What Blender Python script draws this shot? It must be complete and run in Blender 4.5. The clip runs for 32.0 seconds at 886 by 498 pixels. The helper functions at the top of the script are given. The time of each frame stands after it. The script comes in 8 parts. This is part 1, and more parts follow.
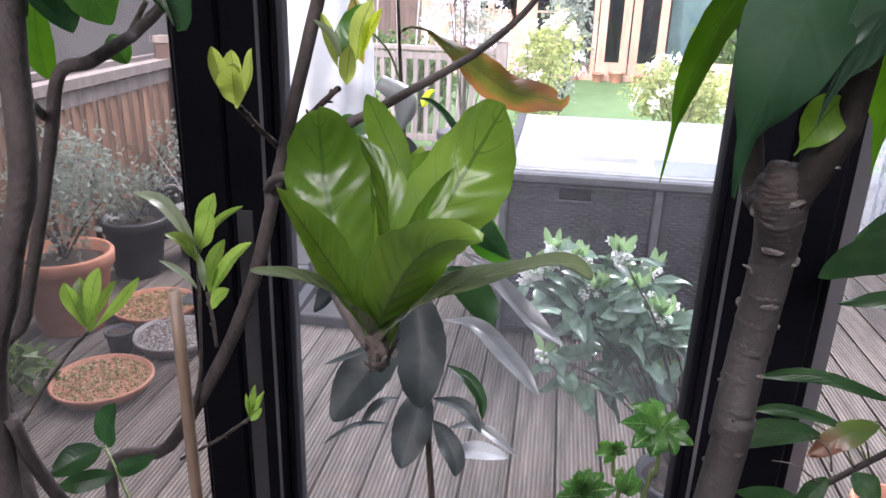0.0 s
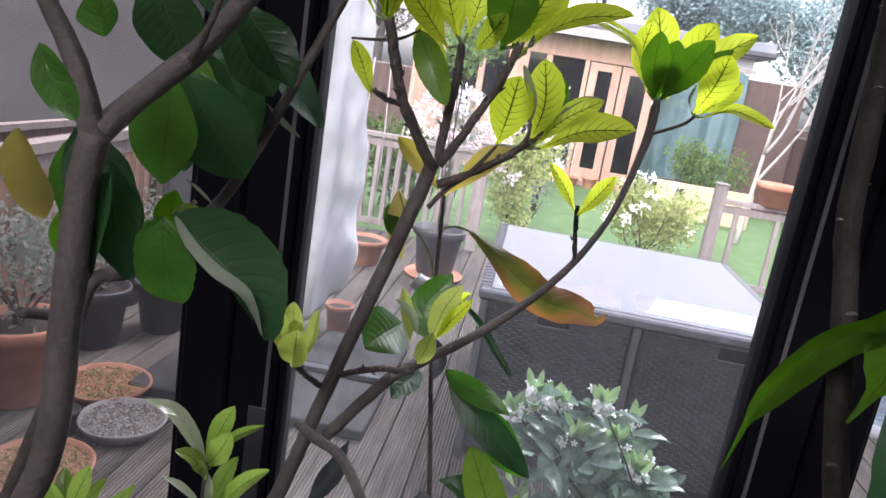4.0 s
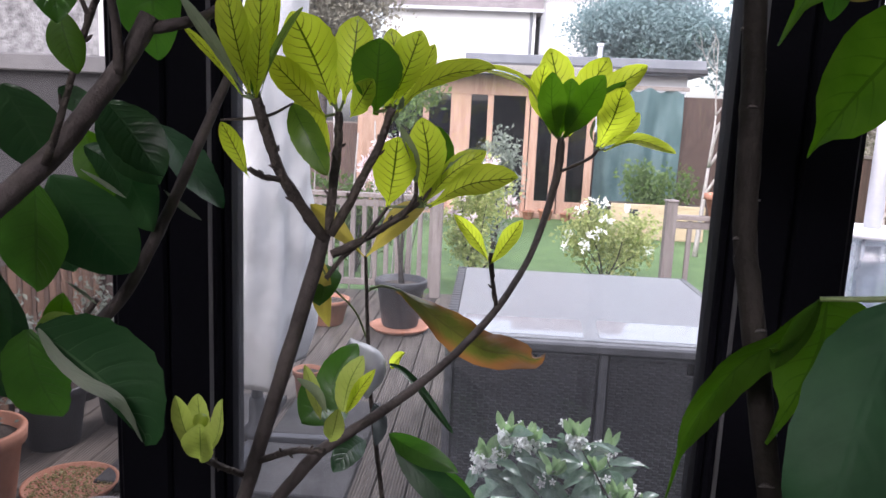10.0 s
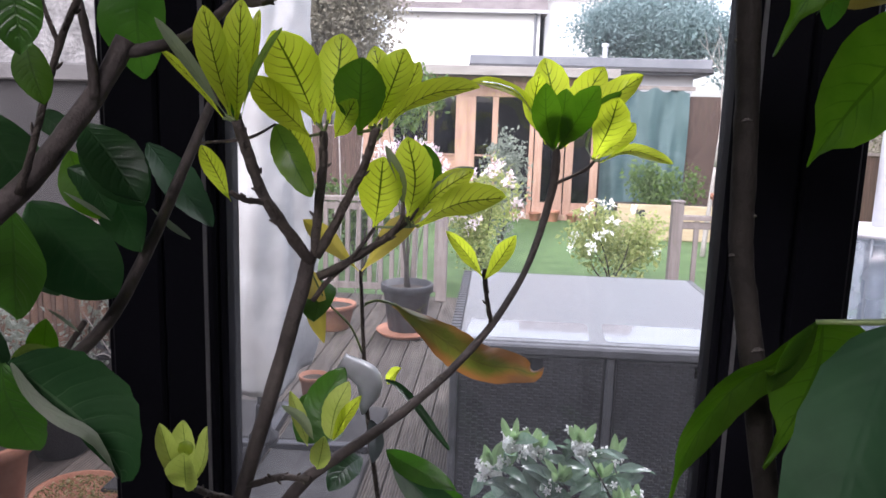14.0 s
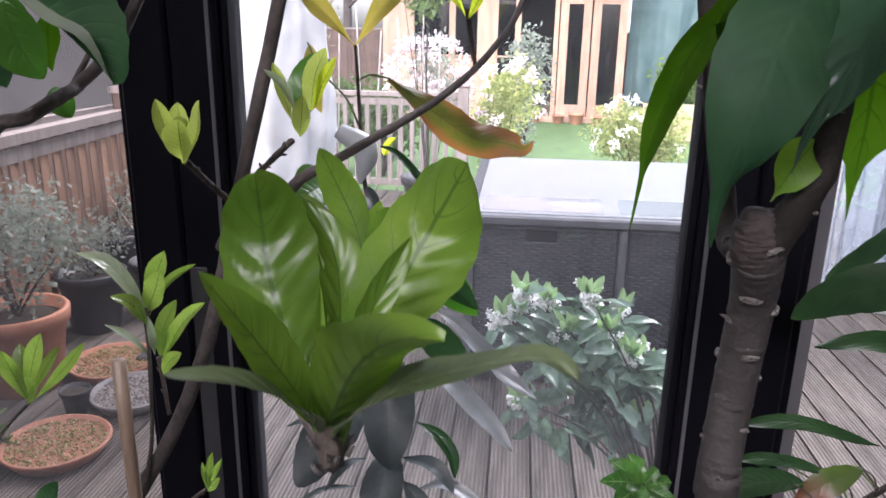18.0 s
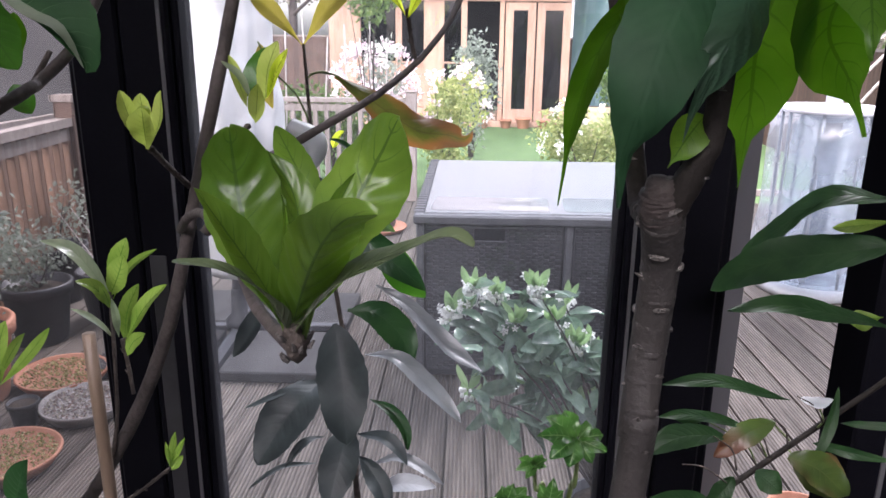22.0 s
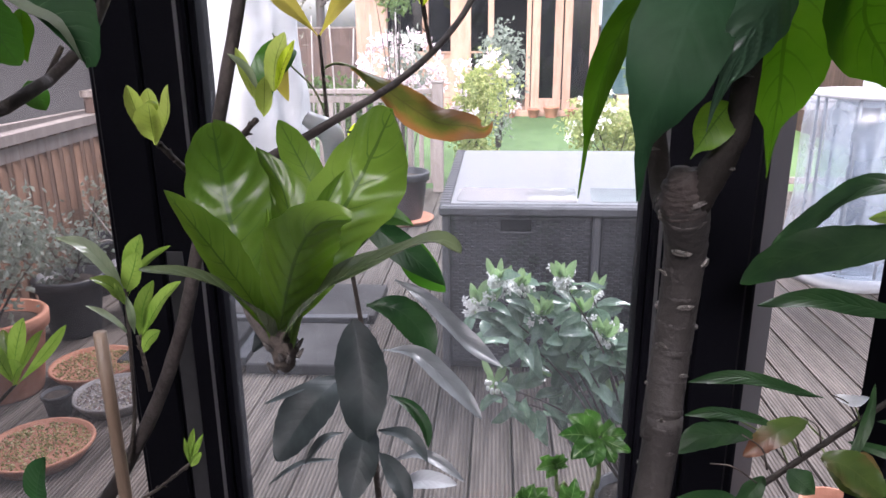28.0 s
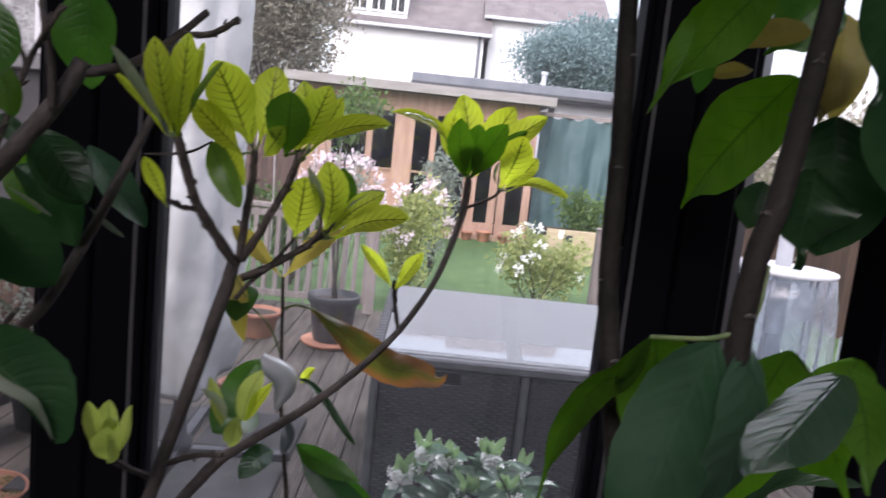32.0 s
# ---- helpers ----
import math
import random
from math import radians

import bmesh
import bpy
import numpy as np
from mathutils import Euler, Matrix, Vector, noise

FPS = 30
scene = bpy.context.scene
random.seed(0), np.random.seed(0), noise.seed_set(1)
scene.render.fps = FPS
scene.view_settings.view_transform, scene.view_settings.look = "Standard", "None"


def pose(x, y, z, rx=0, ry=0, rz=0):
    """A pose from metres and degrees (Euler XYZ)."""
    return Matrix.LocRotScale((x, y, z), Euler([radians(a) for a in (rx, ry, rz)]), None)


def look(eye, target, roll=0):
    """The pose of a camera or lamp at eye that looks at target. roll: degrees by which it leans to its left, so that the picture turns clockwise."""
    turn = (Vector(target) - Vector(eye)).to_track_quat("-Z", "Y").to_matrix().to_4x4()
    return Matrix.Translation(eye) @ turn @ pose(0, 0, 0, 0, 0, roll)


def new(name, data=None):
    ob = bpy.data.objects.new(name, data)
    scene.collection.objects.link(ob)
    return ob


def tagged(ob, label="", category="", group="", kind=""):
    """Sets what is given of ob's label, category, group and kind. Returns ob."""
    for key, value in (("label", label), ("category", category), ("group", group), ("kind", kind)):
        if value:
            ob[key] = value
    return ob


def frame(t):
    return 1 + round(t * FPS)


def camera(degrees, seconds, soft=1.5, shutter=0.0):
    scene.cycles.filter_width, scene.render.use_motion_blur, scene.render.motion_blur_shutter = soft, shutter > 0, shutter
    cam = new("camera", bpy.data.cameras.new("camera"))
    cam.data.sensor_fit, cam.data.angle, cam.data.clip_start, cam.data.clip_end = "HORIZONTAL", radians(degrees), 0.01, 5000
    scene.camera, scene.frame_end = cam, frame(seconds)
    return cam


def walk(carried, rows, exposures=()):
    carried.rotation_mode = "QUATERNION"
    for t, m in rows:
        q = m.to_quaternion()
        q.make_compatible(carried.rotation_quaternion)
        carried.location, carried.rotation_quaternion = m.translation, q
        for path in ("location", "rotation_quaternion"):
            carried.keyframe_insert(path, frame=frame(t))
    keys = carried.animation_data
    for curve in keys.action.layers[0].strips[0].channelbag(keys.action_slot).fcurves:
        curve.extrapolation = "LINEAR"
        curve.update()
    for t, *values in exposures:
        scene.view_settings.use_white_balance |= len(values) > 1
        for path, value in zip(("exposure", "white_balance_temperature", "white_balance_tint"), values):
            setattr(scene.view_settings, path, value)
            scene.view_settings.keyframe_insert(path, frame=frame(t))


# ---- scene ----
cam = camera(62.7, 32.0, shutter=0.4)
PATH = [
    (0, (0.248, 0.281, 1.433), (-0.028, 2.142, 0.752), 1.8),
    (0.5, (0.247, 0.284, 1.433), (-0.023, 2.15, 0.766), 1.5),
    (1, (0.238, 0.295, 1.452), (-0.008, 2.179, 0.827), 1.3),
    (1.5, (0.211, 0.3, 1.468), (-0.049, 2.185, 0.852), 1.5),
    (2, (0.199, 0.318, 1.484), (-0.038, 2.208, 0.875), 2.3),
    (2.5, (0.19, 0.301, 1.511), (-0.013, 2.215, 0.967), 6.4),
    (3, (0.191, 0.319, 1.526), (-0.052, 2.253, 1.077), 7.5),
    (3.5, (0.168, 0.33, 1.545), (-0.06, 2.26, 1.071), 9.2),
    (5.5, (0.134, 0.401, 1.557), (0.11, 2.36, 1.156), 4.9),
    (6, (0.151, 0.377, 1.566), (0.175, 2.349, 1.236), 3.4),
    (6.5, (0.163, 0.367, 1.568), (0.191, 2.342, 1.257), 2.5),
    (7, (0.18, 0.366, 1.568), (0.205, 2.341, 1.259), 1.5),
    (7.5, (0.184, 0.349, 1.573), (0.181, 2.335, 1.335), 1.5),
    (8, (0.179, 0.354, 1.566), (0.152, 2.335, 1.294), 2.5),
    (8.5, (0.19, 0.357, 1.564), (0.131, 2.337, 1.288), 1.6),
    (9, (0.185, 0.362, 1.561), (0.071, 2.334, 1.249), 2.8),
    (9.5, (0.189, 0.366, 1.561), (0.065, 2.332, 1.214), 2.7),
    (10, (0.191, 0.362, 1.564), (0.073, 2.33, 1.227), 2.5),
    (10.5, (0.195, 0.36, 1.566), (0.092, 2.329, 1.231), 2.3),
    (11, (0.197, 0.366, 1.578), (0.099, 2.338, 1.264), 2.0),
    (11.5, (0.201, 0.368, 1.582), (0.096, 2.342, 1.279), 1.8),
    (12, (0.199, 0.371, 1.58), (0.072, 2.34, 1.256), 2.5),
    (12.5, (0.202, 0.373, 1.581), (0.054, 2.343, 1.27), 2.0),
    (13, (0.202, 0.375, 1.581), (0.055, 2.344, 1.265), 1.9),
    (13.5, (0.202, 0.376, 1.58), (0.066, 2.346, 1.264), 1.8),
    (15.5, (0.209, 0.356, 1.539), (0.037, 2.292, 1.068), 1.9),
    (16, (0.215, 0.345, 1.522), (0.017, 2.27, 1.017), 1.9),
    (16.5, (0.224, 0.333, 1.499), (-0.019, 2.251, 0.985), 1.1),
    (17, (0.23, 0.335, 1.472), (-0.047, 2.239, 0.928), 1.9),
    (17.5, (0.243, 0.331, 1.451), (-0.029, 2.232, 0.893), 1.2),
    (18, (0.246, 0.311, 1.433), (0.052, 2.219, 0.865), 1.0),
    (18.5, (0.234, 0.282, 1.428), (0.095, 2.198, 0.874), 2.4),
    (19, (0.242, 0.261, 1.431), (0.181, 2.191, 0.91), 2.2),
    (19.5, (0.251, 0.252, 1.427), (0.217, 2.179, 0.892), 1.6),
    (20, (0.257, 0.252, 1.427), (0.205, 2.184, 0.914), 0.8),
    (20.5, (0.254, 0.247, 1.427), (0.157, 2.176, 0.908), 0.9),
    (21, (0.252, 0.244, 1.429), (0.157, 2.174, 0.911), 1.3),
    (21.5, (0.253, 0.248, 1.428), (0.17, 2.172, 0.889), 0.9),
    (22, (0.257, 0.251, 1.424), (0.193, 2.173, 0.875), 0.6),
    (22.5, (0.256, 0.258, 1.426), (0.194, 2.174, 0.857), 0.7),
    (23, (0.25, 0.263, 1.428), (0.211, 2.173, 0.838), 1.3),
    (23.5, (0.245, 0.279, 1.429), (0.192, 2.174, 0.791), 1.4),
    (24, (0.252, 0.275, 1.428), (0.219, 2.17, 0.789), 0.7),
    (24.5, (0.258, 0.26, 1.427), (0.222, 2.165, 0.819), 0.5),
    (25, (0.251, 0.251, 1.428), (0.15, 2.161, 0.844), 0.8),
    (25.5, (0.26, 0.254, 1.428), (0.176, 2.162, 0.834), -0.2),
    (27.5, (0.269, 0.262, 1.424), (0.137, 2.176, 0.86), -0.7),
    (28, (0.267, 0.269, 1.423), (0.125, 2.179, 0.849), -0.4),
    (28.5, (0.26, 0.272, 1.428), (0.11, 2.183, 0.859), 0.1),
    (29, (0.241, 0.272, 1.437), (-0.005, 2.181, 0.892), 1.6),
    (29.5, (0.226, 0.281, 1.463), (-0.014, 2.196, 0.940), 3.7),
    (30, (0.218, 0.282, 1.489), (-0.004, 2.225, 1.069), 4.5),
    (30.5, (0.204, 0.285, 1.505), (0.029, 2.239, 1.114), 5.5),
    (31, (0.223, 0.294, 1.532), (0.110, 2.255, 1.157), 3.9),
    (31.5, (0.200, 0.302, 1.562), (0.112, 2.272, 1.227), 4.1),
    (32, (0.223, 0.302, 1.587), (0.268, 2.282, 1.309), 6.0),
]
EXPOSURES = [(t, e, 6080, 24) for t, e in ((0, 2.66), (2.5, 2.42), (5.5, 2.2), (6.2, 2.18), (7, 1.84), (13.5, 1.78), (16, 2.34), (17, 2.38), (18, 2.44), (20, 2.34), (21, 2.24), (24, 2.53), (25, 2.45), (29, 2.3), (31, 1.72), (32, 1.5))]
walk(cam, [(t, look(eye, target, roll)) for t, eye, target, roll in PATH], EXPOSURES)

# ---------- light ----------
world = bpy.data.worlds.new("world")
scene.world = world
world.use_nodes = True
wn = world.node_tree.nodes
sky = wn.new("ShaderNodeTexSky")
sky.sky_type, sky.sun_disc = "NISHITA", False
sky.sun_elevation, sky.sun_rotation = radians(38), radians(200)
sky.air_density, sky.dust_density, sky.ozone_density = 1.4, 4.0, 1.0
pale = wn.new("ShaderNodeHueSaturation")
pale.inputs["Saturation"].default_value = 0.35
world.node_tree.links.new(sky.outputs[0], pale.inputs["Color"])
world.node_tree.links.new(pale.outputs[0], wn["Background"].inputs["Color"])
wn["Background"].inputs["Strength"].default_value = 0.15

sun = new("sun", bpy.data.lights.new("sun", "SUN"))
sun.data.energy, sun.data.angle, sun.data.color = 1.3, radians(25), (1.0, 0.97, 0.94)
sun.matrix_basis = look((2.0, 4.0, 6.0), (0.0, 0.0, 0.0))

# daylight through the rooflight over the room
rooflight = new("rooflight_daylight", bpy.data.lights.new("rooflight_daylight", "AREA"))
rooflight.data.shape, rooflight.data.size, rooflight.data.size_y = "RECTANGLE", 1.5, 1.1
rooflight.data.energy, rooflight.data.color = 1.4, (0.95, 0.98, 1.0)
rooflight.matrix_basis = look((0.1, -0.9, 2.52), (0.1, -0.9, 0.0))

# ---------- helpers ----------
BASES = {}


def thing(name, at=(0, 0, 0), label="", category="", group="", kind=""):
    ob = new(name)
    ob.location = at
    BASES[ob.name] = Vector(at)
    return tagged(ob, label, category, group, kind)


def part(name, bm, material, parent=None, label="", smooth=False):
    me = bpy.data.meshes.new(name)
    bm.to_mesh(me)
    bm.free()
    return mesh_part(name, me, material, parent, label, smooth)


def mesh_part(name, me, material, parent=None, label="", smooth=False):
    if material and not me.materials:
        me.materials.append(material)
    if smooth:
        me.polygons.foreach_set("use_smooth", [True] * len(me.polygons))
    ob = new(name, me)
    if parent:
        ob.parent = parent
        if parent.name in BASES:
            ob.matrix_parent_inverse = Matrix.Translation(-BASES[parent.name])
    return tagged(ob, label)


def box(bm, lo, hi, bev=0.0, turn=None):
    lo, hi = Vector(lo), Vector(hi)
    made = bmesh.ops.create_cube(bm, size=1.0)["verts"]
    size, mid = hi - lo, (hi + lo) / 2
    for v in made:
        p = Vector((v.co.x * size.x, v.co.y * size.y, v.co.z * size.z))
        v.co = mid + (turn @ p if turn else p)
    if bev:
        edges = list({e for v in made for e in v.link_edges})
        bmesh.ops.bevel(bm, geom=edges, offset=bev, segments=1, affect="EDGES")


def boxed(name, lo, hi, material, parent=None, bev=0.0, label="", turn=None):
    bm = bmesh.new()
    box(bm, lo, hi, bev, turn)
    return part(name, bm, material, parent, label)


def smooth_line(pts, steps):
    """Points of a smooth line through pts, each (x, y, z, r)."""
    p = [np.array(q, float) for q in pts]
    p = [2 * p[0] - p[1]] + p + [2 * p[-1] - p[-2]]
    out = []
    for k in range(1, len(p) - 2):
        a, b, c, d = p[k - 1], p[k], p[k + 1], p[k + 2]
        for s in range(steps):
            t = s / steps
            out.append(0.5 * (2 * b + (c - a) * t + (2 * a - 5 * b + 4 * c - d) * t**2 + (3 * b - a - 3 * c + d) * t**3))
    out.append(p[-2])
    return out


def tube(bm, pts, seg=8, steps=5, rough=0.0, seed=0, caps=True):
    """A round stem along pts of (x, y, z, r)."""
    line = smooth_line(pts, steps)
    rng = random.Random(seed)
    side, rings = None, []
    for k, q in enumerate(line):
        ahead = Vector(line[min(k + 1, len(line) - 1)][:3]) - Vector(line[max(k - 1, 0)][:3])
        ahead.normalize()
        if side is None:
            side = ahead.orthogonal()
        side = (side - ahead * side.dot(ahead)).normalized()
        over = ahead.cross(side)
        ring = []
        for s in range(seg):
            a = 2 * math.pi * s / seg
            r = float(max(q[3], 0.0004) * (1 + rough * rng.uniform(-1, 1)))
            ring.append(bm.verts.new(Vector(q[:3]) + r * (math.cos(a) * side + math.sin(a) * over)))
        rings.append(ring)
    for a, b in zip(rings, rings[1:]):
        for s in range(seg):
            bm.faces.new((a[s], a[(s + 1) % seg], b[(s + 1) % seg], b[s]))
    if caps:
        bm.faces.new(rings[0][::-1])
        bm.faces.new(rings[-1])


def lathe(bm, profile, at, seg=28, wobble=0.0):
    """A turned body: profile of (radius, height) about the upright axis through at."""
    rings = []
    for r, z in profile:
        ring = []
        for s in range(seg):
            a = 2 * math.pi * s / seg
            w = 1 + wobble * math.sin(3 * a + 5 * z)
            ring.append(bm.verts.new((at[0] + r * w * math.cos(a), at[1] + r * w * math.sin(a), at[2] + z)))
        rings.append(ring)
    for a, b in zip(rings, rings[1:]):
        for s in range(seg):
            bm.faces.new((a[s], a[(s + 1) % seg], b[(s + 1) % seg], b[s]))
    for ring, up in ((rings[0], False), (rings[-1], True)):
        bm.faces.new(ring if up else ring[::-1])


# ---------- materials ----------
def material(name):
    m = bpy.data.materials.new(name)
    m.use_nodes = True
    return m, m.node_tree.nodes, m.node_tree.links, m.node_tree.nodes["Principled BSDF"]


def surface(name, a, b, rough=0.6, scale=8.0, fine=60.0, bump=0.15, metal=0.0, stretch=(1, 1, 1), per_object=0.0, spec=0.5):
    """A surface of two colours mixed by coarse and fine noise, with relief."""
    m, n, l, p = material(name)
    tc = n.new("ShaderNodeTexCoord")
    mp = n.new("ShaderNodeMapping")
    mp.inputs["Scale"].default_value = stretch
    l.new(tc.outputs["Object"], mp.inputs["Vector"])
    n1, n2 = n.new("ShaderNodeTexNoise"), n.new("ShaderNodeTexNoise")
    for node, sc in ((n1, scale), (n2, fine)):
        node.inputs["Scale"].default_value, node.inputs["Detail"].default_value = sc, 6
        l.new(mp.outputs[0], node.inputs["Vector"])
    mix = n.new("ShaderNodeMath")
    mix.operation = "MULTIPLY_ADD"
    l.new(n2.outputs[0], mix.inputs[0])
    mix.inputs[1].default_value = 0.45
    l.new(n1.outputs[0], mix.inputs[2])
    ramp = n.new("ShaderNodeValToRGB")
    ramp.color_ramp.elements[0].position, ramp.color_ramp.elements[1].position = 0.5, 0.95
    ramp.color_ramp.elements[0].color, ramp.color_ramp.elements[1].color = (*a, 1), (*b, 1)
    l.new(mix.outputs[0], ramp.inputs[0])
    col = ramp.outputs[0]
    if per_object:
        info, hs = n.new("ShaderNodeObjectInfo"), n.new("ShaderNodeHueSaturation")
        rng = n.new("ShaderNodeMapRange")
        rng.inputs["To Min"].default_value, rng.inputs["To Max"].default_value = 1 - per_object, 1 + per_object
        l.new(info.outputs["Random"], rng.inputs["Value"])
        l.new(rng.outputs[0], hs.inputs["Value"])
        l.new(col, hs.inputs["Color"])
        col = hs.outputs[0]
    l.new(col, p.inputs["Base Color"])
    bp = n.new("ShaderNodeBump")
    bp.inputs["Strength"].default_value, bp.inputs["Distance"].default_value = bump, 0.01
    l.new(n2.outputs[0], bp.inputs["Height"])
    l.new(bp.outputs[0], p.inputs["Normal"])
    p.inputs["Roughness"].default_value, p.inputs["Metallic"].default_value = rough, metal
    p.inputs["Specular IOR Level"].default_value = spec
    return m


def leaf_material(name, a, b, vein, trans, rough=0.35, veins=9.0, strength=0.6, spot=None, relief=0.25, tip=None, vary=0.2, breadth=0.045, spec=0.5, rim=(0.9, 0.22, 1.0)):
    """A leaf: gloss over a body that lets light through, with ribs drawn along the blade's own coordinates."""
    m, n, l, p = material(name)
    uv = n.new("ShaderNodeUVMap")
    sep = n.new("ShaderNodeSeparateXYZ")
    l.new(uv.outputs[0], sep.inputs[0])

    def calc(op, x, y=None, z=None):
        q = n.new("ShaderNodeMath")
        q.operation = op
        for k, v in enumerate((x, y, z)):
            if v is None:
                continue
            if isinstance(v, (int, float)):
                q.inputs[k].default_value = v
            else:
                l.new(v, q.inputs[k])
        return q.outputs[0]

    across = calc("ABSOLUTE", calc("MULTIPLY_ADD", sep.outputs[1], 2.0, -1.0))
    jit = n.new("ShaderNodeTexNoise")
    jit.inputs["Scale"].default_value = 3.0
    l.new(uv.outputs[0], jit.inputs["Vector"])
    slant = calc("MULTIPLY", calc("POWER", across, 1.35), 0.2)
    along = calc("MULTIPLY", calc("MULTIPLY_ADD", jit.outputs[0], 0.07, calc("SUBTRACT", sep.outputs[0], slant)), veins)
    saw = calc("ABSOLUTE", calc("SUBTRACT", calc("FRACT", along), 0.5))
    side = calc("SMOOTH_MIN", calc("MULTIPLY", calc("LESS_THAN", saw, calc("MULTIPLY", calc("SUBTRACT", 1.3, across), breadth)), calc("SUBTRACT", 1.15, across)), 1.0, 0.1)
    mid = calc("LESS_THAN", across, 0.045)
    rib = calc("MAXIMUM", calc("MULTIPLY", side, 0.75), mid)
    tc, info = n.new("ShaderNodeTexCoord"), n.new("ShaderNodeObjectInfo")
    ns = n.new("ShaderNodeTexNoise")
    ns.inputs["Scale"].default_value, ns.inputs["Detail"].default_value = 28.0, 5
    l.new(tc.outputs["Object"], ns.inputs["Vector"])
    ramp = n.new("ShaderNodeValToRGB")
    ramp.color_ramp.elements[0].position, ramp.color_ramp.elements[1].position = 0.35, 0.7
    ramp.color_ramp.elements[0].color, ramp.color_ramp.elements[1].color = (*a, 1), (*b, 1)
    l.new(ns.outputs[0], ramp.inputs[0])
    col = ramp.outputs[0]
    if spot:
        big = n.new("ShaderNodeTexNoise")
        big.inputs["Scale"].default_value, big.inputs["Detail"].default_value = 9.0, 3
        l.new(tc.outputs["Object"], big.inputs["Vector"])
        rs = n.new("ShaderNodeValToRGB")
        rs.color_ramp.elements[0].position, rs.color_ramp.elements[1].position = 0.5, 0.62
        l.new(big.outputs[0], rs.inputs[0])
        ms = n.new("ShaderNodeMixRGB")
        l.new(rs.outputs[0], ms.inputs[0])
        l.new(col, ms.inputs[1])
        ms.inputs[2].default_value = (*spot, 1)
        col = ms.outputs[0]
    if tip:
        edge = calc("MULTIPLY_ADD", ns.outputs[0], rim[0], calc("MULTIPLY_ADD", across, rim[1], calc("MULTIPLY", sep.outputs[0], rim[2])))
        rt = n.new("ShaderNodeValToRGB")
        rt.color_ramp.elements[0].position, rt.color_ramp.elements[1].position = 0.72, 1.02
        l.new(edge, rt.inputs[0])
        mt = n.new("ShaderNodeMixRGB")
        l.new(rt.outputs[0], mt.inputs[0])
        l.new(col, mt.inputs[1])
        mt.inputs[2].default_value = (*tip, 1)
        col = mt.outputs[0]
    hs = n.new("ShaderNodeHueSaturation")
    mr = n.new("ShaderNodeMapRange")
    mr.inputs["To Min"].default_value, mr.inputs["To Max"].default_value = 1 - vary, 1 + vary
    l.new(info.outputs["Random"], mr.inputs["Value"])
    l.new(mr.outputs[0], hs.inputs["Value"])
    l.new(col, hs.inputs["Color"])
    mv = n.new("ShaderNodeMixRGB")
    l.new(calc("MULTIPLY", rib, strength), mv.inputs[0])
    l.new(hs.outputs[0], mv.inputs[1])
    mv.inputs[2].default_value = (*vein, 1)
    l.new(mv.outputs[0], p.inputs["Base Color"])
    p.inputs["Roughness"].default_value = rough
    p.inputs["Specular IOR Level"].default_value = spec
    bp = n.new("ShaderNodeBump")
    bp.inputs["Strength"].default_value, bp.inputs["Distance"].default_value = relief, 0.003
    soft = n.new("ShaderNodeMapRange")
    soft.interpolation_type = "SMOOTHERSTEP"
    soft.inputs["From Max"].default_value = 0.3
    l.new(saw, soft.inputs["Value"])
    spine = n.new("ShaderNodeMapRange")
    spine.interpolation_type = "SMOOTHERSTEP"
    spine.inputs["From Max"].default_value = 0.1
    l.new(across, spine.inputs["Value"])
    swell = calc("MULTIPLY", calc("MULTIPLY", soft.outputs[0], spine.outputs[0]), calc("SUBTRACT", 1.25, across))
    fade = n.new("ShaderNodeMapRange")
    fade.inputs["From Min"].default_value, fade.inputs["From Max"].default_value = 0.9, 0.72
    l.new(sep.outputs[0], fade.inputs["Value"])
    swell = calc("MULTIPLY", swell, fade.outputs[0])
    dome = calc("MULTIPLY_ADD", ns.outputs[0], 0.9, calc("MULTIPLY", swell, 0.3))
    l.new(dome, bp.inputs["Height"])
    l.new(bp.outputs[0], p.inputs["Normal"])
    tr = n.new("ShaderNodeBsdfTranslucent")
    br = n.new("ShaderNodeHueSaturation")
    br.inputs["Saturation"].default_value, br.inputs["Value"].default_value = 1.08, 2.25
    l.new(mv.outputs[0], br.inputs["Color"])
    l.new(br.outputs[0], tr.inputs["Color"])
    ms2 = n.new("ShaderNodeMixShader")
    ms2.inputs[0].default_value = trans
    l.new(p.outputs[0], ms2.inputs[1])
    l.new(tr.outputs[0], ms2.inputs[2])
    l.new(ms2.outputs[0], n["Material Output"].inputs["Surface"])
    return m


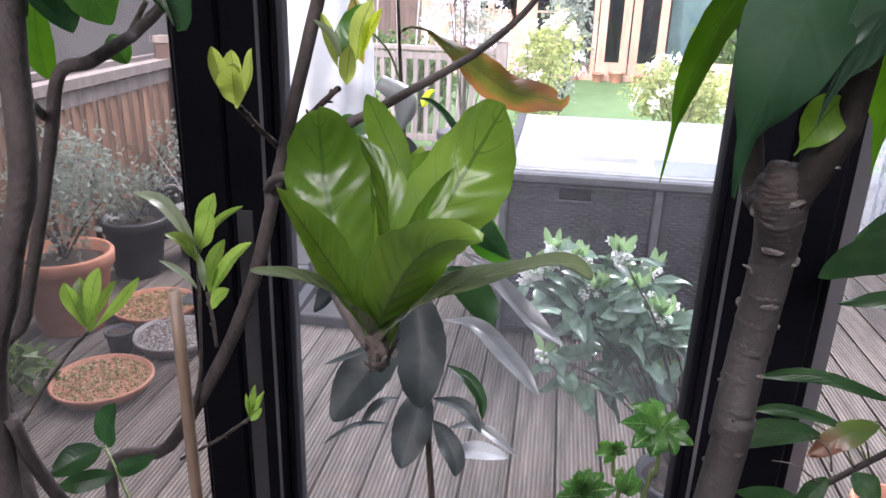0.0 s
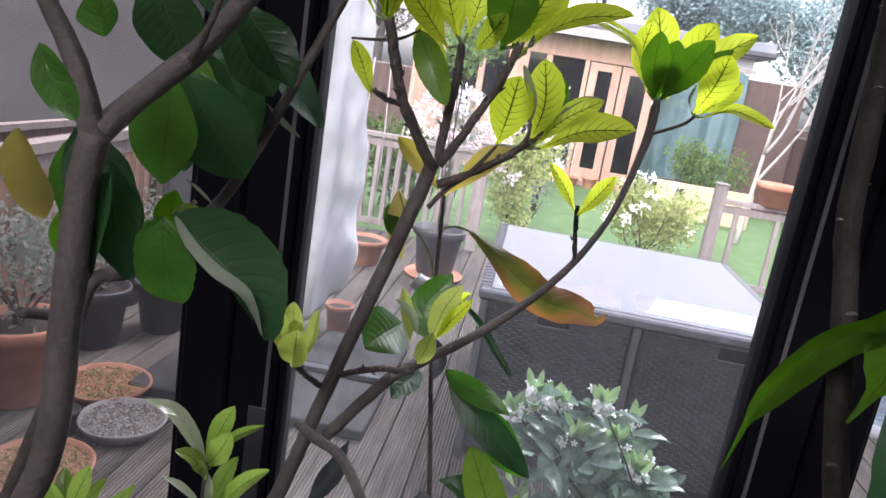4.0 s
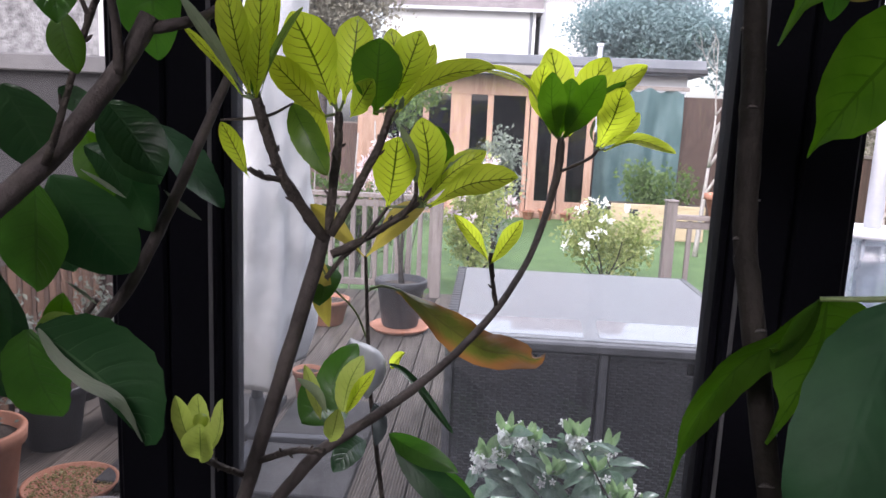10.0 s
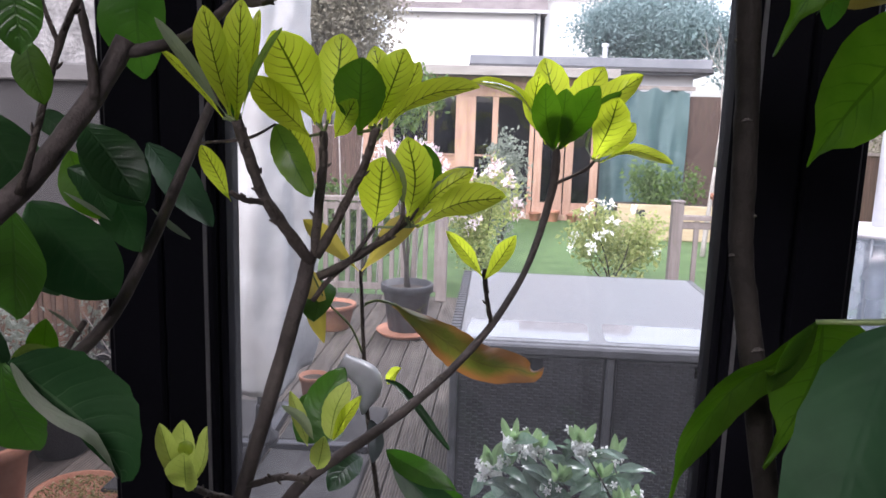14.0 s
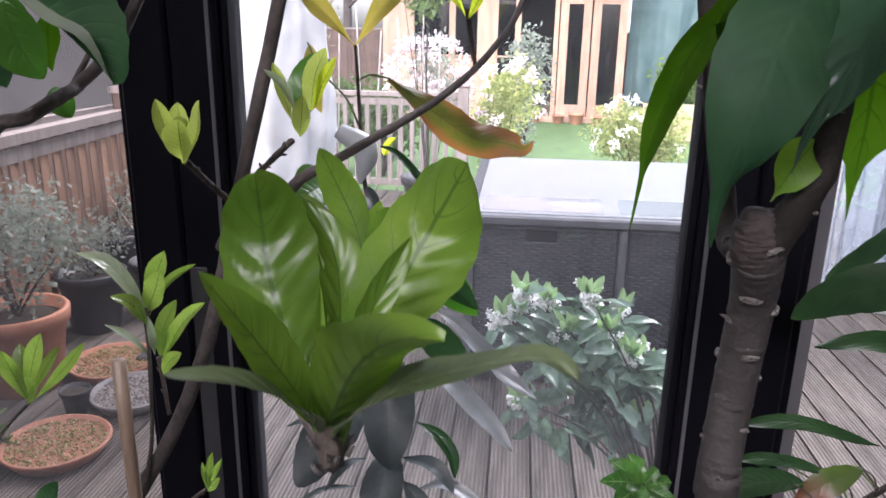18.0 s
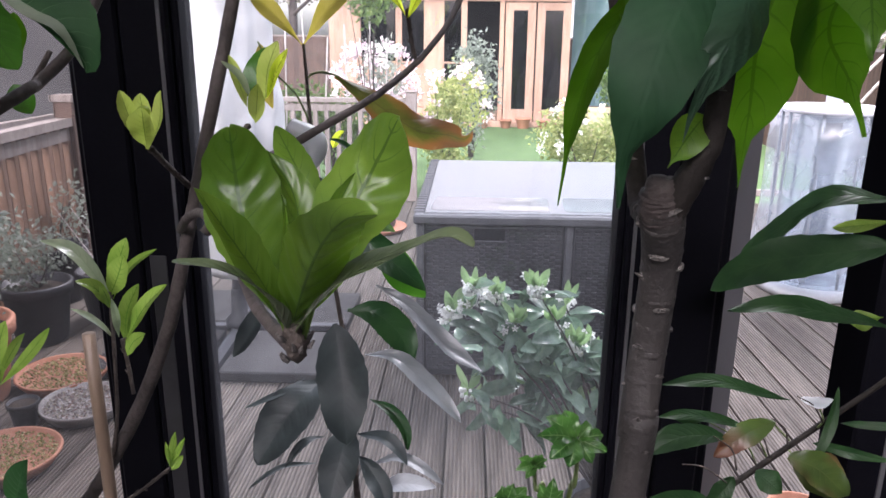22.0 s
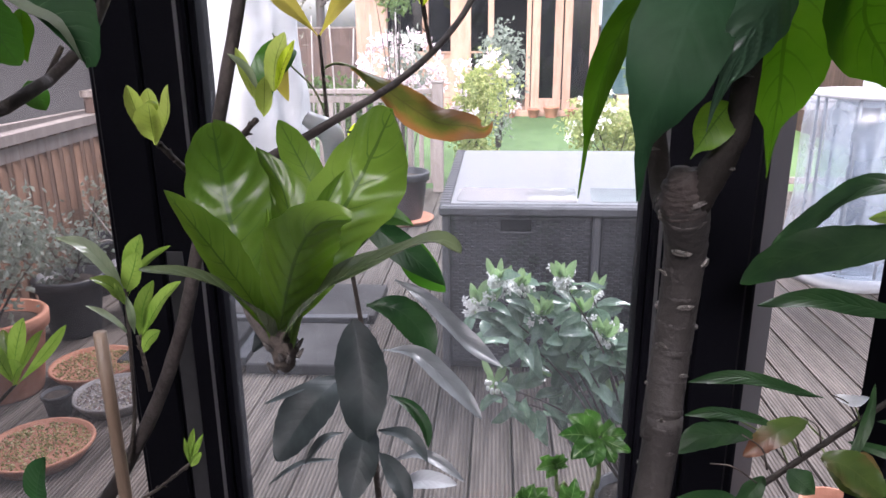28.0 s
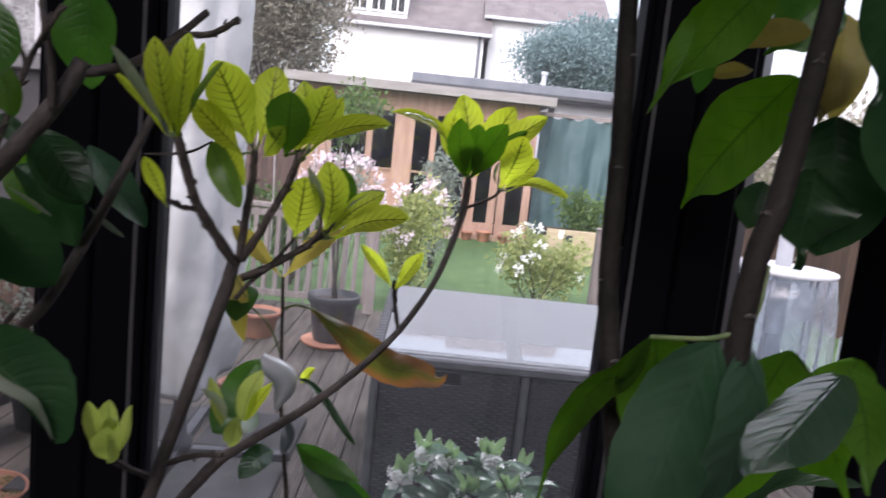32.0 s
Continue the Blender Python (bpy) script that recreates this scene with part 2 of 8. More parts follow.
def glass_material(name, tint=(1, 1, 1), haze=0.0, rough=0.0):
    m, n, l, p = material(name)
    tp, gl, fr, mx = (n.new("ShaderNodeBsdfTransparent"), n.new("ShaderNodeBsdfGlossy"), n.new("ShaderNodeLayerWeight"), n.new("ShaderNodeMixShader"))
    tp.inputs[0].default_value = (*tint, 1)
    gl.inputs["Roughness"].default_value = rough
    fr.inputs[0].default_value = 0.5
    po, ma = n.new("ShaderNodeMath"), n.new("ShaderNodeMath")
    po.operation, po.inputs[1].default_value = "POWER", 5.0
    ma.operation, ma.inputs[1].default_value, ma.inputs[2].default_value = "MULTIPLY_ADD", 0.7, 0.035
    l.new(fr.outputs["Facing"], po.inputs[0])
    l.new(po.outputs[0], ma.inputs[0])
    l.new(ma.outputs[0], mx.inputs[0])
    l.new(tp.outputs[0], mx.inputs[1])
    l.new(gl.outputs[0], mx.inputs[2])
    last = mx.outputs[0]
    if haze:
        tc, ns, rp = n.new("ShaderNodeTexCoord"), n.new("ShaderNodeTexNoise"), n.new("ShaderNodeMapRange")
        ns.inputs["Scale"].default_value, ns.inputs["Detail"].default_value = 5.0, 8
        l.new(tc.outputs["Object"], ns.inputs["Vector"])
        rp.inputs["From Min"].default_value, rp.inputs["From Max"].default_value = 0.4, 0.75
        rp.inputs["To Min"].default_value, rp.inputs["To Max"].default_value = haze * 0.5, haze
        l.new(ns.outputs[0], rp.inputs["Value"])
        mh = n.new("ShaderNodeMixShader")
        l.new(rp.outputs[0], mh.inputs[0])
        l.new(last, mh.inputs[1])
        veil = n.new("ShaderNodeBsdfTranslucent")
        veil.inputs[0].default_value = (0.85, 0.87, 0.9, 1)
        l.new(veil.outputs[0], mh.inputs[2])
        last = mh.outputs[0]
    l.new(last, n["Material Output"].inputs["Surface"])
    return m


def deck_material():
    """Weathered grooved decking: narrow ridges along the board, worn grey."""
    m = surface("weathered_deck", (0.07, 0.058, 0.047), (0.185, 0.158, 0.132), 0.62, 3.0, 30.0, 0.3, 0, (9, 1, 9), 0.2, 0.25)
    n, l = m.node_tree.nodes, m.node_tree.links
    p = n["Principled BSDF"]
    tc = n.new("ShaderNodeTexCoord")
    wv = n.new("ShaderNodeTexWave")
    wv.bands_direction, wv.inputs["Scale"].default_value = "X", 22.0
    wv.inputs["Distortion"].default_value = 0.15
    l.new(tc.outputs["Object"], wv.inputs["Vector"])
    bp = n.new("ShaderNodeBump")
    bp.inputs["Strength"].default_value, bp.inputs["Distance"].default_value = 0.9, 0.006
    l.new(wv.outputs[1], bp.inputs["Height"])
    l.new(p.inputs["Normal"].links[0].from_socket, bp.inputs["Normal"])
    l.new(bp.outputs[0], p.inputs["Normal"])
    # darker in the grooves, uneven along the boards
    groove_mix, patch, fac = n.new("ShaderNodeMixRGB"), n.new("ShaderNodeTexNoise"), n.new("ShaderNodeMath")
    patch.inputs["Scale"].default_value, patch.inputs["Detail"].default_value = 2.2, 8
    l.new(tc.outputs["Object"], patch.inputs["Vector"])
    low = n.new("ShaderNodeMapRange")
    low.inputs["From Min"].default_value, low.inputs["From Max"].default_value = 0.45, 0.1
    l.new(wv.outputs[1], low.inputs["Value"])
    fac.operation = "MULTIPLY"
    l.new(low.outputs[0], fac.inputs[0])
    l.new(patch.outputs[0], fac.inputs[1])
    l.new(fac.outputs[0], groove_mix.inputs[0])
    l.new(p.inputs["Base Color"].links[0].from_socket, groove_mix.inputs[1])
    groove_mix.inputs[2].default_value = (0.035, 0.03, 0.025, 1)
    l.new(groove_mix.outputs[0], p.inputs["Base Color"])
    return m


M = dict(
    frame=surface("black_powder_coat", (0.003, 0.003, 0.005), (0.006, 0.006, 0.009), 0.6, 5, 300, 0.03, spec=0.07),
    bead=surface("grey_gasket", (0.07, 0.07, 0.075), (0.11, 0.11, 0.115), 0.5, 5, 200, 0.05),
    outer=surface("grey_powder_coat", (0.03, 0.03, 0.035), (0.045, 0.045, 0.05), 0.45, 5, 200, 0.04),
    glass=glass_material("door_glass", (0.92, 0.935, 0.935), 0.022),
    # dark tint puts the shaded look of the left-hand deck into the glass
    dimglass=glass_material("smoked_door_glass", (0.84, 0.83, 0.82), 0.012),
    clear=glass_material("clear_plastic", (0.86, 0.9, 0.93), 0.35, 0.15),
    plaster=surface("wall_plaster", (0.34, 0.34, 0.33), (0.42, 0.41, 0.40), 0.9, 2, 80, 0.1),
    tilefloor=surface("grey_floor_tile", (0.22, 0.21, 0.2), (0.3, 0.29, 0.28), 0.5, 3, 50, 0.1),
    deck=deck_material(),
    slab=surface("slate_slab", (0.035, 0.034, 0.034), (0.075, 0.073, 0.072), 0.95, 6, 60, 0.3, spec=0.1),
    puddle=surface("wet_glass_film", (0.19, 0.193, 0.197), (0.25, 0.255, 0.26), 0.03, 20, 200, 0.0, spec=1.0),
    rattan=surface("dark_rattan", (0.022, 0.022, 0.025), (0.05, 0.05, 0.055), 0.36, 20, 120, 0.3, per_object=0.2),
    rattan_top=surface("rattan_edge", (0.05, 0.05, 0.054), (0.095, 0.095, 0.102), 0.5, 20, 120, 0.3),
    white_glass=surface("frosted_glass_top", (0.12, 0.122, 0.125), (0.25, 0.255, 0.26), 0.3, 70, 260, 0.25, spec=0.5),
    cover=surface("parasol_cover", (0.44, 0.435, 0.425), (0.64, 0.635, 0.625), 0.6, 4, 18, 0.6),
    steel=surface("dark_steel", (0.03, 0.03, 0.034), (0.06, 0.06, 0.065), 0.45, 8, 60, 0.1),
    fence=surface("stained_timber", (0.048, 0.029, 0.022), (0.10, 0.06, 0.045), 0.75, 3, 30, 0.25, 0, (9, 9, 1), 0.2),
    baluster=surface("pale_timber", (0.125, 0.073, 0.047), (0.215, 0.132, 0.09), 0.7, 3, 30, 0.25, 0, (9, 9, 1), 0.2),
    greywood=surface("grey_timber", (0.16, 0.132, 0.118), (0.27, 0.235, 0.215), 0.8, 3, 30, 0.25, 0, (9, 9, 1), 0.15),
    cedar=surface("cedar_cladding", (0.31, 0.175, 0.12), (0.45, 0.29, 0.21), 0.6, 2, 25, 0.15, 0, (6, 6, 1), 0.12),
    terracotta=surface("terracotta", (0.30, 0.12, 0.065), (0.46, 0.22, 0.14), 0.8, 6, 60, 0.25, per_object=0.15),
    darkpot=surface("black_plastic", (0.018, 0.018, 0.02), (0.035, 0.035, 0.038), 0.5, 6, 60, 0.1),
    gravel=surface("gravel_bed", (0.11, 0.10, 0.045), (0.40, 0.33, 0.2), 0.9, 60, 160, 1.0),
    soil=surface("potting_soil", (0.02, 0.015, 0.01), (0.07, 0.05, 0.035), 0.95, 40, 160, 1.0),
    grass=surface("lawn", (0.055, 0.115, 0.03), (0.11, 0.19, 0.06), 0.9, 4, 120, 0.8),
    ground=surface("earth", (0.06, 0.05, 0.035), (0.13, 0.115, 0.085), 0.95, 3, 40, 0.6),
    render_wall=surface("white_render", (0.72, 0.72, 0.71), (0.84, 0.84, 0.83), 0.9, 1, 20, 0.15),
    rooftile=surface("roof_tile", (0.13, 0.11, 0.11), (0.22, 0.19, 0.185), 0.85, 2, 12, 0.4),
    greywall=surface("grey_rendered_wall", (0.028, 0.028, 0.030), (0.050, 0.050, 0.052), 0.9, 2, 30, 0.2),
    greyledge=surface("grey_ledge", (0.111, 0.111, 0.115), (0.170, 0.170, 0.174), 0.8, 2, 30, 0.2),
    felt=surface("grey_roof_felt", (0.15, 0.16, 0.18), (0.22, 0.23, 0.25), 0.8, 2, 40, 0.2),
    paleboard=surface("pale_fascia", (0.5, 0.51, 0.53), (0.6, 0.61, 0.63), 0.7, 2, 40, 0.1),
    pane=glass_material("house_glass", (0.25, 0.28, 0.3)),
    # near-black colour painted for the shade inside openings
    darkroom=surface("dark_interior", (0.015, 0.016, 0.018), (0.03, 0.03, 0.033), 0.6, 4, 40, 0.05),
    void=surface("black_recess", (0.003, 0.003, 0.003), (0.006, 0.006, 0.006), 0.9, 4, 40, 0.05, spec=0.1),
    greystone=surface("grey_stoneware", (0.2, 0.18, 0.17), (0.33, 0.31, 0.29), 0.85, 8, 60, 0.3),
    hammered=surface("hammered_glass", (0.1, 0.104, 0.11), (0.32, 0.33, 0.34), 0.35, 14, 40, 1.0),
    paleoak=surface("pale_oak", (0.42, 0.33, 0.2), (0.55, 0.45, 0.3), 0.7, 3, 30, 0.2, 0, (1, 9, 9)),
    tarp=surface("teal_tarpaulin", (0.04, 0.088, 0.092), (0.085, 0.145, 0.15), 0.6, 2, 12, 0.5),
    fascia=surface("weathered_fascia", (0.24, 0.22, 0.2), (0.33, 0.31, 0.29), 0.8, 2, 30, 0.15, 0, (1, 6, 6)),
    # darker copy of the trunk bark: backlit shade is put into the colour
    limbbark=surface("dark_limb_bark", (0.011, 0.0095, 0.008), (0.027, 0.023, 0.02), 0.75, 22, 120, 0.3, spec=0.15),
    shoot=leaf_material("pale_shoot_leaf", (0.17, 0.27, 0.12), (0.26, 0.36, 0.18), (0.3, 0.4, 0.22), 0.3, 0.35, 7, 0.3),
    palebark=surface("pale_twig_bark", (0.30, 0.27, 0.25), (0.48, 0.45, 0.42), 0.8, 30, 120, 0.3),
    bark=surface("grey_brown_bark", (0.034, 0.027, 0.024), (0.082, 0.067, 0.061), 0.8, 25, 170, 0.3),
    darkbark=surface("dark_twig_bark", (0.028, 0.022, 0.018), (0.074, 0.058, 0.047), 0.8, 30, 200, 0.5),
    greybark=surface("scarred_grey_bark", (0.018, 0.0155, 0.014), (0.042, 0.037, 0.034), 0.7, 22, 150, 0.3),
    stumpbark=surface("brown_stump_bark", (0.017, 0.0135, 0.012), (0.044, 0.033, 0.029), 0.85, 30, 160, 0.3),
    scar=surface("leaf_scar", (0.035, 0.031, 0.028), (0.13, 0.118, 0.108), 0.9, 60, 200, 0.6),
    greenstem=surface("green_stem", (0.07, 0.11, 0.03), (0.15, 0.2, 0.07), 0.5, 30, 140, 0.2),
    bamboo=surface("bamboo_cane", (0.125, 0.085, 0.058), (0.2, 0.145, 0.1), 0.5, 8, 70, 0.15, 0, (6, 6, 1)),
    young=leaf_material("young_leaf", (0.33, 0.385, 0.04), (0.40, 0.46, 0.065), (0.03, 0.06, 0.005), 0.82, 0.28, 10, 0.93, relief=0.5, vary=0.14, breadth=0.058),
    pale=leaf_material("pale_young_leaf", (0.24, 0.29, 0.065), (0.32, 0.37, 0.10), (0.05, 0.09, 0.015), 0.6, 0.25, 9, 0.7, relief=0.4, vary=0.12, breadth=0.03),
    # paler than its leaf: light on the upturned margin is painted in
    foldback=leaf_material("folded_leaf_margin", (0.10, 0.13, 0.085), (0.15, 0.18, 0.12), (0.12, 0.15, 0.1), 0.25, 0.5, 9, 0.2, spec=0.35),
    foldleaf=leaf_material("dark_ribbed_leaf", (0.008, 0.03, 0.009), (0.014, 0.042, 0.013), (0.045, 0.08, 0.04), 0.14, 0.55, 9, 0.5, relief=0.3, breadth=0.028, spec=0.07),
    sprout=leaf_material("sprout_leaf", (0.085, 0.14, 0.025), (0.14, 0.2, 0.045), (0.035, 0.08, 0.012), 0.5, 0.19, 9, 0.8, relief=0.3),
    fresh=leaf_material("fresh_glossy_leaf", (0.065, 0.132, 0.016), (0.13, 0.215, 0.032), (0.022, 0.055, 0.010), 0.52, 0.32, 8, 0.6, relief=0.14, breadth=0.034, spec=0.4),
    freshdark=leaf_material("glossy_strap_leaf", (0.05, 0.09, 0.03), (0.085, 0.13, 0.05), (0.15, 0.2, 0.11), 0.3, 0.22, 8, 0.5, relief=0.5),
    # greyer than the rosette: the straps' reflected sheen is put into the colour
    strapleaf=leaf_material("grey_green_strap", (0.09, 0.125, 0.06), (0.14, 0.175, 0.09), (0.18, 0.22, 0.13), 0.3, 0.2, 8, 0.4, relief=0.5),
    greenpetiole=leaf_material("leaf_stalk", (0.12, 0.2, 0.04), (0.18, 0.26, 0.07), (0.14, 0.22, 0.06), 0.4, 0.35, 3, 0.2),
    # pale grey-green: the sheen on edge-on blades is painted into the colour
    sheen=leaf_material("shiny_sprout_leaf", (0.16, 0.2, 0.12), (0.24, 0.28, 0.18), (0.12, 0.17, 0.08), 0.3, 0.16, 8, 0.4, relief=0.3),
    gleam=leaf_material("wrinkled_shiny_leaf", (0.022, 0.065, 0.032), (0.038, 0.085, 0.045), (0.02, 0.06, 0.03), 0.25, 0.3, 8, 0.2, relief=0.3, spec=0.9),
    mature=leaf_material("mature_leaf", (0.026, 0.08, 0.010), (0.045, 0.12, 0.016), (0.02, 0.05, 0.01), 0.5, 0.34, 9, 0.35, relief=0.4),
    # backlight is put into this green; in the lime rosettes it paints overlap shade
    lush=leaf_material("backlit_lush_leaf", (0.034, 0.09, 0.007), (0.052, 0.12, 0.011), (0.014, 0.045, 0.004), 0.5, 0.5, 9, 0.55, relief=0.22, spec=0.35),
    deep=leaf_material("deep_green_leaf", (0.011, 0.038, 0.012), (0.021, 0.058, 0.018), (0.035, 0.07, 0.03), 0.24, 0.33, 9, 0.3, relief=0.25, spec=0.42),
    glossy=leaf_material("glossy_veined_leaf", (0.008, 0.034, 0.012), (0.014, 0.048, 0.018), (0.016, 0.05, 0.022), 0.16, 0.66, 8, 0.25, relief=0.35, breadth=0.03, spec=0.09),
    # paler copy of the dull leaf: skylight on upper faces is in the colour
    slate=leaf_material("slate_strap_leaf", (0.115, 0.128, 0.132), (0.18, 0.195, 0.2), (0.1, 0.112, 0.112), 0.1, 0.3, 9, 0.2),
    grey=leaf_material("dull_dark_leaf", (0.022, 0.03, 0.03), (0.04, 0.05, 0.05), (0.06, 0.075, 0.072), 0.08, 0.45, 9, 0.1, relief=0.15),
    dusky=leaf_material("dusky_leaf", (0.012, 0.036, 0.012), (0.022, 0.055, 0.018), (0.03, 0.065, 0.024), 0.32, 0.42, 10, 0.14, relief=0.35),
    olivebrown=leaf_material("browning_leaf", (0.04, 0.07, 0.015), (0.06, 0.095, 0.02), (0.08, 0.10, 0.03), 0.3, 0.4, 9, 0.3, (0.10, 0.045, 0.025)),
    underside=leaf_material("pale_leaf_back", (0.30, 0.32, 0.33), (0.42, 0.44, 0.45), (0.36, 0.38, 0.38), 0.15, 0.35, 9, 0.3),
    dead=leaf_material("withered_leaf", (0.055, 0.075, 0.012), (0.10, 0.09, 0.02), (0.05, 0.04, 0.014), 0.45, 0.5, 9, 0.4, None, 0.5, (0.155, 0.075, 0.028), rim=(0.5, 0.6, 0.5)),
    yellow=leaf_material("yellowing_leaf", (0.19, 0.165, 0.03), (0.26, 0.215, 0.06), (0.18, 0.16, 0.02), 0.5, 0.45, 10, 0.4),
    shrub=leaf_material("grey_green_leaf", (0.08, 0.135, 0.09), (0.19, 0.27, 0.19), (0.2, 0.27, 0.19), 0.25, 0.24, 6, 0.4, vary=0.5),
    olive=leaf_material("silver_leaf", (0.14, 0.165, 0.13), (0.26, 0.29, 0.245), (0.2, 0.22, 0.18), 0.25, 0.6, 5, 0.2),
    bright=leaf_material("bright_lobed_leaf", (0.026, 0.085, 0.016), (0.06, 0.145, 0.03), (0.2, 0.34, 0.13), 0.35, 0.35, 6, 0.7),
    garden=leaf_material("garden_leaf", (0.05, 0.10, 0.02), (0.13, 0.19, 0.05), (0.16, 0.2, 0.08), 0.3, 0.5, 5, 0.2),
    variegated=leaf_material("variegated_leaf", (0.16, 0.22, 0.06), (0.5, 0.5, 0.22), (0.4, 0.42, 0.2), 0.3, 0.5, 5, 0.2),
    petal=surface("white_petal", (0.78, 0.78, 0.72), (0.9, 0.9, 0.86), 0.6, 30, 200, 0.1),
    pink=surface("pink_petal", (0.80, 0.62, 0.66), (0.90, 0.82, 0.84), 0.6, 30, 200, 0.1),
    conifer=leaf_material("conifer_needles", (0.12, 0.18, 0.18), (0.20, 0.27, 0.27), (0.05, 0.1, 0.09), 0.2, 0.7, 5, 0.1),
    duntree=leaf_material("dun_foliage", (0.15, 0.14, 0.10), (0.27, 0.255, 0.2), (0.2, 0.18, 0.12), 0.2, 0.7, 5, 0.1),
)
for dull in ("deep", "grey", "dusky", "lush", "glossy"):
    M[dull].node_tree.nodes["Principled BSDF"].inputs["Specular IOR Level"].default_value = 0.25

# ---------- room and glazed doors ----------
def struct(ob, label, category=""):
    return tagged(ob, label, category, "", "structure")


struct(boxed("floor", (-2.6, -3.2, -0.12), (2.6, 1.32, -0.02), M["tilefloor"]), "grey tiled floor inside the glazed doors", "floor")
bm = bmesh.new()
for lo, hi in (((-2.6, -3.2, 2.4), (2.6, -1.5, 2.55)), ((-2.6, -0.3, 2.4), (2.6, 1.32, 2.55)), ((-2.6, -1.5, 2.4), (-0.7, -0.3, 2.55)), ((0.9, -1.5, 2.4), (2.6, -0.3, 2.55))):
    box(bm, lo, hi)
struct(part("ceiling", bm, M["plaster"]), "plain white plaster ceiling with an open rooflight", "ceiling")
struct(boxed("wall_west", (-2.72, -3.2, -0.12), (-2.6, 1.32, 2.55), M["plaster"]), "plain pale plaster side wall", "wall")
struct(boxed("wall_east", (2.6, -3.2, -0.12), (2.72, 1.32, 2.55), M["plaster"]), "plain pale plaster side wall", "wall")
struct(boxed("wall_south", (-2.72, -3.32, -0.12), (2.72, -3.2, 2.55), M["plaster"]), "plain pale plaster wall behind", "wall")
struct(boxed("wall_north_head", (-2.6, 1.18, 2.12), (2.6, 1.34, 2.4), M["plaster"]), "plaster lintel above the glazed doors", "wall")


def door_leaf(name, x0, x1, label):
    """One glazed leaf of the folding doors: two stiles, two rails, bead strips and a pane."""
    d = thing(name, ((x0 + x1) / 2, 1.25, 0), label, "door", "folding glazed doors", "structure")
    y0, y1, w = 1.215, 1.285, 0.066
    for lo, hi in ((x0, x0 + w), (x1 - w, x1)):
        boxed("stile", (lo, y0, 0.02), (hi, y1, 2.1), M["frame"], d, 0.004)
    boxed("bottom_rail", (x0 + w, y0, 0.02), (x1 - w, y1, 0.12), M["frame"], d, 0.004)
    boxed("top_rail", (x0 + w, y0, 2.02), (x1 - w, y1, 2.1), M["frame"], d, 0.004)
    for x, s in ((x0 + w, 1), (x1 - w, -1)):
        a, b = sorted((x, x + 0.010 * s))
        boxed("glazing_bead", (a, y0 + 0.012, 0.12), (b, y1 - 0.012, 2.02), M["frame"], d, 0.002)
        if name != "door_2":
            continue
        # grey strip paints the light caught along the stile's edge
        a, b = sorted((x - 0.014 * s, x - 0.009 * s))
        boxed("bead_line", (a, y0 - 0.0015, 0.12), (b, y0 + 0.002, 2.02), M["bead"], d)
    boxed("pane", (x0 + w + 0.004, 1.247, 0.116), (x1 - w - 0.004, 1.253, 2.024), M["dimglass" if name == "door_1" else "glass"], d)
    return d


# unseen leaf, added so that more daylight reaches the plants from the left
door_leaf("door_4", -1.82, -1.012, "black aluminium glazed folding door leaf, closed")
door_leaf("door_1", -1.01, -0.2, "black aluminium glazed folding door leaf, closed")
door_leaf("door_2", -0.198, 0.54, "black aluminium glazed folding door leaf, closed")


def door_edge():
    """The last leaf stands folded out: dark inner stile, its black face running outwards and a grey end profile."""
    d = thing("door_3", (0.66, 1.4, 0), "black aluminium folding door leaf, folded open outwards, with grey edge", "door", "folding glazed doors", "structure")
    boxed("stile", (0.543, 1.215, 0.02), (0.606, 1.285, 2.1), M["frame"], d, 0.004)
    turn = Matrix.Rotation(math.atan2(0.27, 0.09), 3, "Z")
    boxed("folded_face", (0.655 - 0.145, 1.42 - 0.03, 0.02), (0.655 + 0.145, 1.42 + 0.03, 2.1), M["frame"], d, 0.004, "", turn)
    turn = Matrix.Rotation(math.atan2(0.12, 0.105), 3, "Z")
    boxed("edge_profile", (0.745 - 0.085, 1.615 - 0.025, 0.02), (0.745 + 0.085, 1.615 + 0.025, 2.1), M["outer"], d, 0.004, "grey edge profile of the folded leaf", turn)


door_edge()
jamb = thing("door_jamb", (0.9, 1.26, 0), "black fixed door jamb with a pale gasket strip", "door frame", "", "structure")
boxed("jamb_post", (0.825, 1.215, 0.02), (1.02, 1.31, 2.1), M["frame"], jamb, 0.004)
boxed("gasket", (0.872, 1.2125, 0.02), (0.879, 1.2165, 2.1), M["bead"], jamb, 0, "pale gasket strip")
struct(boxed("wall_north_east", (1.022, 1.18, -0.02), (2.6, 1.34, 2.12), M["plaster"]), "plain plaster wall beside the doors", "wall")
struct(boxed("wall_north_west", (-2.6, 1.18, -0.02), (-1.822, 1.34, 2.12), M["plaster"]), "plain plaster wall beside the doors", "wall")
struct(boxed("door_track", (-1.82, 1.2, -0.02), (1.02, 1.31, 0.018), M["outer"]), "metal bottom track of the folding doors", "track")
struct(boxed("door_head", (-1.82, 1.2, 2.102), (1.02, 1.31, 2.118), M["outer"]), "metal head track of the folding doors", "track")

# ---------- deck and garden ground ----------
struct(boxed("ground", (-160, -60, -0.6), (160, 400, -0.32), M["ground"]), "bare earth of the gardens to the horizon", "ground")
struct(boxed("lawn", (-5, 7.3, -0.319), (7, 15.4, -0.25), M["grass"]), "short green lawn below the deck", "lawn")
boards = thing("deck", (0.6, 4.2, 0), "weathered grooved grey-brown timber decking", "decking", "", "structure")
bm = bmesh.new()
box(bm, (-0.0695, 1.36, -0.028), (0.0695, 7.0, 0.0), 0.003)
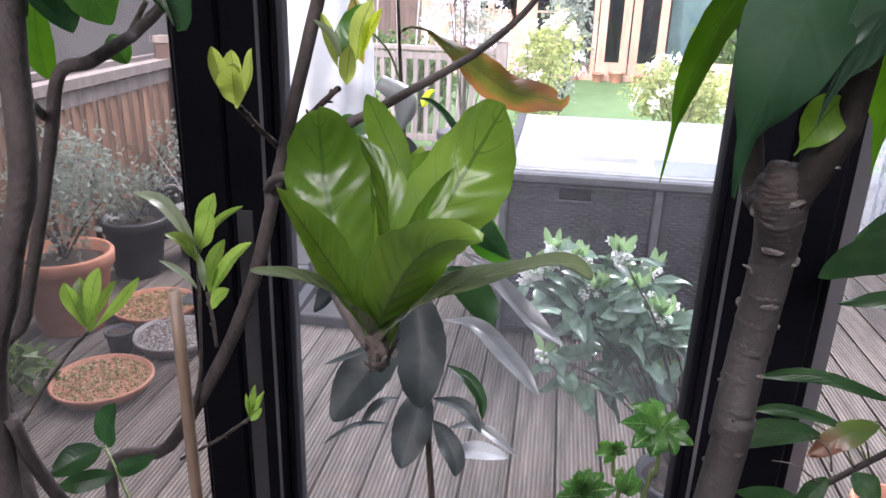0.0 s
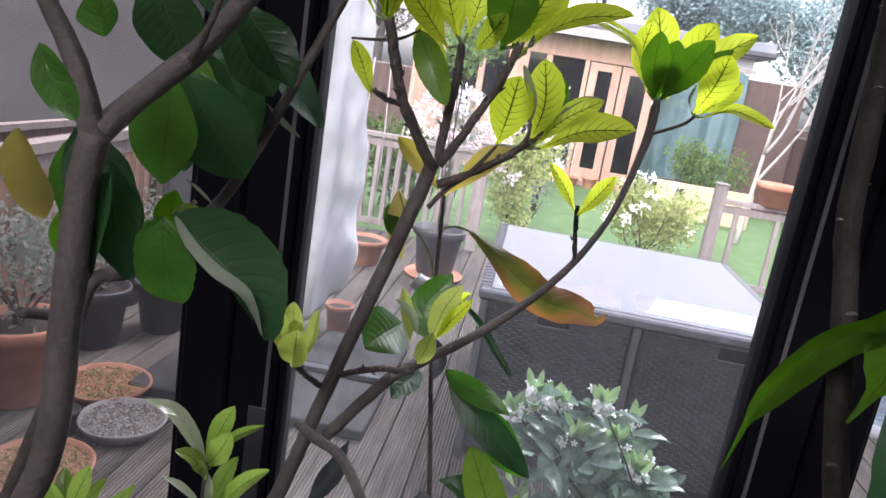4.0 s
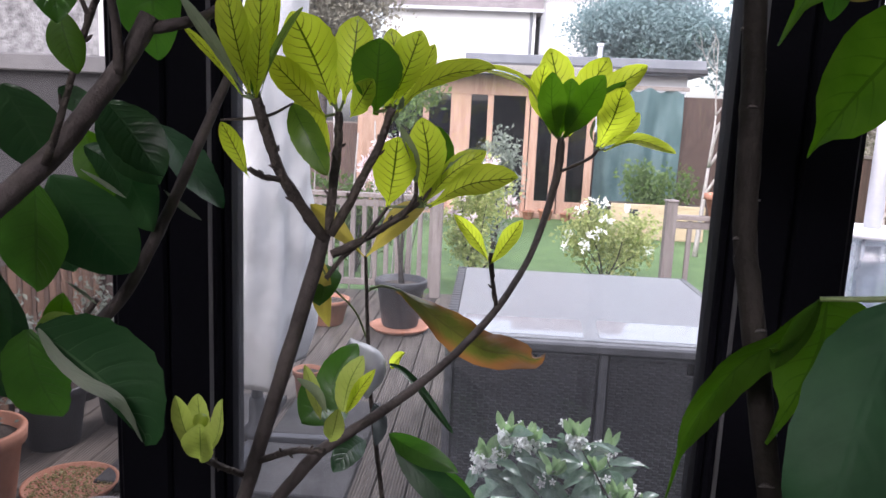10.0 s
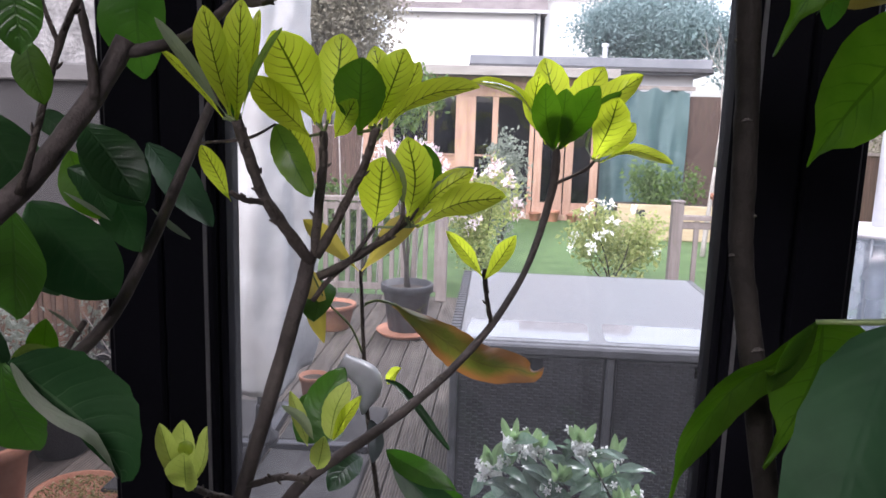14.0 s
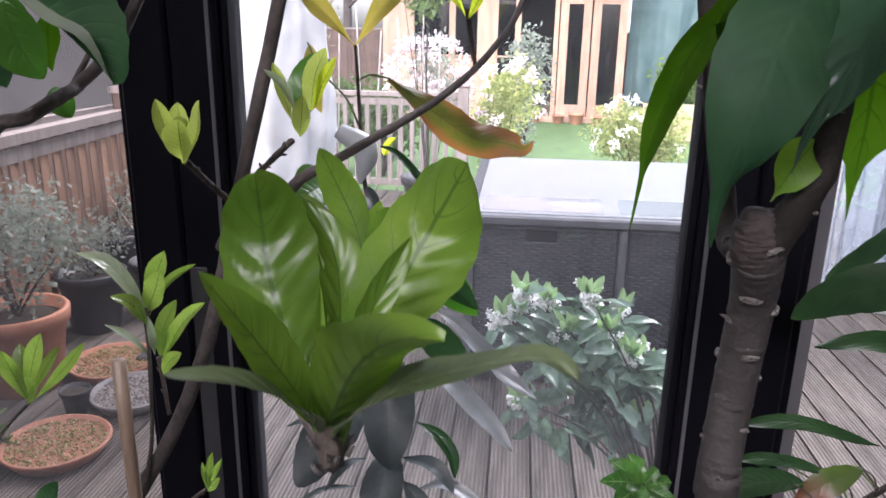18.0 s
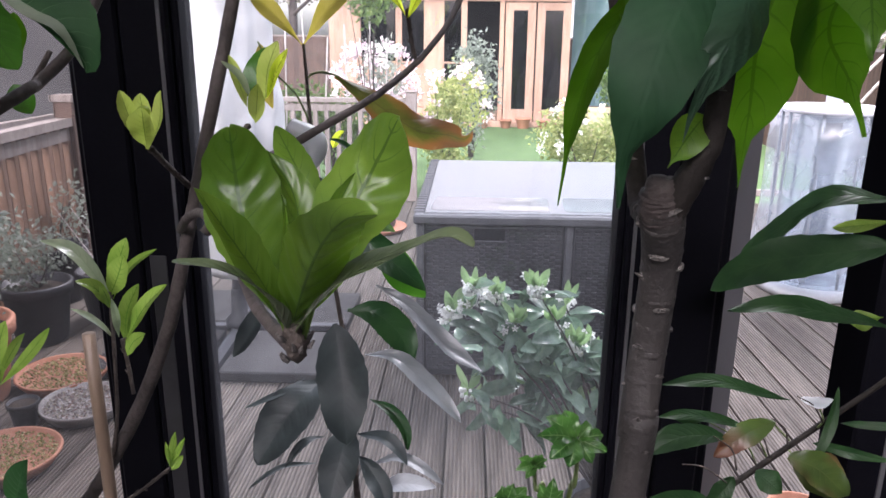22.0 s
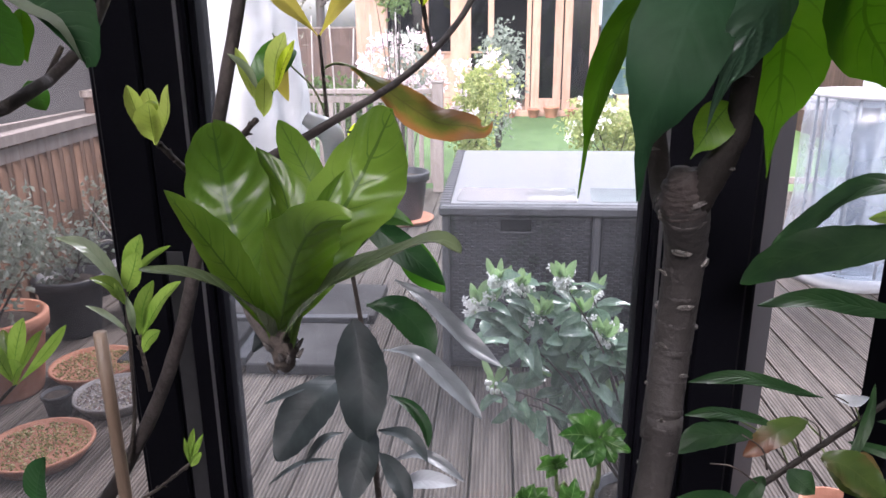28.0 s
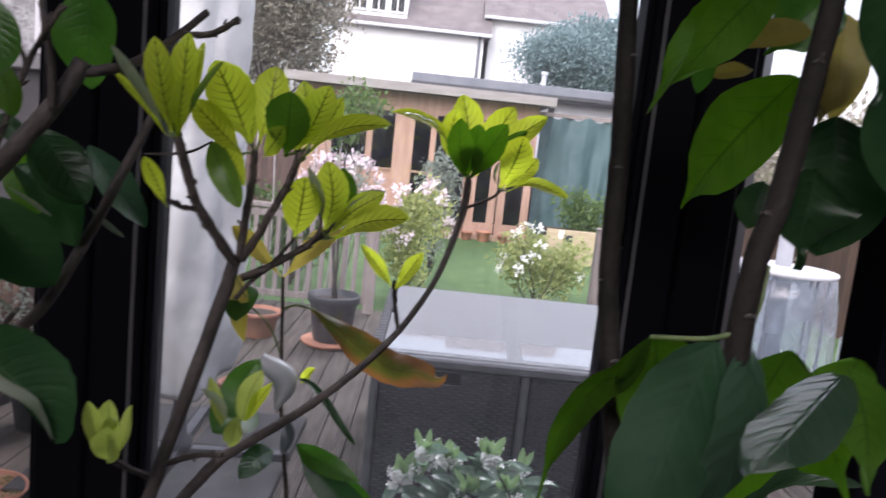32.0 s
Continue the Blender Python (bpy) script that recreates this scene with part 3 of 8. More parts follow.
board_mesh = bpy.data.meshes.new("board")
bm.to_mesh(board_mesh)
bm.free()
for k in range(-17, 24):
    b = mesh_part("board", board_mesh, M["deck"], boards)
    b.matrix_parent_inverse = Matrix.Translation(Vector((0.2645 + 0.1445 * k, 0, 0)) - BASES["deck"])
boxed("joist_bed", (-2.3, 1.36, -0.3), (3.7, 6.98, -0.04), M["ground"], boards, 0, "dark underside below the boards")


# ---------- plant makers ----------
SHAPES = {"obovate": (1.9, 0.85), "spatulate": (1.5, 0.72), "elliptic": (0.75, 0.8), "ovate": (0.55, 1.05), "drip": (0.6, 0.62), "lance": (1.0, 0.82), "acute": (1.45, 0.8), "paddle": (1.0, 0.62), "wide": (0.7, 0.72), "strap": (0.42, 0.42), "tail": (0.62, 0.75)}
LEAF_SEED = random.Random(7)
STEMS = {}


def stem(plant, name, mat, *pts, rough=0.0, seg=8, steps=6):
    bm = bmesh.new()
    tube(bm, pts, seg, steps, rough, len(STEMS))
    STEMS[plant.name + name] = pts
    STEMS[len(STEMS)] = pts
    made = part(name, bm, M[mat], plant, "", True)
    if rough >= 0.12:
        bud_scales(pts, made, mat)
    return made


def bud_scales(pts, parent, mat):
    """Dry bud scales and leaf stubs that stand off the young wood."""
    rng, gone, turn = random.Random(len(STEMS)), 0.0, 0.0
    line = smooth_line(pts, 10)
    for p, q in zip(line[len(line) // 4:], line[len(line) // 4 + 1:]):
        gone += float(np.linalg.norm(q[:3] - p[:3]))
        if gone < 0.0065:
            continue
        gone, turn = rng.uniform(-0.003, 0.001), turn + 2.4
        d = Vector(q[:3] - p[:3]).normalized()
        side = (Matrix.Rotation(turn, 3, d) @ d.orthogonal()).normalized()
        c = Vector(p[:3]) + side * float(p[3]) * 0.9
        e = c + side * rng.uniform(0.001, 0.0028) + d * rng.uniform(0.002, 0.005)
        bm = bmesh.new()
        tube(bm, [(*c, 0.0011), (*c.lerp(e, 0.6), 0.0009), (*e, 0.0003)], 5, 2)
        part("bud_scale", bm, M[mat], parent, "", True)


def blade(bm, uv, b, t, width, shape, arch, fold, wave, face, nu=14, nv=8, seed=0, bend=0.0, twist=0.0):
    """One leaf blade from b to t: cupped, arched and a little wavy at the edge."""
    rng = random.Random(seed)
    b, t = Vector(b), Vector(t)
    d = t - b
    long = d.length
    n = Vector(face)
    n = (n - d * n.dot(d) / d.length_squared).normalized()
    s = d.cross(n).normalized()
    a, c = SHAPES[shape]
    peak = (a / (a + c)) ** a * (c / (a + c)) ** c
    ph, side = rng.uniform(0, 6), rng.uniform(-1, 1) * 0.03 * long + bend * long
    rows = []
    for i in range(nu + 1):
        u = 0.5 - 0.5 * math.cos(math.pi * i / nu) if i < nu else 1.0
        e = min(u / 0.84, 1) if shape == "drip" else u
        hw = width / 2 * max(e, 1e-4) ** a * max(1 - e, 1e-4) ** c / peak
        if shape == "drip":
            hw = max(hw, width * 0.10 * (1.03 - u) / 0.25 if u > 0.7 else 0)
        hw = max(hw * (1 + 0.45 * wave * math.sin(15 * u + 2 * ph)), width * ((0.07 if shape == "spatulate" else 0.03) if u < 0.5 else 0.012))
        row = []
        for j in range(nv + 1):
            v = 2 * j / nv - 1
            lift = arch * long * 4 * u * (1 - u) * 0.5 + fold * abs(v) * hw * 1.6
            lift += wave * width * math.sin(9 * u + ph + (1.3 if v > 0 else 0)) * v * v
            lay = twist * (u - 0.25)
            over, off = math.cos(lay) * v * hw - math.sin(lay) * lift, math.cos(lay) * lift + math.sin(lay) * v * hw
            p = b + d * u + n * off + s * (over + side * math.sin(math.pi * u))
            row.append((bm.verts.new(p), (u, (v + 1) / 2)))
        rows.append(row)
    for r, q in zip(rows, rows[1:]):
        for j in range(nv):
            quad = (r[j], r[j + 1], q[j + 1], q[j])
            f = bm.faces.new([x[0] for x in quad])
            f.smooth = True
            for loop, x in zip(f.loops, quad):
                loop[uv].uv = x[1]


def leaf(plant, mat, base, tip, width, shape="obovate", arch=0.06, fold=0.14, wave=0.04, face=None, bend=0.0, twist=None):
    bm = bmesh.new()
    uv = bm.loops.layers.uv.new("UVMap")
    k = LEAF_SEED.random
    face = face or (k() * 0.8 - 0.4, -1.0, 0.25 + 0.5 * k())
    blade(bm, uv, base, tip, width, shape, arch, fold, wave, face, 14, 8, int(k() * 1e6), bend, (k() - 0.5) * 1.1 if twist is None else twist)
    names = {"dead": "withered orange-brown leaf", "yellow": "yellowing leaf"}
    return part("leaf", bm, M[mat], plant, names.get(mat, ""))


def frond(plant, mat, line, width, shape="lance", face=(0, -1, 0.3), cup=0.1, quilt=0.0, wave=0.05, split=0.5, twist=0.0):
    """A leaf whose midrib follows line: cupped, swollen between its side ribs, wavy at the edge. split: where the midrib lies across the blade."""
    rng = random.Random(int(1e5 * abs(line[-1][0] + line[-1][2])))
    mid = smooth_line([(*p, 0) for p in line], 8)
    mid = [Vector(q[:3]) for q in mid]
    gone = [0.0]
    for p, q in zip(mid, mid[1:]):
        gone.append(gone[-1] + (q - p).length)
    long, nu, nv = gone[-1], 66 if quilt > 1.5 else 30, 14
    a, c = SHAPES[shape]
    peak = (a / (a + c)) ** a * (c / (a + c)) ** c
    ph, ribs = rng.uniform(0, 6), 8.0
    bm = bmesh.new()
    uv = bm.loops.layers.uv.new("UVMap")
    rows, k = [], 0
    for i in range(nu + 1):
        u = 0.5 - 0.5 * math.cos(math.pi * i / nu) if i < nu else 1.0
        while k < len(mid) - 2 and gone[k + 1] < u * long:
            k += 1
        f = (u * long - gone[k]) / max(gone[k + 1] - gone[k], 1e-6)
        p, d = mid[k].lerp(mid[k + 1], min(f, 1)), mid[min(k + 2, len(mid) - 1)] - mid[max(k - 1, 0)]
        n = Vector(face)
        n = (n - d * n.dot(d) / d.length_squared).normalized()
        s = d.cross(n).normalized()
        lay = twist * (u - 0.3)
        n, s = math.cos(lay) * n - math.sin(lay) * s, math.cos(lay) * s + math.sin(lay) * n
        e = min(u / 0.8, 1) if shape in ("tail", "drip") else u
        hw = width / 2 * max(e, 1e-4) ** a * max(1 - e, 1e-4) ** c / peak
        if shape in ("tail", "drip") and u > 0.6:
            hw = max(hw, width * 0.09 * (1.04 - u) / 0.25)
        hw = max(hw, width * (0.06 if u < 0.5 else 0.012))
        row = []
        for j in range(nv + 1):
            v = 2 * j / nv - 1
            share = 2 * split if v < 0 else 2 * (1 - split)
            along = (u - 0.2 * abs(v) ** 1.35) * ribs
            lift = cup * 1.7 * abs(v) ** 1.4 * hw + quilt * 0.035 * width * math.cos(2 * math.pi * along) * abs(v) ** 0.5 * (1.1 - abs(v)) * min(1, 4 * (1 - u))
            lift += wave * width * math.sin(11 * u + ph + (1.3 if v > 0 else 0)) * v * v
            rim = 1 + 0.03 * math.sin(2 * math.pi * along + 1) * abs(v) + 0.25 * wave * math.sin(17 * u + 2 * ph) * abs(v)
            row.append((bm.verts.new(p + n * lift + s * v * hw * share * rim), (u, (v + 1) / 2)))
        rows.append(row)
    for r, q in zip(rows, rows[1:]):
        for j in range(nv):
            quad = (r[j], r[j + 1], q[j + 1], q[j])
            f = bm.faces.new([x[0] for x in quad])
            f.smooth = True
            for loop, x in zip(f.loops, quad):
                loop[uv].uv = x[1]
    names = {"dead": "withered orange-brown leaf", "yellow": "yellowing leaf", "underside": "curled leaf showing its pale back"}
    return part("leaf", bm, M[mat], plant, names.get(mat, ""))


def lobed_leaf(plant, mat, base, tip, lobes):
    """A leaf of several pointed lobes that fan out from the base."""
    bm = bmesh.new()
    uv = bm.loops.layers.uv.new("UVMap")
    b, d = Vector(base), Vector(tip) - Vector(base)
    n = Vector((0, -0.75, 0.65)).normalized()
    for k in range(lobes):
        a = (k - (lobes - 1) / 2) * min(0.62, 5.0 / lobes)
        reach = (0.82 - 0.11 * abs(k - (lobes - 1) / 2)) * d.length
        to = b + (Matrix.Rotation(a, 3, n) @ d).normalized() * reach - n * 0.15 * abs(a) * d.length
        blade(bm, uv, b + n * 0.0006 * k, to, d.length * 0.36, "lance", 0.22, 0.3, 0.2, n, 10, 6, k)
    return part("lobed_leaf", bm, M[mat], plant)


def bud(plant, at, r):
    bm = bmesh.new()
    lathe(bm, [(r * 0.3, -r), (r * 0.85, -r * 0.5), (r, 0), (r * 0.8, r * 0.6), (r * 0.2, r * 0.95)], at, 12)
    return part("flower_bud", bm, M["pale"], plant, "round grey-green closed bud", True)


def crown_knob(plant, at, r):
    bm = bmesh.new()
    rng = random.Random(3)
    tube(bm, [(at[0] - 0.002, at[1] + 0.003, at[2] - 0.007, r * 0.4), (at[0], at[1], at[2] - 0.003, r * 0.85), (at[0], at[1], at[2] + 0.004, r * 0.95), (at[0] + 0.001, at[1], at[2] + 0.010, r * 0.6)], 10, 5, 0.2, 5)
    bn = bmesh.new()
    tube(bn, [(at[0], at[1], at[2], r * 0.7), (at[0] + 0.001, at[1], at[2] + 0.014, r * 0.8), (at[0] + 0.001, at[1], at[2] + 0.03, r * 0.4)], 8, 4)
    part("green_neck", bn, M["greenstem"], plant, "", True)
    knob = part("crown_base", bm, M["darkbark"], plant, "rough brown knobbly base of the rosette", True)
    for k in range(12):
        bm = bmesh.new()
        a, z = rng.uniform(0, 6.3), at[2] + rng.uniform(-0.006, 0.003)
        p = Vector((at[0] + r * math.cos(a), at[1] + r * math.sin(a), z))
        q = p + Vector((0.002 * math.cos(a), 0.002 * math.sin(a), 0.003))
        tube(bm, [(*p, 0.001), (*((p + q) / 2), 0.0008), (*q, 0.0003)], 5, 2)
        part("bud_scale", bm, M["scar"], knob)


def leaf_scars(plant):
    """Raised leaf scars, set in a spiral up the trunk and thinner on the limbs, and faint growth rings."""
    rng = random.Random(11)
    for key, gap, size in (("trunk", 0.0085, 0.0037), ("main_limb", 0.028, 0.0026), ("limb", 0.028, 0.0026)):
        for pts in [STEMS[plant.name + key]]:
            line, travelled, turn = smooth_line(pts, 12), 0.0, 0.0
            for p, q in zip(line, line[1:]):
                travelled += float(np.linalg.norm(q[:3] - p[:3]))
                if travelled < gap or p[2] < 0.8 or (key == "trunk" and p[2] > 1.315):
                    continue
                travelled, turn = 0.0, turn + 2.4
                d = Vector(q[:3] - p[:3]).normalized()
                side = (Matrix.Rotation(turn, 3, d) @ d.orthogonal()).normalized()
                c = Vector(p[:3]) + side * float(p[3]) * 0.98
                r = size * rng.uniform(0.7, 1.15)
                bm = bmesh.new()
                for a in range(16):
                    g = a * math.pi / 8
                    q = side.cross(d) * math.cos(g) * 1.9 + d * (math.sin(g) * 0.5 - 0.35 * math.cos(g) ** 2)
                    wob = r * (1 + 0.12 * math.sin(3 * g + turn))
                    for f, h in ((1.0, -0.35), (0.85, 0.5), (0.62, 1.0), (0.36, 0.85), (0.0, 0.55)):
                        bm.verts.new(c + q * wob * f + side * r * (0.75 * h - 0.75 * (f * math.cos(g)) ** 2))
                bm.verts.ensure_lookup_table()
                for a in range(16):
                    for k in range(4):
                        m, n = a * 5 + k, (a + 1) % 16 * 5 + k
                        bm.faces.new([bm.verts[z] for z in (m, n, n + 1, m + 1)])
                bmesh.ops.remove_doubles(bm, verts=bm.verts, dist=0.00002)
                part("leaf_scar", bm, M["scar"], plant, "", True)
                if rng.random() < 0.12:
                    bm = bmesh.new()
                    e = c + side * 0.006 + d * 0.004
                    tube(bm, [(*c, r * 0.5), (*((c + e) / 2), r * 0.4), (*e, r * 0.15)], 6, 2, 0.1, turn)
                    part("leaf_stub", bm, M["scar"], plant, "", True)
    line, k = smooth_line(STEMS[plant.name + "trunk"], 40), 0
    for p, q in zip(line, line[1:]):
        k += 1
        if p[2] < 0.85 or k % 13:
            continue
        d, side = Vector(q[:3] - p[:3]).normalized(), Vector((rng.uniform(-1, 1), rng.uniform(-1, 1), 0)) * 0.0005
        c, r = Vector(p[:3]) + side, float(p[3])
        bm = bmesh.new()
        tube(bm, [(*(c - d * 0.003), r * 0.97), (*(c - d * 0.001), r * 1.006), (*(c + d * 0.001), r * 1.006), (*(c + d * 0.003), r * 0.97)], 18, 2, 0.02, k)
        part("growth_ring", bm, M["greybark"], plant, "", True)




def floor_pot(x, y, r, h, mat, label):
    bm = bmesh.new()
    lathe(bm, [(r * 0.72, 0), (r * 0.97, h * 0.88), (r * 1.06, h * 0.885), (r * 1.06, h), (r * 0.94, h), (r * 0.9, h * 0.86)], (x, y, -0.02))
    p = thing("plant_pot", (x, y, -0.02), label, "plant pot")
    part("pot_body", bm, M[mat], p, "", True)
    bm = bmesh.new()
    lathe(bm, [(r * 0.9, h * 0.84), (r * 0.91, h * 0.9), (r * 0.5, h * 0.93), (0.01, h * 0.94)], (x, y, -0.02), 20)
    part("soil", bm, M["soil"], p, "", True)


for x, y, r, h, mat in ((-0.17, 0.93, 0.1, 0.36, "terracotta"), (-0.19, 0.7, 0.12, 0.36, "darkpot"), (0.17, 1.06, 0.09, 0.36, "darkpot"), (0.33, 0.78, 0.13, 0.36, "terracotta"), (0.52, 1.03, 0.09, 0.36, "darkpot"), (0.3, 0.98, 0.06, 0.46, "terracotta")):
    floor_pot(x, y, r, h, mat, ("terracotta" if mat == "terracotta" else "black plastic") + " pot of soil on the tiled floor")
tree = thing("potted_tree", (-0.16, 0.95, 0), "young tree with grey-brown stems and lime-green leaf rosettes", "house plant")
stem(tree, "trunk", "bark", (-0.16, 0.95, 0.3, 0.011), (-0.246, 0.94, 0.835, 0.0078), (-0.151, 0.92, 0.937, 0.0074), (-0.074, 0.9, 1.057, 0.0069), (-0.021, 0.87, 1.157, 0.0064), (0.002, 0.86, 1.219, 0.0061), (0.018, 0.855, 1.273, 0.0055), (0.037, 0.85, 1.337, 0.0055), (0.073, 0.838, 1.453, 0.0052), (0.083, 0.834, 1.489, 0.0048), rough=0.06)
stem(tree, "branch", "bark", (0.03, 0.855, 1.262, 0.0051), (0.071, 0.86, 1.316, 0.0046), (0.093, 0.875, 1.33, 0.0042), (0.131, 0.9, 1.352, 0.0039), (0.17, 0.95, 1.375, 0.0035), (0.204, 1, 1.404, 0.0033), (0.231, 1.05, 1.439, 0.0031), (0.248, 1.09, 1.477, 0.0037), (0.26, 1.12, 1.519, 0.0046), (0.262, 1.125, 1.545, 0.0046), (0.262, 1.125, 1.556, 0.0034), rough=0.08)
stem(tree, "branch", "darkbark", (0.083, 0.834, 1.485, 0.0039), (0.071, 0.82, 1.509, 0.0039), (0.061, 0.81, 1.529, 0.0037), (0.055, 0.805, 1.549, 0.0035), (0.048, 0.8, 1.575, 0.0033), rough=0.16)
stem(tree, "twig", "darkbark", (0.061, 0.81, 1.526, 0.0022), (0.052, 0.8, 1.528, 0.0018), (0.045, 0.796, 1.533, 0.0015), rough=0.2)
stem(tree, "branch", "darkbark", (0.086, 0.834, 1.489, 0.0033), (0.087, 0.84, 1.518, 0.0031), (0.089, 0.845, 1.547, 0.0029), (0.088, 0.85, 1.569, 0.0028), rough=0.16)
stem(tree, "branch", "darkbark", (0.088, 0.834, 1.489, 0.0031), (0.105, 0.83, 1.52, 0.0029), (0.12, 0.825, 1.55, 0.0028), (0.128, 0.82, 1.573, 0.0028), rough=0.16)
stem(tree, "branch", "darkbark", (0.088, 0.836, 1.475, 0.0031), (0.107, 0.84, 1.485, 0.0028), (0.128, 0.845, 1.499, 0.0026), (0.146, 0.85, 1.514, 0.0024), (0.151, 0.85, 1.521, 0.0022), rough=0.12)
stem(tree, "twig", "darkbark", (0.084, 0.838, 1.458, 0.0018), (0.095, 0.84, 1.473, 0.0017), (0.113, 0.845, 1.488, 0.0011))
stem(tree, "twig", "darkbark", (0.132, 0.846, 1.5, 0.0017), (0.142, 0.84, 1.515, 0.0015), (0.143, 0.838, 1.526, 0.0013))
stem(tree, "twig", "darkbark", (0.26, 1.12, 1.52, 0.0018), (0.289, 1.11, 1.536, 0.0017), (0.297, 1.1, 1.546, 0.0017))
stem(tree, "twig", "darkbark", (0.203, 1, 1.404, 0.002), (0.198, 0.995, 1.431, 0.002), (0.195, 0.99, 1.455, 0.0017), rough=0.3)
leaf(tree, "young", (0.045, 0.797, 1.527), (0.03, 0.79, 1.56), 0.0120, "acute", fold=0.26, wave=0.09)
leaf(tree, "young", (0.193, 0.992, 1.448), (0.163, 0.96, 1.491), 0.0131, "acute", arch=0.2, fold=0.26, wave=0.09)
leaf(tree, "young", (0.196, 0.992, 1.444), (0.22, 0.97, 1.488), 0.0156, "acute", arch=0.12, fold=0.26, wave=0.09)
stem(tree, "twig", "darkbark", (0.034, 0.85, 1.316, 0.0024), (0.065, 0.82, 1.34, 0.0024), (0.098, 0.775, 1.364, 0.0022), rough=0.2)
stem(tree, "twig", "darkbark", (0.021, 0.853, 1.303, 0.0024), (0.018, 0.82, 1.325, 0.0022), (0.017, 0.793, 1.344, 0.0022), rough=0.2)
bud(tree, (0.0155, 0.79, 1.3715), 0.005)
stem(tree, "drooping_shoot", "bark", (0.006, 0.862, 1.262, 0.0039), (0.037, 0.800, 1.288, 0.0037), (0.067, 0.755, 1.303, 0.0034), (0.110, 0.670, 1.308, 0.0030), (0.142, 0.600, 1.311, 0.0028), (0.170, 0.535, 1.315, 0.0027), (0.198, 0.489, 1.316, 0.0028), rough=0.05)
crown_knob(tree, (0.198, 0.485, 1.322), 0.0046)
# the big rosette at the end of the drooping shoot
frond(tree, "fresh", [(0.193, 0.487, 1.329), (0.187, 0.492, 1.343), (0.175, 0.508, 1.361), (0.171, 0.514, 1.377), (0.172, 0.508, 1.394)], 0.0295, "paddle", face=(0.25, -1, 0.35), cup=-0.12, quilt=1.9, wave=0.08, split=0.46)
frond(tree, "fresh", [(0.199, 0.487, 1.329), (0.205, 0.494, 1.345), (0.212, 0.512, 1.360), (0.221, 0.522, 1.377), (0.232, 0.516, 1.398)], 0.0326, "paddle", face=(-0.3, -1, 0.3), cup=-0.12, quilt=1.9, wave=0.08, split=0.52)
frond(tree, "fresh", [(0.198, 0.482, 1.330), (0.206, 0.466, 1.349), (0.216, 0.446, 1.368), (0.226, 0.430, 1.380), (0.235, 0.424, 1.383)], 0.0205, "wide", face=(0.15, 0.8, 0.75), cup=0.3, quilt=1.8, wave=0.08, split=0.5)
frond(tree, "fresh", [(0.194, 0.483, 1.330), (0.192, 0.474, 1.345), (0.187, 0.466, 1.360), (0.183, 0.459, 1.372), (0.179, 0.453, 1.383)], 0.0129, "lance", face=(0.55, -0.7, 0.6), cup=0.34, quilt=1.8)
frond(tree, "strapleaf", [(0.196, 0.481, 1.329), (0.196, 0.469, 1.341), (0.192, 0.457, 1.353), (0.185, 0.447, 1.361), (0.176, 0.440, 1.365)], 0.0080, "strap", face=(0.15, -0.25, 1.0), cup=0.2, quilt=0.5)
frond(tree, "strapleaf", [(0.199, 0.481, 1.328), (0.211, 0.468, 1.344), (0.226, 0.456, 1.359), (0.244, 0.445, 1.370), (0.253, 0.439, 1.374), (0.259, 0.435, 1.372)], 0.0089, "strap", face=(-0.1, -0.45, 1.0), cup=0.18, quilt=1.2, wave=0.12)
frond(tree, "fresh", [(0.200, 0.483, 1.329), (0.205, 0.484, 1.349), (0.210, 0.490, 1.364), (0.218, 0.500, 1.380)], 0.0094, "lance", face=(0.5, -1, 0.2), cup=0.3, quilt=1.8, wave=0.08)
frond(tree, "fresh", [(0.196, 0.488, 1.328), (0.195, 0.510, 1.348), (0.190, 0.524, 1.367), (0.179, 0.530, 1.383)], 0.0148, "lance", face=(0.7, -0.9, 0.2), cup=0.3, quilt=1.8, wave=0.08)
frond(tree, "fresh", [(0.197, 0.484, 1.331), (0.198, 0.478, 1.354), (0.199, 0.476, 1.373)], 0.0028, "lance", face=(0.4, -1, 0.2), cup=0.5)
frond(tree, "freshdark", [(0.199, 0.486, 1.328), (0.204, 0.510, 1.337), (0.217, 0.530, 1.347), (0.226, 0.545, 1.353)], 0.0085, "lance", face=(-0.5, -0.6, 0.7), cup=0.2, quilt=0.5)
frond(tree, "greenpetiole", [(0.196, 0.484, 1.323), (0.195, 0.483, 1.330), (0.194, 0.482, 1.338)], 0.0024, "strap", cup=0.5)
frond(tree, "greenpetiole", [(0.197, 0.484, 1.323), (0.197, 0.483, 1.330), (0.197, 0.482, 1.338)], 0.0024, "strap", cup=0.5)
frond(tree, "greenpetiole", [(0.198, 0.484, 1.323), (0.199, 0.483, 1.330), (0.200, 0.482, 1.338)], 0.0024, "strap", cup=0.5)
frond(tree, "greenpetiole", [(0.199, 0.484, 1.323), (0.201, 0.483, 1.330), (0.203, 0.482, 1.338)], 0.0024, "strap", cup=0.5)
frond(tree, "greenpetiole", [(0.201, 0.484, 1.323), (0.203, 0.483, 1.330), (0.206, 0.482, 1.338)], 0.0024, "strap", cup=0.5)
# a second, smaller rosette behind it
stem(tree, "twig", "bark", (0.110, 0.670, 1.308, 0.002), (0.151, 0.665, 1.311, 0.002), (0.168, 0.668, 1.317, 0.002), rough=0.08)
frond(tree, "fresh", [(0.168, 0.668, 1.319), (0.163, 0.672, 1.337), (0.153, 0.675, 1.357), (0.145, 0.672, 1.376)], 0.0201, "lance", face=(0.1, -1, 0.2), cup=-0.1, quilt=0.8)
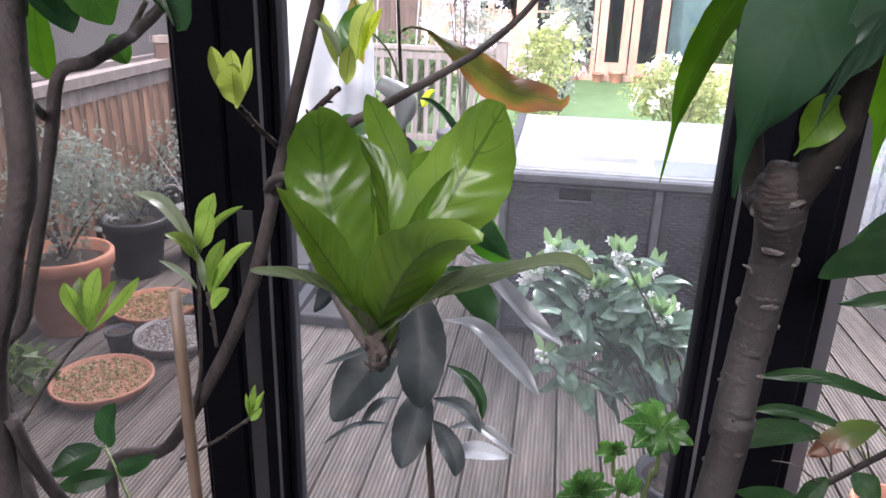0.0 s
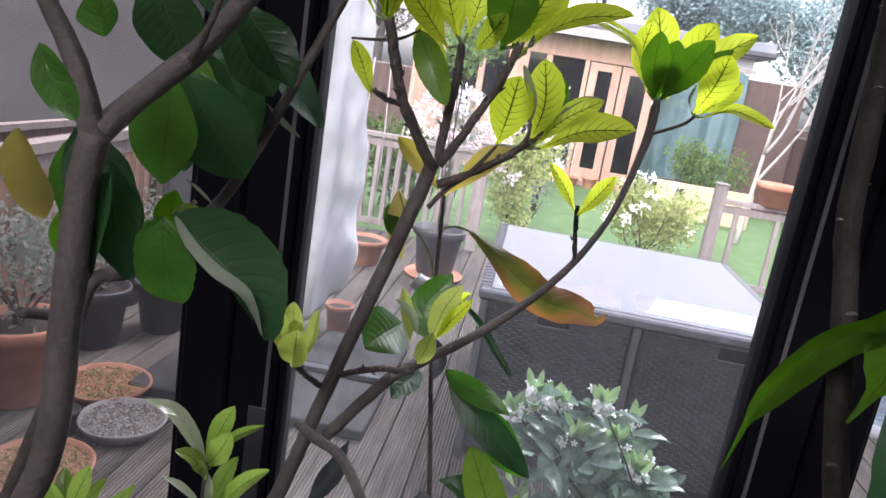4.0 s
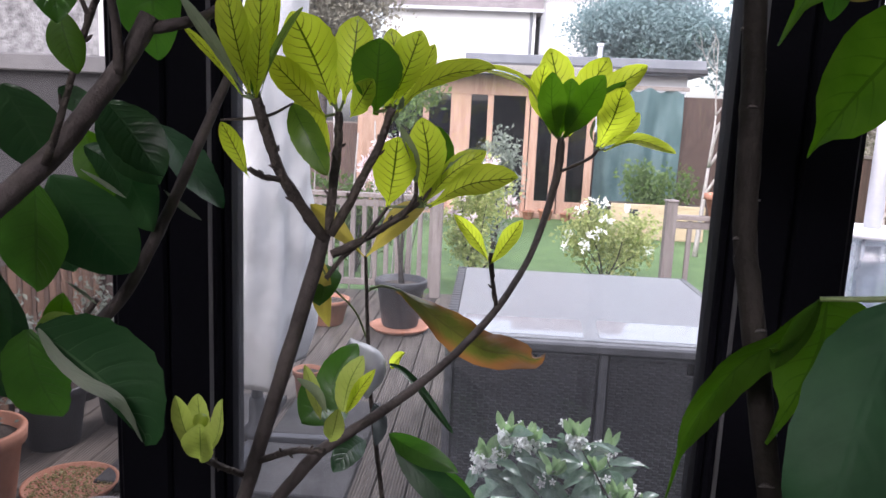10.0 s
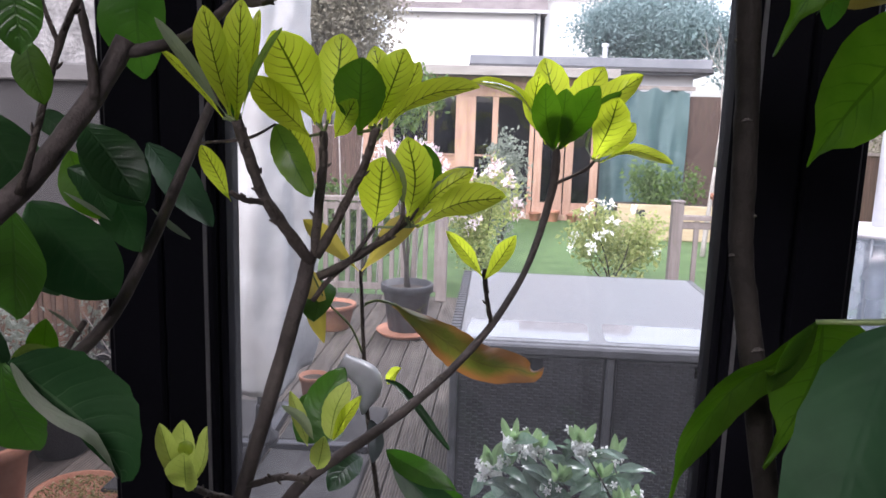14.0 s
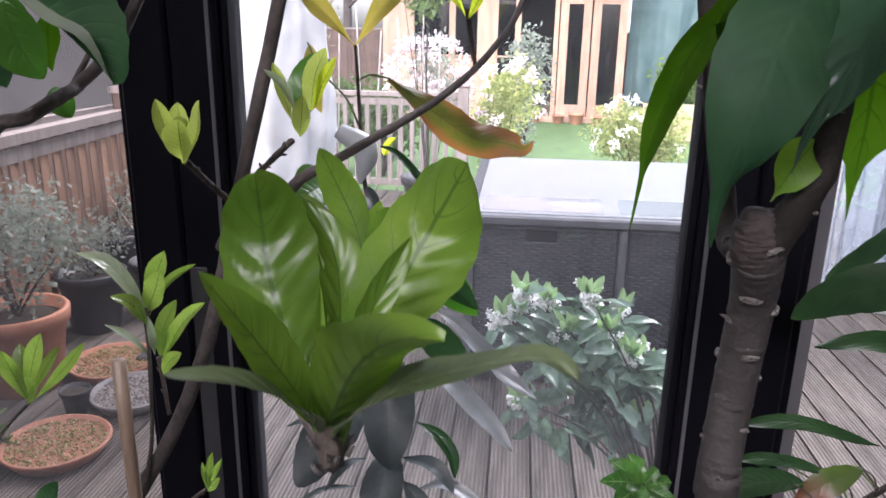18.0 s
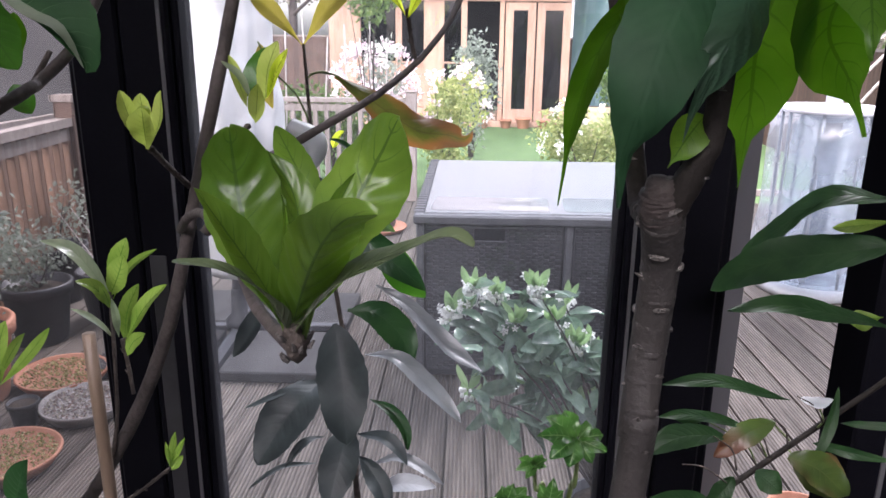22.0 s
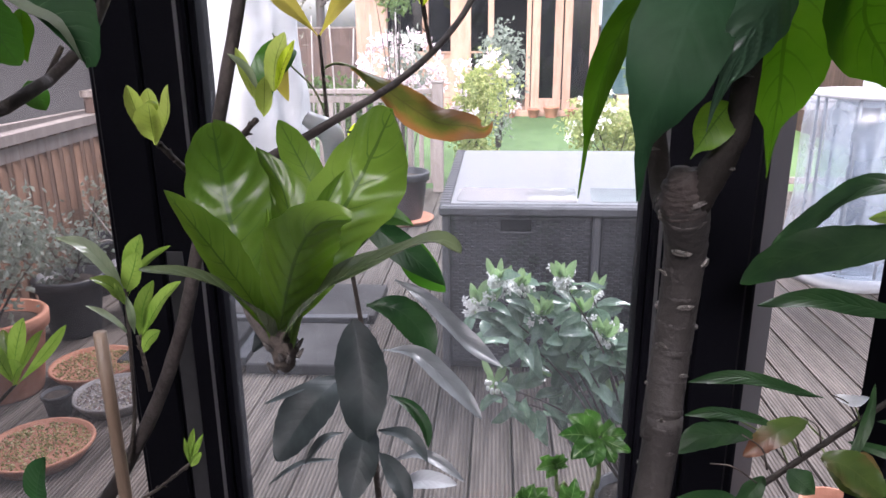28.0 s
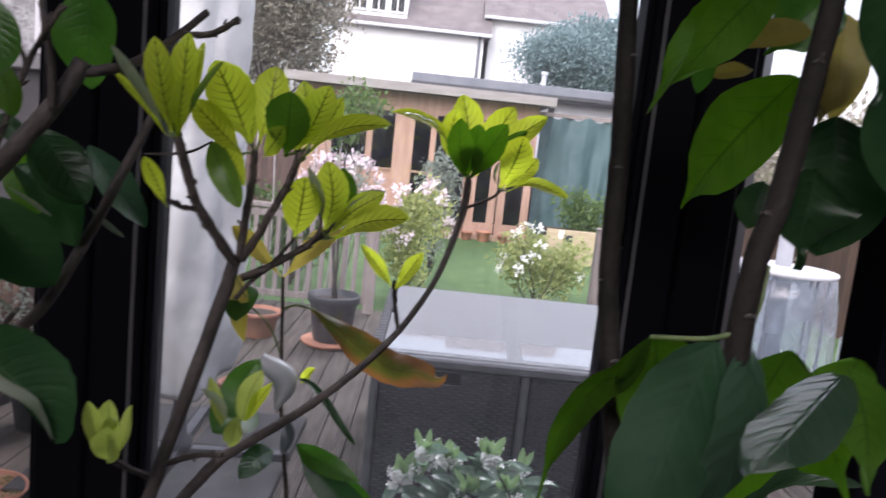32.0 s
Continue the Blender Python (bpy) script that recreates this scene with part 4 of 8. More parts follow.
frond(tree, "sprout", [(0.168, 0.668, 1.319), (0.153, 0.660, 1.337), (0.140, 0.650, 1.357)], 0.0126, "lance", face=(0.3, -0.6, 0.7), cup=0.2)
frond(tree, "fresh", [(0.168, 0.668, 1.319), (0.176, 0.660, 1.335), (0.185, 0.650, 1.352)], 0.0113, "lance", face=(-0.2, -0.8, 0.5), cup=0.2, quilt=0.6)
frond(tree, "sprout", [(0.168, 0.668, 1.319), (0.186, 0.655, 1.330), (0.207, 0.640, 1.344)], 0.0068, "lance", face=(-0.1, -0.4, 1), cup=0.2)
frond(tree, "fresh", [(0.168, 0.668, 1.319), (0.171, 0.680, 1.336), (0.173, 0.690, 1.346)], 0.0112, "lance", face=(-0.2, -1, 0.2), cup=0.1)
frond(tree, "sprout", [(0.168, 0.668, 1.319), (0.156, 0.650, 1.325), (0.139, 0.630, 1.320)], 0.0105, "lance", face=(0.1, -0.5, 1), cup=0.2)
# darker leaves amid the lime rosettes
frond(tree, "young", [(0.080, 0.860, 1.542), (0.064, 0.870, 1.562), (0.052, 0.880, 1.579)], 0.0202, "lance", face=(0.2, -1, 0.2), cup=0.1)
# the sprouting side shoots low on the stem
frond(tree, "sheen", [(-0.080, 0.890, 1.192), (-0.106, 0.885, 1.233), (-0.134, 0.880, 1.245)], 0.0155, "lance", face=(0.1, -0.5, 1), cup=0.15, quilt=0.5)
frond(tree, "sprout", [(-0.084, 0.900, 1.192), (-0.075, 0.905, 1.219), (-0.065, 0.905, 1.242)], 0.0193, "lance", face=(0, -1, 0.3), cup=0.2)
frond(tree, "sprout", [(-0.079, 0.890, 1.190), (-0.064, 0.880, 1.214), (-0.055, 0.875, 1.234)], 0.0217, "lance", face=(0.1, -1, 0.4), cup=0.12, quilt=0.6)
frond(tree, "sprout", [(-0.077, 0.890, 1.186), (-0.063, 0.900, 1.213), (-0.035, 0.900, 1.233)], 0.0096, "lance", face=(-0.3, -0.8, 0.5), cup=0.3)
frond(tree, "sprout", [(-0.081, 0.890, 1.179), (-0.087, 0.880, 1.199), (-0.100, 0.870, 1.210)], 0.0146, "lance", face=(0.1, -0.6, 0.9), cup=0.2)
frond(tree, "sprout", [(-0.071, 0.890, 1.143), (-0.067, 0.895, 1.172), (-0.056, 0.900, 1.198)], 0.0172, "lance", face=(0, -1, 0.3), cup=0.2, quilt=0.5)
frond(tree, "sprout", [(-0.070, 0.890, 1.142), (-0.046, 0.885, 1.179), (-0.020, 0.880, 1.205)], 0.0169, "lance", face=(-0.2, -0.8, 0.6), cup=0.25, quilt=0.5)
frond(tree, "sprout", [(-0.071, 0.890, 1.127), (-0.060, 0.885, 1.144), (-0.045, 0.880, 1.155)], 0.0140, "lance", face=(0, -0.9, 0.5), cup=0.12)
frond(tree, "sheen", [(-0.076, 0.890, 1.147), (-0.071, 0.880, 1.172), (-0.071, 0.875, 1.192)], 0.0074, "lance", face=(0.2, -0.6, 0.8), cup=0.2)
frond(tree, "sheen", [(-0.081, 0.890, 1.146), (-0.093, 0.880, 1.168), (-0.109, 0.870, 1.183)], 0.0085, "lance", face=(0.1, -0.4, 1), cup=0.15)
frond(tree, "sprout", [(-0.081, 0.890, 1.176), (-0.075, 0.875, 1.193), (-0.077, 0.870, 1.206)], 0.0104, "lance", face=(0, -1, 0.4), cup=0.2)
frond(tree, "sprout", [(-0.064, 0.945, 0.969), (-0.060, 0.946, 0.991), (-0.056, 0.948, 1.012)], 0.0086, "lance", face=(0, -1, 0.3), cup=0.3)
frond(tree, "sprout", [(-0.064, 0.945, 0.969), (-0.054, 0.944, 0.989), (-0.044, 0.943, 1.008)], 0.0068, "lance", face=(0, -1, 0.3), cup=0.3)
frond(tree, "sprout", [(-0.064, 0.945, 0.969), (-0.065, 0.945, 0.984), (-0.066, 0.944, 1.002)], 0.0056, "lance", face=(0, -1, 0.3), cup=0.3)
frond(tree, "sprout", [(-0.064, 0.945, 0.966), (-0.053, 0.940, 0.979), (-0.046, 0.938, 0.989)], 0.0092, "lance", face=(0, -1, 0.4), cup=0.2)
stem(tree, "twig", "darkbark", (-0.068, 0.890, 1.087, 0.002), (-0.070, 0.890, 1.118, 0.002), (-0.073, 0.890, 1.145, 0.002), rough=0.12)
stem(tree, "twig", "darkbark", (-0.108, 0.900, 0.991, 0.003), (-0.091, 0.895, 1.053, 0.002), (-0.083, 0.890, 1.118, 0.002), (-0.079, 0.890, 1.193, 0.002), rough=0.1)
stem(tree, "twig", "darkbark", (-0.145, 0.930, 0.913, 0.002), (-0.103, 0.940, 0.938, 0.002), (-0.064, 0.945, 0.969, 0.002), rough=0.12)
# the lime rosettes at the branch ends; lush blades hold overlap shade in their colour
frond(tree, "young", [(0.084, 0.850, 1.574), (0.073, 0.840, 1.604), (0.061, 0.830, 1.630)], 0.0341, "acute", face=(0.2, -1, 0.2), cup=0.14, quilt=0.5)
stem(tree, "petiole", "greenstem", (0.088, 0.850, 1.568, 0.0013), (0.086, 0.850, 1.572, 0.0011), (0.083, 0.849, 1.575, 0.0009), seg=6, steps=3)
frond(tree, "young", [(0.080, 0.850, 1.565), (0.065, 0.830, 1.584), (0.049, 0.820, 1.601)], 0.0220, "acute", face=(0.3, -0.9, 0.4), cup=0.14, quilt=0.5)
stem(tree, "petiole", "greenstem", (0.088, 0.850, 1.568, 0.0013), (0.083, 0.849, 1.567, 0.0011), (0.079, 0.849, 1.566, 0.0009), seg=6, steps=3)
frond(tree, "young", [(0.091, 0.850, 1.575), (0.096, 0.855, 1.604), (0.098, 0.860, 1.633)], 0.0272, "acute", face=(0, -1, 0.2), cup=0.14, quilt=0.5)
stem(tree, "petiole", "greenstem", (0.088, 0.850, 1.568, 0.0013), (0.090, 0.850, 1.573, 0.0011), (0.091, 0.850, 1.577, 0.0009), seg=6, steps=3)
frond(tree, "young", [(0.085, 0.855, 1.574), (0.077, 0.875, 1.598), (0.068, 0.885, 1.616)], 0.0194, "acute", face=(0, -1, 0.2), cup=0.14, quilt=0.5)
stem(tree, "petiole", "greenstem", (0.088, 0.850, 1.568, 0.0013), (0.086, 0.853, 1.572, 0.0011), (0.085, 0.856, 1.575, 0.0009), seg=6, steps=3)
frond(tree, "sheen", [(0.091, 0.870, 1.623), (0.096, 0.870, 1.631), (0.102, 0.870, 1.623)], 0.0051, "acute", face=(0.3, -0.6, 0.6), cup=0.14, quilt=0.5)
frond(tree, "lush", [(0.117, 0.823, 1.568), (0.120, 0.809, 1.592), (0.122, 0.803, 1.613)], 0.0318, "acute", face=(0, -1, 0.2), cup=0.14, quilt=0.5)
stem(tree, "petiole", "greenstem", (0.128, 0.820, 1.572, 0.0013), (0.123, 0.821, 1.571, 0.0011), (0.117, 0.822, 1.570, 0.0009), seg=6, steps=3)
frond(tree, "young", [(0.123, 0.825, 1.571), (0.128, 0.833, 1.599), (0.123, 0.837, 1.623)], 0.0198, "acute", face=(0, -1, 0.2), cup=0.14, quilt=0.5)
stem(tree, "petiole", "greenstem", (0.128, 0.820, 1.572, 0.0013), (0.126, 0.823, 1.573, 0.0011), (0.123, 0.825, 1.573, 0.0009), seg=6, steps=3)
frond(tree, "young", [(0.126, 0.825, 1.573), (0.137, 0.825, 1.600), (0.144, 0.825, 1.621)], 0.0241, "acute", face=(-0.2, -1, 0.2), cup=0.14, quilt=0.5)
stem(tree, "petiole", "greenstem", (0.128, 0.820, 1.572, 0.0013), (0.127, 0.823, 1.573, 0.0011), (0.126, 0.825, 1.575, 0.0009), seg=6, steps=3)
frond(tree, "young", [(0.128, 0.825, 1.573), (0.143, 0.837, 1.595), (0.151, 0.845, 1.615)], 0.0151, "acute", face=(-0.3, -1, 0.2), cup=0.14, quilt=0.5)
stem(tree, "petiole", "greenstem", (0.128, 0.820, 1.572, 0.0013), (0.129, 0.823, 1.573, 0.0011), (0.129, 0.826, 1.575, 0.0009), seg=6, steps=3)
frond(tree, "young", [(0.128, 0.825, 1.568), (0.145, 0.815, 1.584), (0.165, 0.805, 1.594), (0.191, 0.795, 1.597)], 0.0198, "acute", face=(-0.1, -0.75, 0.7), cup=0.18, quilt=0.5)
stem(tree, "petiole", "greenstem", (0.128, 0.820, 1.572, 0.0013), (0.128, 0.822, 1.570, 0.0011), (0.129, 0.824, 1.569, 0.0009), seg=6, steps=3)
frond(tree, "young", [(0.099, 0.835, 1.566), (0.110, 0.815, 1.578), (0.118, 0.805, 1.589)], 0.0166, "acute", face=(0.1, -1, 0.3), cup=0.14, quilt=0.5)
frond(tree, "sheen", [(0.128, 0.822, 1.565), (0.134, 0.810, 1.572), (0.136, 0.808, 1.580)], 0.0046, "acute", face=(0.5, -0.6, 0.4), cup=0.14, quilt=0.5)
stem(tree, "petiole", "greenstem", (0.128, 0.820, 1.572, 0.0013), (0.128, 0.821, 1.569, 0.0011), (0.129, 0.821, 1.565, 0.0009), seg=6, steps=3)
frond(tree, "young", [(0.123, 0.848, 1.507), (0.128, 0.836, 1.531), (0.131, 0.830, 1.555)], 0.0295, "acute", face=(0, -1, 0.2), cup=0.14, quilt=0.5)
stem(tree, "petiole", "greenstem", (0.147, 0.850, 1.509, 0.0013), (0.135, 0.849, 1.508, 0.0011), (0.123, 0.847, 1.508, 0.0009), seg=6, steps=3)
frond(tree, "young", [(0.145, 0.848, 1.512), (0.150, 0.843, 1.540), (0.145, 0.838, 1.568)], 0.0248, "acute", face=(0, -1, 0.2), cup=0.14, quilt=0.5)
stem(tree, "petiole", "greenstem", (0.147, 0.850, 1.509, 0.0013), (0.146, 0.849, 1.511, 0.0011), (0.145, 0.848, 1.514, 0.0009), seg=6, steps=3)
frond(tree, "sheen", [(0.143, 0.845, 1.515), (0.141, 0.835, 1.540), (0.132, 0.830, 1.562)], 0.0112, "acute", face=(0.7, -0.5, 0.4), cup=0.14, quilt=0.5)
stem(tree, "petiole", "greenstem", (0.147, 0.850, 1.509, 0.0013), (0.145, 0.847, 1.513, 0.0011), (0.143, 0.844, 1.517, 0.0009), seg=6, steps=3)
frond(tree, "lush", [(0.149, 0.850, 1.513), (0.157, 0.860, 1.536), (0.153, 0.865, 1.563)], 0.0191, "acute", face=(0, -1, 0.2), cup=0.14, quilt=0.5)
stem(tree, "petiole", "greenstem", (0.147, 0.850, 1.509, 0.0013), (0.148, 0.850, 1.512, 0.0011), (0.149, 0.851, 1.515, 0.0009), seg=6, steps=3)
frond(tree, "young", [(0.148, 0.848, 1.511), (0.164, 0.848, 1.531), (0.188, 0.848, 1.548)], 0.0172, "acute", face=(-0.1, -0.85, 0.5), cup=0.14, quilt=0.5)
stem(tree, "petiole", "greenstem", (0.147, 0.850, 1.509, 0.0013), (0.148, 0.849, 1.511, 0.0011), (0.149, 0.848, 1.513, 0.0009), seg=6, steps=3)
frond(tree, "young", [(0.151, 0.848, 1.509), (0.177, 0.836, 1.526), (0.209, 0.823, 1.533)], 0.0231, "acute", face=(-0.1, -0.8, 0.6), cup=0.2, quilt=0.5)
stem(tree, "petiole", "greenstem", (0.147, 0.850, 1.509, 0.0013), (0.150, 0.849, 1.510, 0.0011), (0.153, 0.847, 1.510, 0.0009), seg=6, steps=3)
frond(tree, "sheen", [(0.159, 0.846, 1.531), (0.172, 0.851, 1.545), (0.189, 0.852, 1.549)], 0.0065, "acute", face=(0, -0.4, 1), cup=0.14, quilt=0.5)
stem(tree, "twig", "darkbark", (0.109, 0.838, 1.487, 0.0016), (0.117, 0.842, 1.498, 0.0014), (0.123, 0.848, 1.507, 0.0011))
stem(tree, "twig", "darkbark", (0.026, 0.800, 1.561, 0.0007), (0.045, 0.806, 1.563, 0.0011), (0.055, 0.812, 1.566, 0.0010), (0.062, 0.830, 1.573, 0.0007))
frond(tree, "fresh", [(0.061, 0.832, 1.573), (0.074, 0.822, 1.553), (0.088, 0.820, 1.529)], 0.0198, "wide", face=(0, -1, 0.2), cup=0.14, quilt=0.5)
frond(tree, "young", [(0.260, 1.125, 1.559), (0.257, 1.145, 1.607), (0.247, 1.155, 1.648)], 0.0370, "acute", face=(0, -1, 0.2), cup=0.14, quilt=0.5)
stem(tree, "petiole", "greenstem", (0.261, 1.125, 1.553, 0.0013), (0.260, 1.126, 1.557, 0.0011), (0.260, 1.126, 1.562, 0.0009), seg=6, steps=3)
frond(tree, "young", [(0.254, 1.125, 1.559), (0.238, 1.125, 1.596), (0.241, 1.125, 1.631)], 0.0283, "acute", face=(0.3, -1, 0.2), cup=0.14, quilt=0.5)
stem(tree, "petiole", "greenstem", (0.261, 1.125, 1.553, 0.0013), (0.257, 1.125, 1.557, 0.0011), (0.253, 1.125, 1.561, 0.0009), seg=6, steps=3)
frond(tree, "young", [(0.265, 1.125, 1.559), (0.287, 1.140, 1.604), (0.307, 1.145, 1.640)], 0.0351, "acute", face=(-0.2, -1, 0.2), cup=0.14, quilt=0.5)
stem(tree, "petiole", "greenstem", (0.261, 1.125, 1.553, 0.0013), (0.264, 1.125, 1.558, 0.0011), (0.267, 1.126, 1.562, 0.0009), seg=6, steps=3)
frond(tree, "young", [(0.269, 1.125, 1.559), (0.301, 1.120, 1.598), (0.341, 1.115, 1.630)], 0.0303, "acute", face=(-0.3, -0.95, 0.4), cup=0.14, quilt=0.5)
stem(tree, "petiole", "greenstem", (0.261, 1.125, 1.553, 0.0013), (0.265, 1.125, 1.557, 0.0011), (0.270, 1.125, 1.561, 0.0009), seg=6, steps=3)
frond(tree, "lush", [(0.267, 1.125, 1.557), (0.294, 1.113, 1.588), (0.320, 1.105, 1.613)], 0.0177, "acute", face=(-0.3, -0.95, 0.4), cup=0.14, quilt=0.5)
stem(tree, "petiole", "greenstem", (0.261, 1.125, 1.553, 0.0013), (0.265, 1.125, 1.556, 0.0011), (0.269, 1.124, 1.559, 0.0009), seg=6, steps=3)
frond(tree, "young", [(0.251, 1.125, 1.560), (0.229, 1.105, 1.600), (0.204, 1.095, 1.614), (0.173, 1.075, 1.617)], 0.0173, "acute", face=(0.2, -0.7, 0.7), cup=0.2, quilt=0.5)
stem(tree, "petiole", "greenstem", (0.261, 1.125, 1.553, 0.0013), (0.255, 1.124, 1.558, 0.0011), (0.250, 1.124, 1.563, 0.0009), seg=6, steps=3)
frond(tree, "sheen", [(0.240, 1.102, 1.580), (0.221, 1.096, 1.608), (0.201, 1.090, 1.616), (0.181, 1.077, 1.618)], 0.0045, "acute", face=(0.1, -0.4, 1), cup=0.2, quilt=0.5)
frond(tree, "lush", [(0.258, 1.125, 1.555), (0.248, 1.095, 1.586), (0.245, 1.080, 1.618)], 0.0280, "acute", face=(0, -1, 0.2), cup=0.14, quilt=0.5)
stem(tree, "petiole", "greenstem", (0.261, 1.125, 1.553, 0.0013), (0.259, 1.124, 1.555, 0.0011), (0.257, 1.123, 1.557, 0.0009), seg=6, steps=3)
frond(tree, "lush", [(0.263, 1.125, 1.555), (0.277, 1.095, 1.584), (0.295, 1.080, 1.617)], 0.0317, "acute", face=(-0.2, -1, 0.2), cup=0.14, quilt=0.5)
stem(tree, "petiole", "greenstem", (0.261, 1.125, 1.553, 0.0013), (0.262, 1.124, 1.555, 0.0011), (0.264, 1.123, 1.557, 0.0009), seg=6, steps=3)
frond(tree, "lush", [(0.260, 1.125, 1.556), (0.265, 1.113, 1.587), (0.267, 1.110, 1.615)], 0.0278, "acute", face=(0, -1, 0.2), cup=0.14, quilt=0.5)
stem(tree, "petiole", "greenstem", (0.261, 1.125, 1.553, 0.0013), (0.260, 1.125, 1.555, 0.0011), (0.260, 1.124, 1.558, 0.0009), seg=6, steps=3)
frond(tree, "young", [(0.296, 1.105, 1.547), (0.308, 1.095, 1.577), (0.315, 1.090, 1.607)], 0.0347, "acute", face=(-0.1, -1, 0.2), cup=0.14, quilt=0.5)
stem(tree, "petiole", "greenstem", (0.297, 1.100, 1.546, 0.0013), (0.297, 1.102, 1.547, 0.0011), (0.297, 1.104, 1.549, 0.0009), seg=6, steps=3)
frond(tree, "young", [(0.300, 1.105, 1.547), (0.320, 1.105, 1.566), (0.335, 1.105, 1.584)], 0.0214, "acute", face=(-0.2, -0.9, 0.4), cup=0.14, quilt=0.5)
stem(tree, "petiole", "greenstem", (0.297, 1.100, 1.546, 0.0013), (0.299, 1.103, 1.547, 0.0011), (0.301, 1.105, 1.548, 0.0009), seg=6, steps=3)
frond(tree, "young", [(0.303, 1.105, 1.545), (0.331, 1.095, 1.557), (0.369, 1.085, 1.546)], 0.0166, "acute", face=(-0.1, -0.7, 0.7), cup=0.2, quilt=0.5)
stem(tree, "petiole", "greenstem", (0.297, 1.100, 1.546, 0.0013), (0.301, 1.102, 1.546, 0.0011), (0.305, 1.104, 1.546, 0.0009), seg=6, steps=3)
frond(tree, "sheen", [(0.294, 1.105, 1.549), (0.288, 1.100, 1.563), (0.291, 1.095, 1.576)], 0.0076, "acute", face=(0.6, -0.6, 0.4), cup=0.14, quilt=0.5)
stem(tree, "petiole", "greenstem", (0.297, 1.100, 1.546, 0.0013), (0.295, 1.102, 1.548, 0.0011), (0.294, 1.105, 1.550, 0.0009), seg=6, steps=3)
frond(tree, "young", [(0.048, 0.800, 1.575), (0.050, 0.800, 1.611), (0.052, 0.800, 1.644)], 0.0191, "acute", face=(0, -1, 0.2), cup=0.16, quilt=0.5)
stem(tree, "petiole", "greenstem", (0.048, 0.800, 1.574, 0.0013), (0.048, 0.800, 1.576, 0.0011), (0.048, 0.800, 1.578, 0.0009), seg=6, steps=3)
frond(tree, "young", [(0.045, 0.800, 1.575), (0.039, 0.792, 1.607), (0.034, 0.788, 1.638)], 0.0182, "acute", face=(0.2, -1, 0.2), cup=0.16, quilt=0.5)
stem(tree, "petiole", "greenstem", (0.048, 0.800, 1.574, 0.0013), (0.046, 0.800, 1.575, 0.0011), (0.045, 0.800, 1.577, 0.0009), seg=6, steps=3)
frond(tree, "young", [(0.049, 0.800, 1.577), (0.054, 0.812, 1.614), (0.056, 0.820, 1.641)], 0.0102, "acute", face=(-0.3, -1, 0.2), cup=0.16, quilt=0.5)
stem(tree, "petiole", "greenstem", (0.048, 0.800, 1.574, 0.0013), (0.049, 0.800, 1.577, 0.0011), (0.050, 0.801, 1.579, 0.0009), seg=6, steps=3)
frond(tree, "young", [(0.048, 0.800, 1.573), (0.056, 0.780, 1.594), (0.061, 0.770, 1.615)], 0.0139, "acute", face=(0, -1, 0.2), cup=0.16, quilt=0.5)
stem(tree, "petiole", "greenstem", (0.048, 0.800, 1.574, 0.0013), (0.048, 0.799, 1.574, 0.0011), (0.048, 0.799, 1.575, 0.0009), seg=6, steps=3)
frond(tree, "sheen", [(0.042, 0.800, 1.577), (0.031, 0.780, 1.602), (0.019, 0.760, 1.627)], 0.0089, "acute", face=(0.5, -0.7, 0.4), cup=0.16, quilt=0.5)
stem(tree, "petiole", "greenstem", (0.048, 0.800, 1.574, 0.0013), (0.045, 0.799, 1.576, 0.0011), (0.042, 0.799, 1.578, 0.0009), seg=6, steps=3)
frond(tree, "young", [(0.041, 0.800, 1.575), (0.026, 0.790, 1.597), (0.011, 0.780, 1.614)], 0.0059, "acute", face=(0.4, -0.8, 0.5), cup=0.16, quilt=0.5)
stem(tree, "petiole", "greenstem", (0.048, 0.800, 1.574, 0.0013), (0.044, 0.800, 1.575, 0.0011), (0.040, 0.799, 1.576, 0.0009), seg=6, steps=3)
frond(tree, "sprout", [(0.050, 0.800, 1.575), (0.062, 0.795, 1.604), (0.079, 0.790, 1.627)], 0.0078, "acute", face=(-0.5, -0.8, 0.3), cup=0.16, quilt=0.5)
stem(tree, "petiole", "greenstem", (0.048, 0.800, 1.574, 0.0013), (0.049, 0.800, 1.575, 0.0011), (0.051, 0.800, 1.577, 0.0009), seg=6, steps=3)
frond(tree, "lush", [(0.047, 0.800, 1.574), (0.040, 0.810, 1.599), (0.035, 0.815, 1.624)], 0.0122, "acute", face=(0, -1, 0.2), cup=0.16, quilt=0.5)
stem(tree, "petiole", "greenstem", (0.048, 0.800, 1.574, 0.0013), (0.047, 0.800, 1.575, 0.0011), (0.047, 0.801, 1.576, 0.0009), seg=6, steps=3)
# the cup of leaves round a bud
frond(tree, "pale", [(0.016, 0.790, 1.344), (0.007, 0.788, 1.362), (-0.001, 0.790, 1.387)], 0.0122, "acute", face=(0.5, -0.9, 0.2), cup=0.3)
frond(tree, "pale", [(0.016, 0.790, 1.344), (0.027, 0.788, 1.363), (0.030, 0.790, 1.387)], 0.0121, "acute", face=(-0.5, -0.9, 0.2), cup=0.3)
frond(tree, "pale", [(0.016, 0.788, 1.344), (0.020, 0.778, 1.360), (0.021, 0.775, 1.376)], 0.0209, "acute", face=(0, -1, 0.2), cup=0.3)
frond(tree, "pale", [(0.015, 0.792, 1.345), (0.011, 0.800, 1.364), (0.008, 0.803, 1.384)], 0.0156, "acute", face=(0, -1, 0.2), cup=0.2)
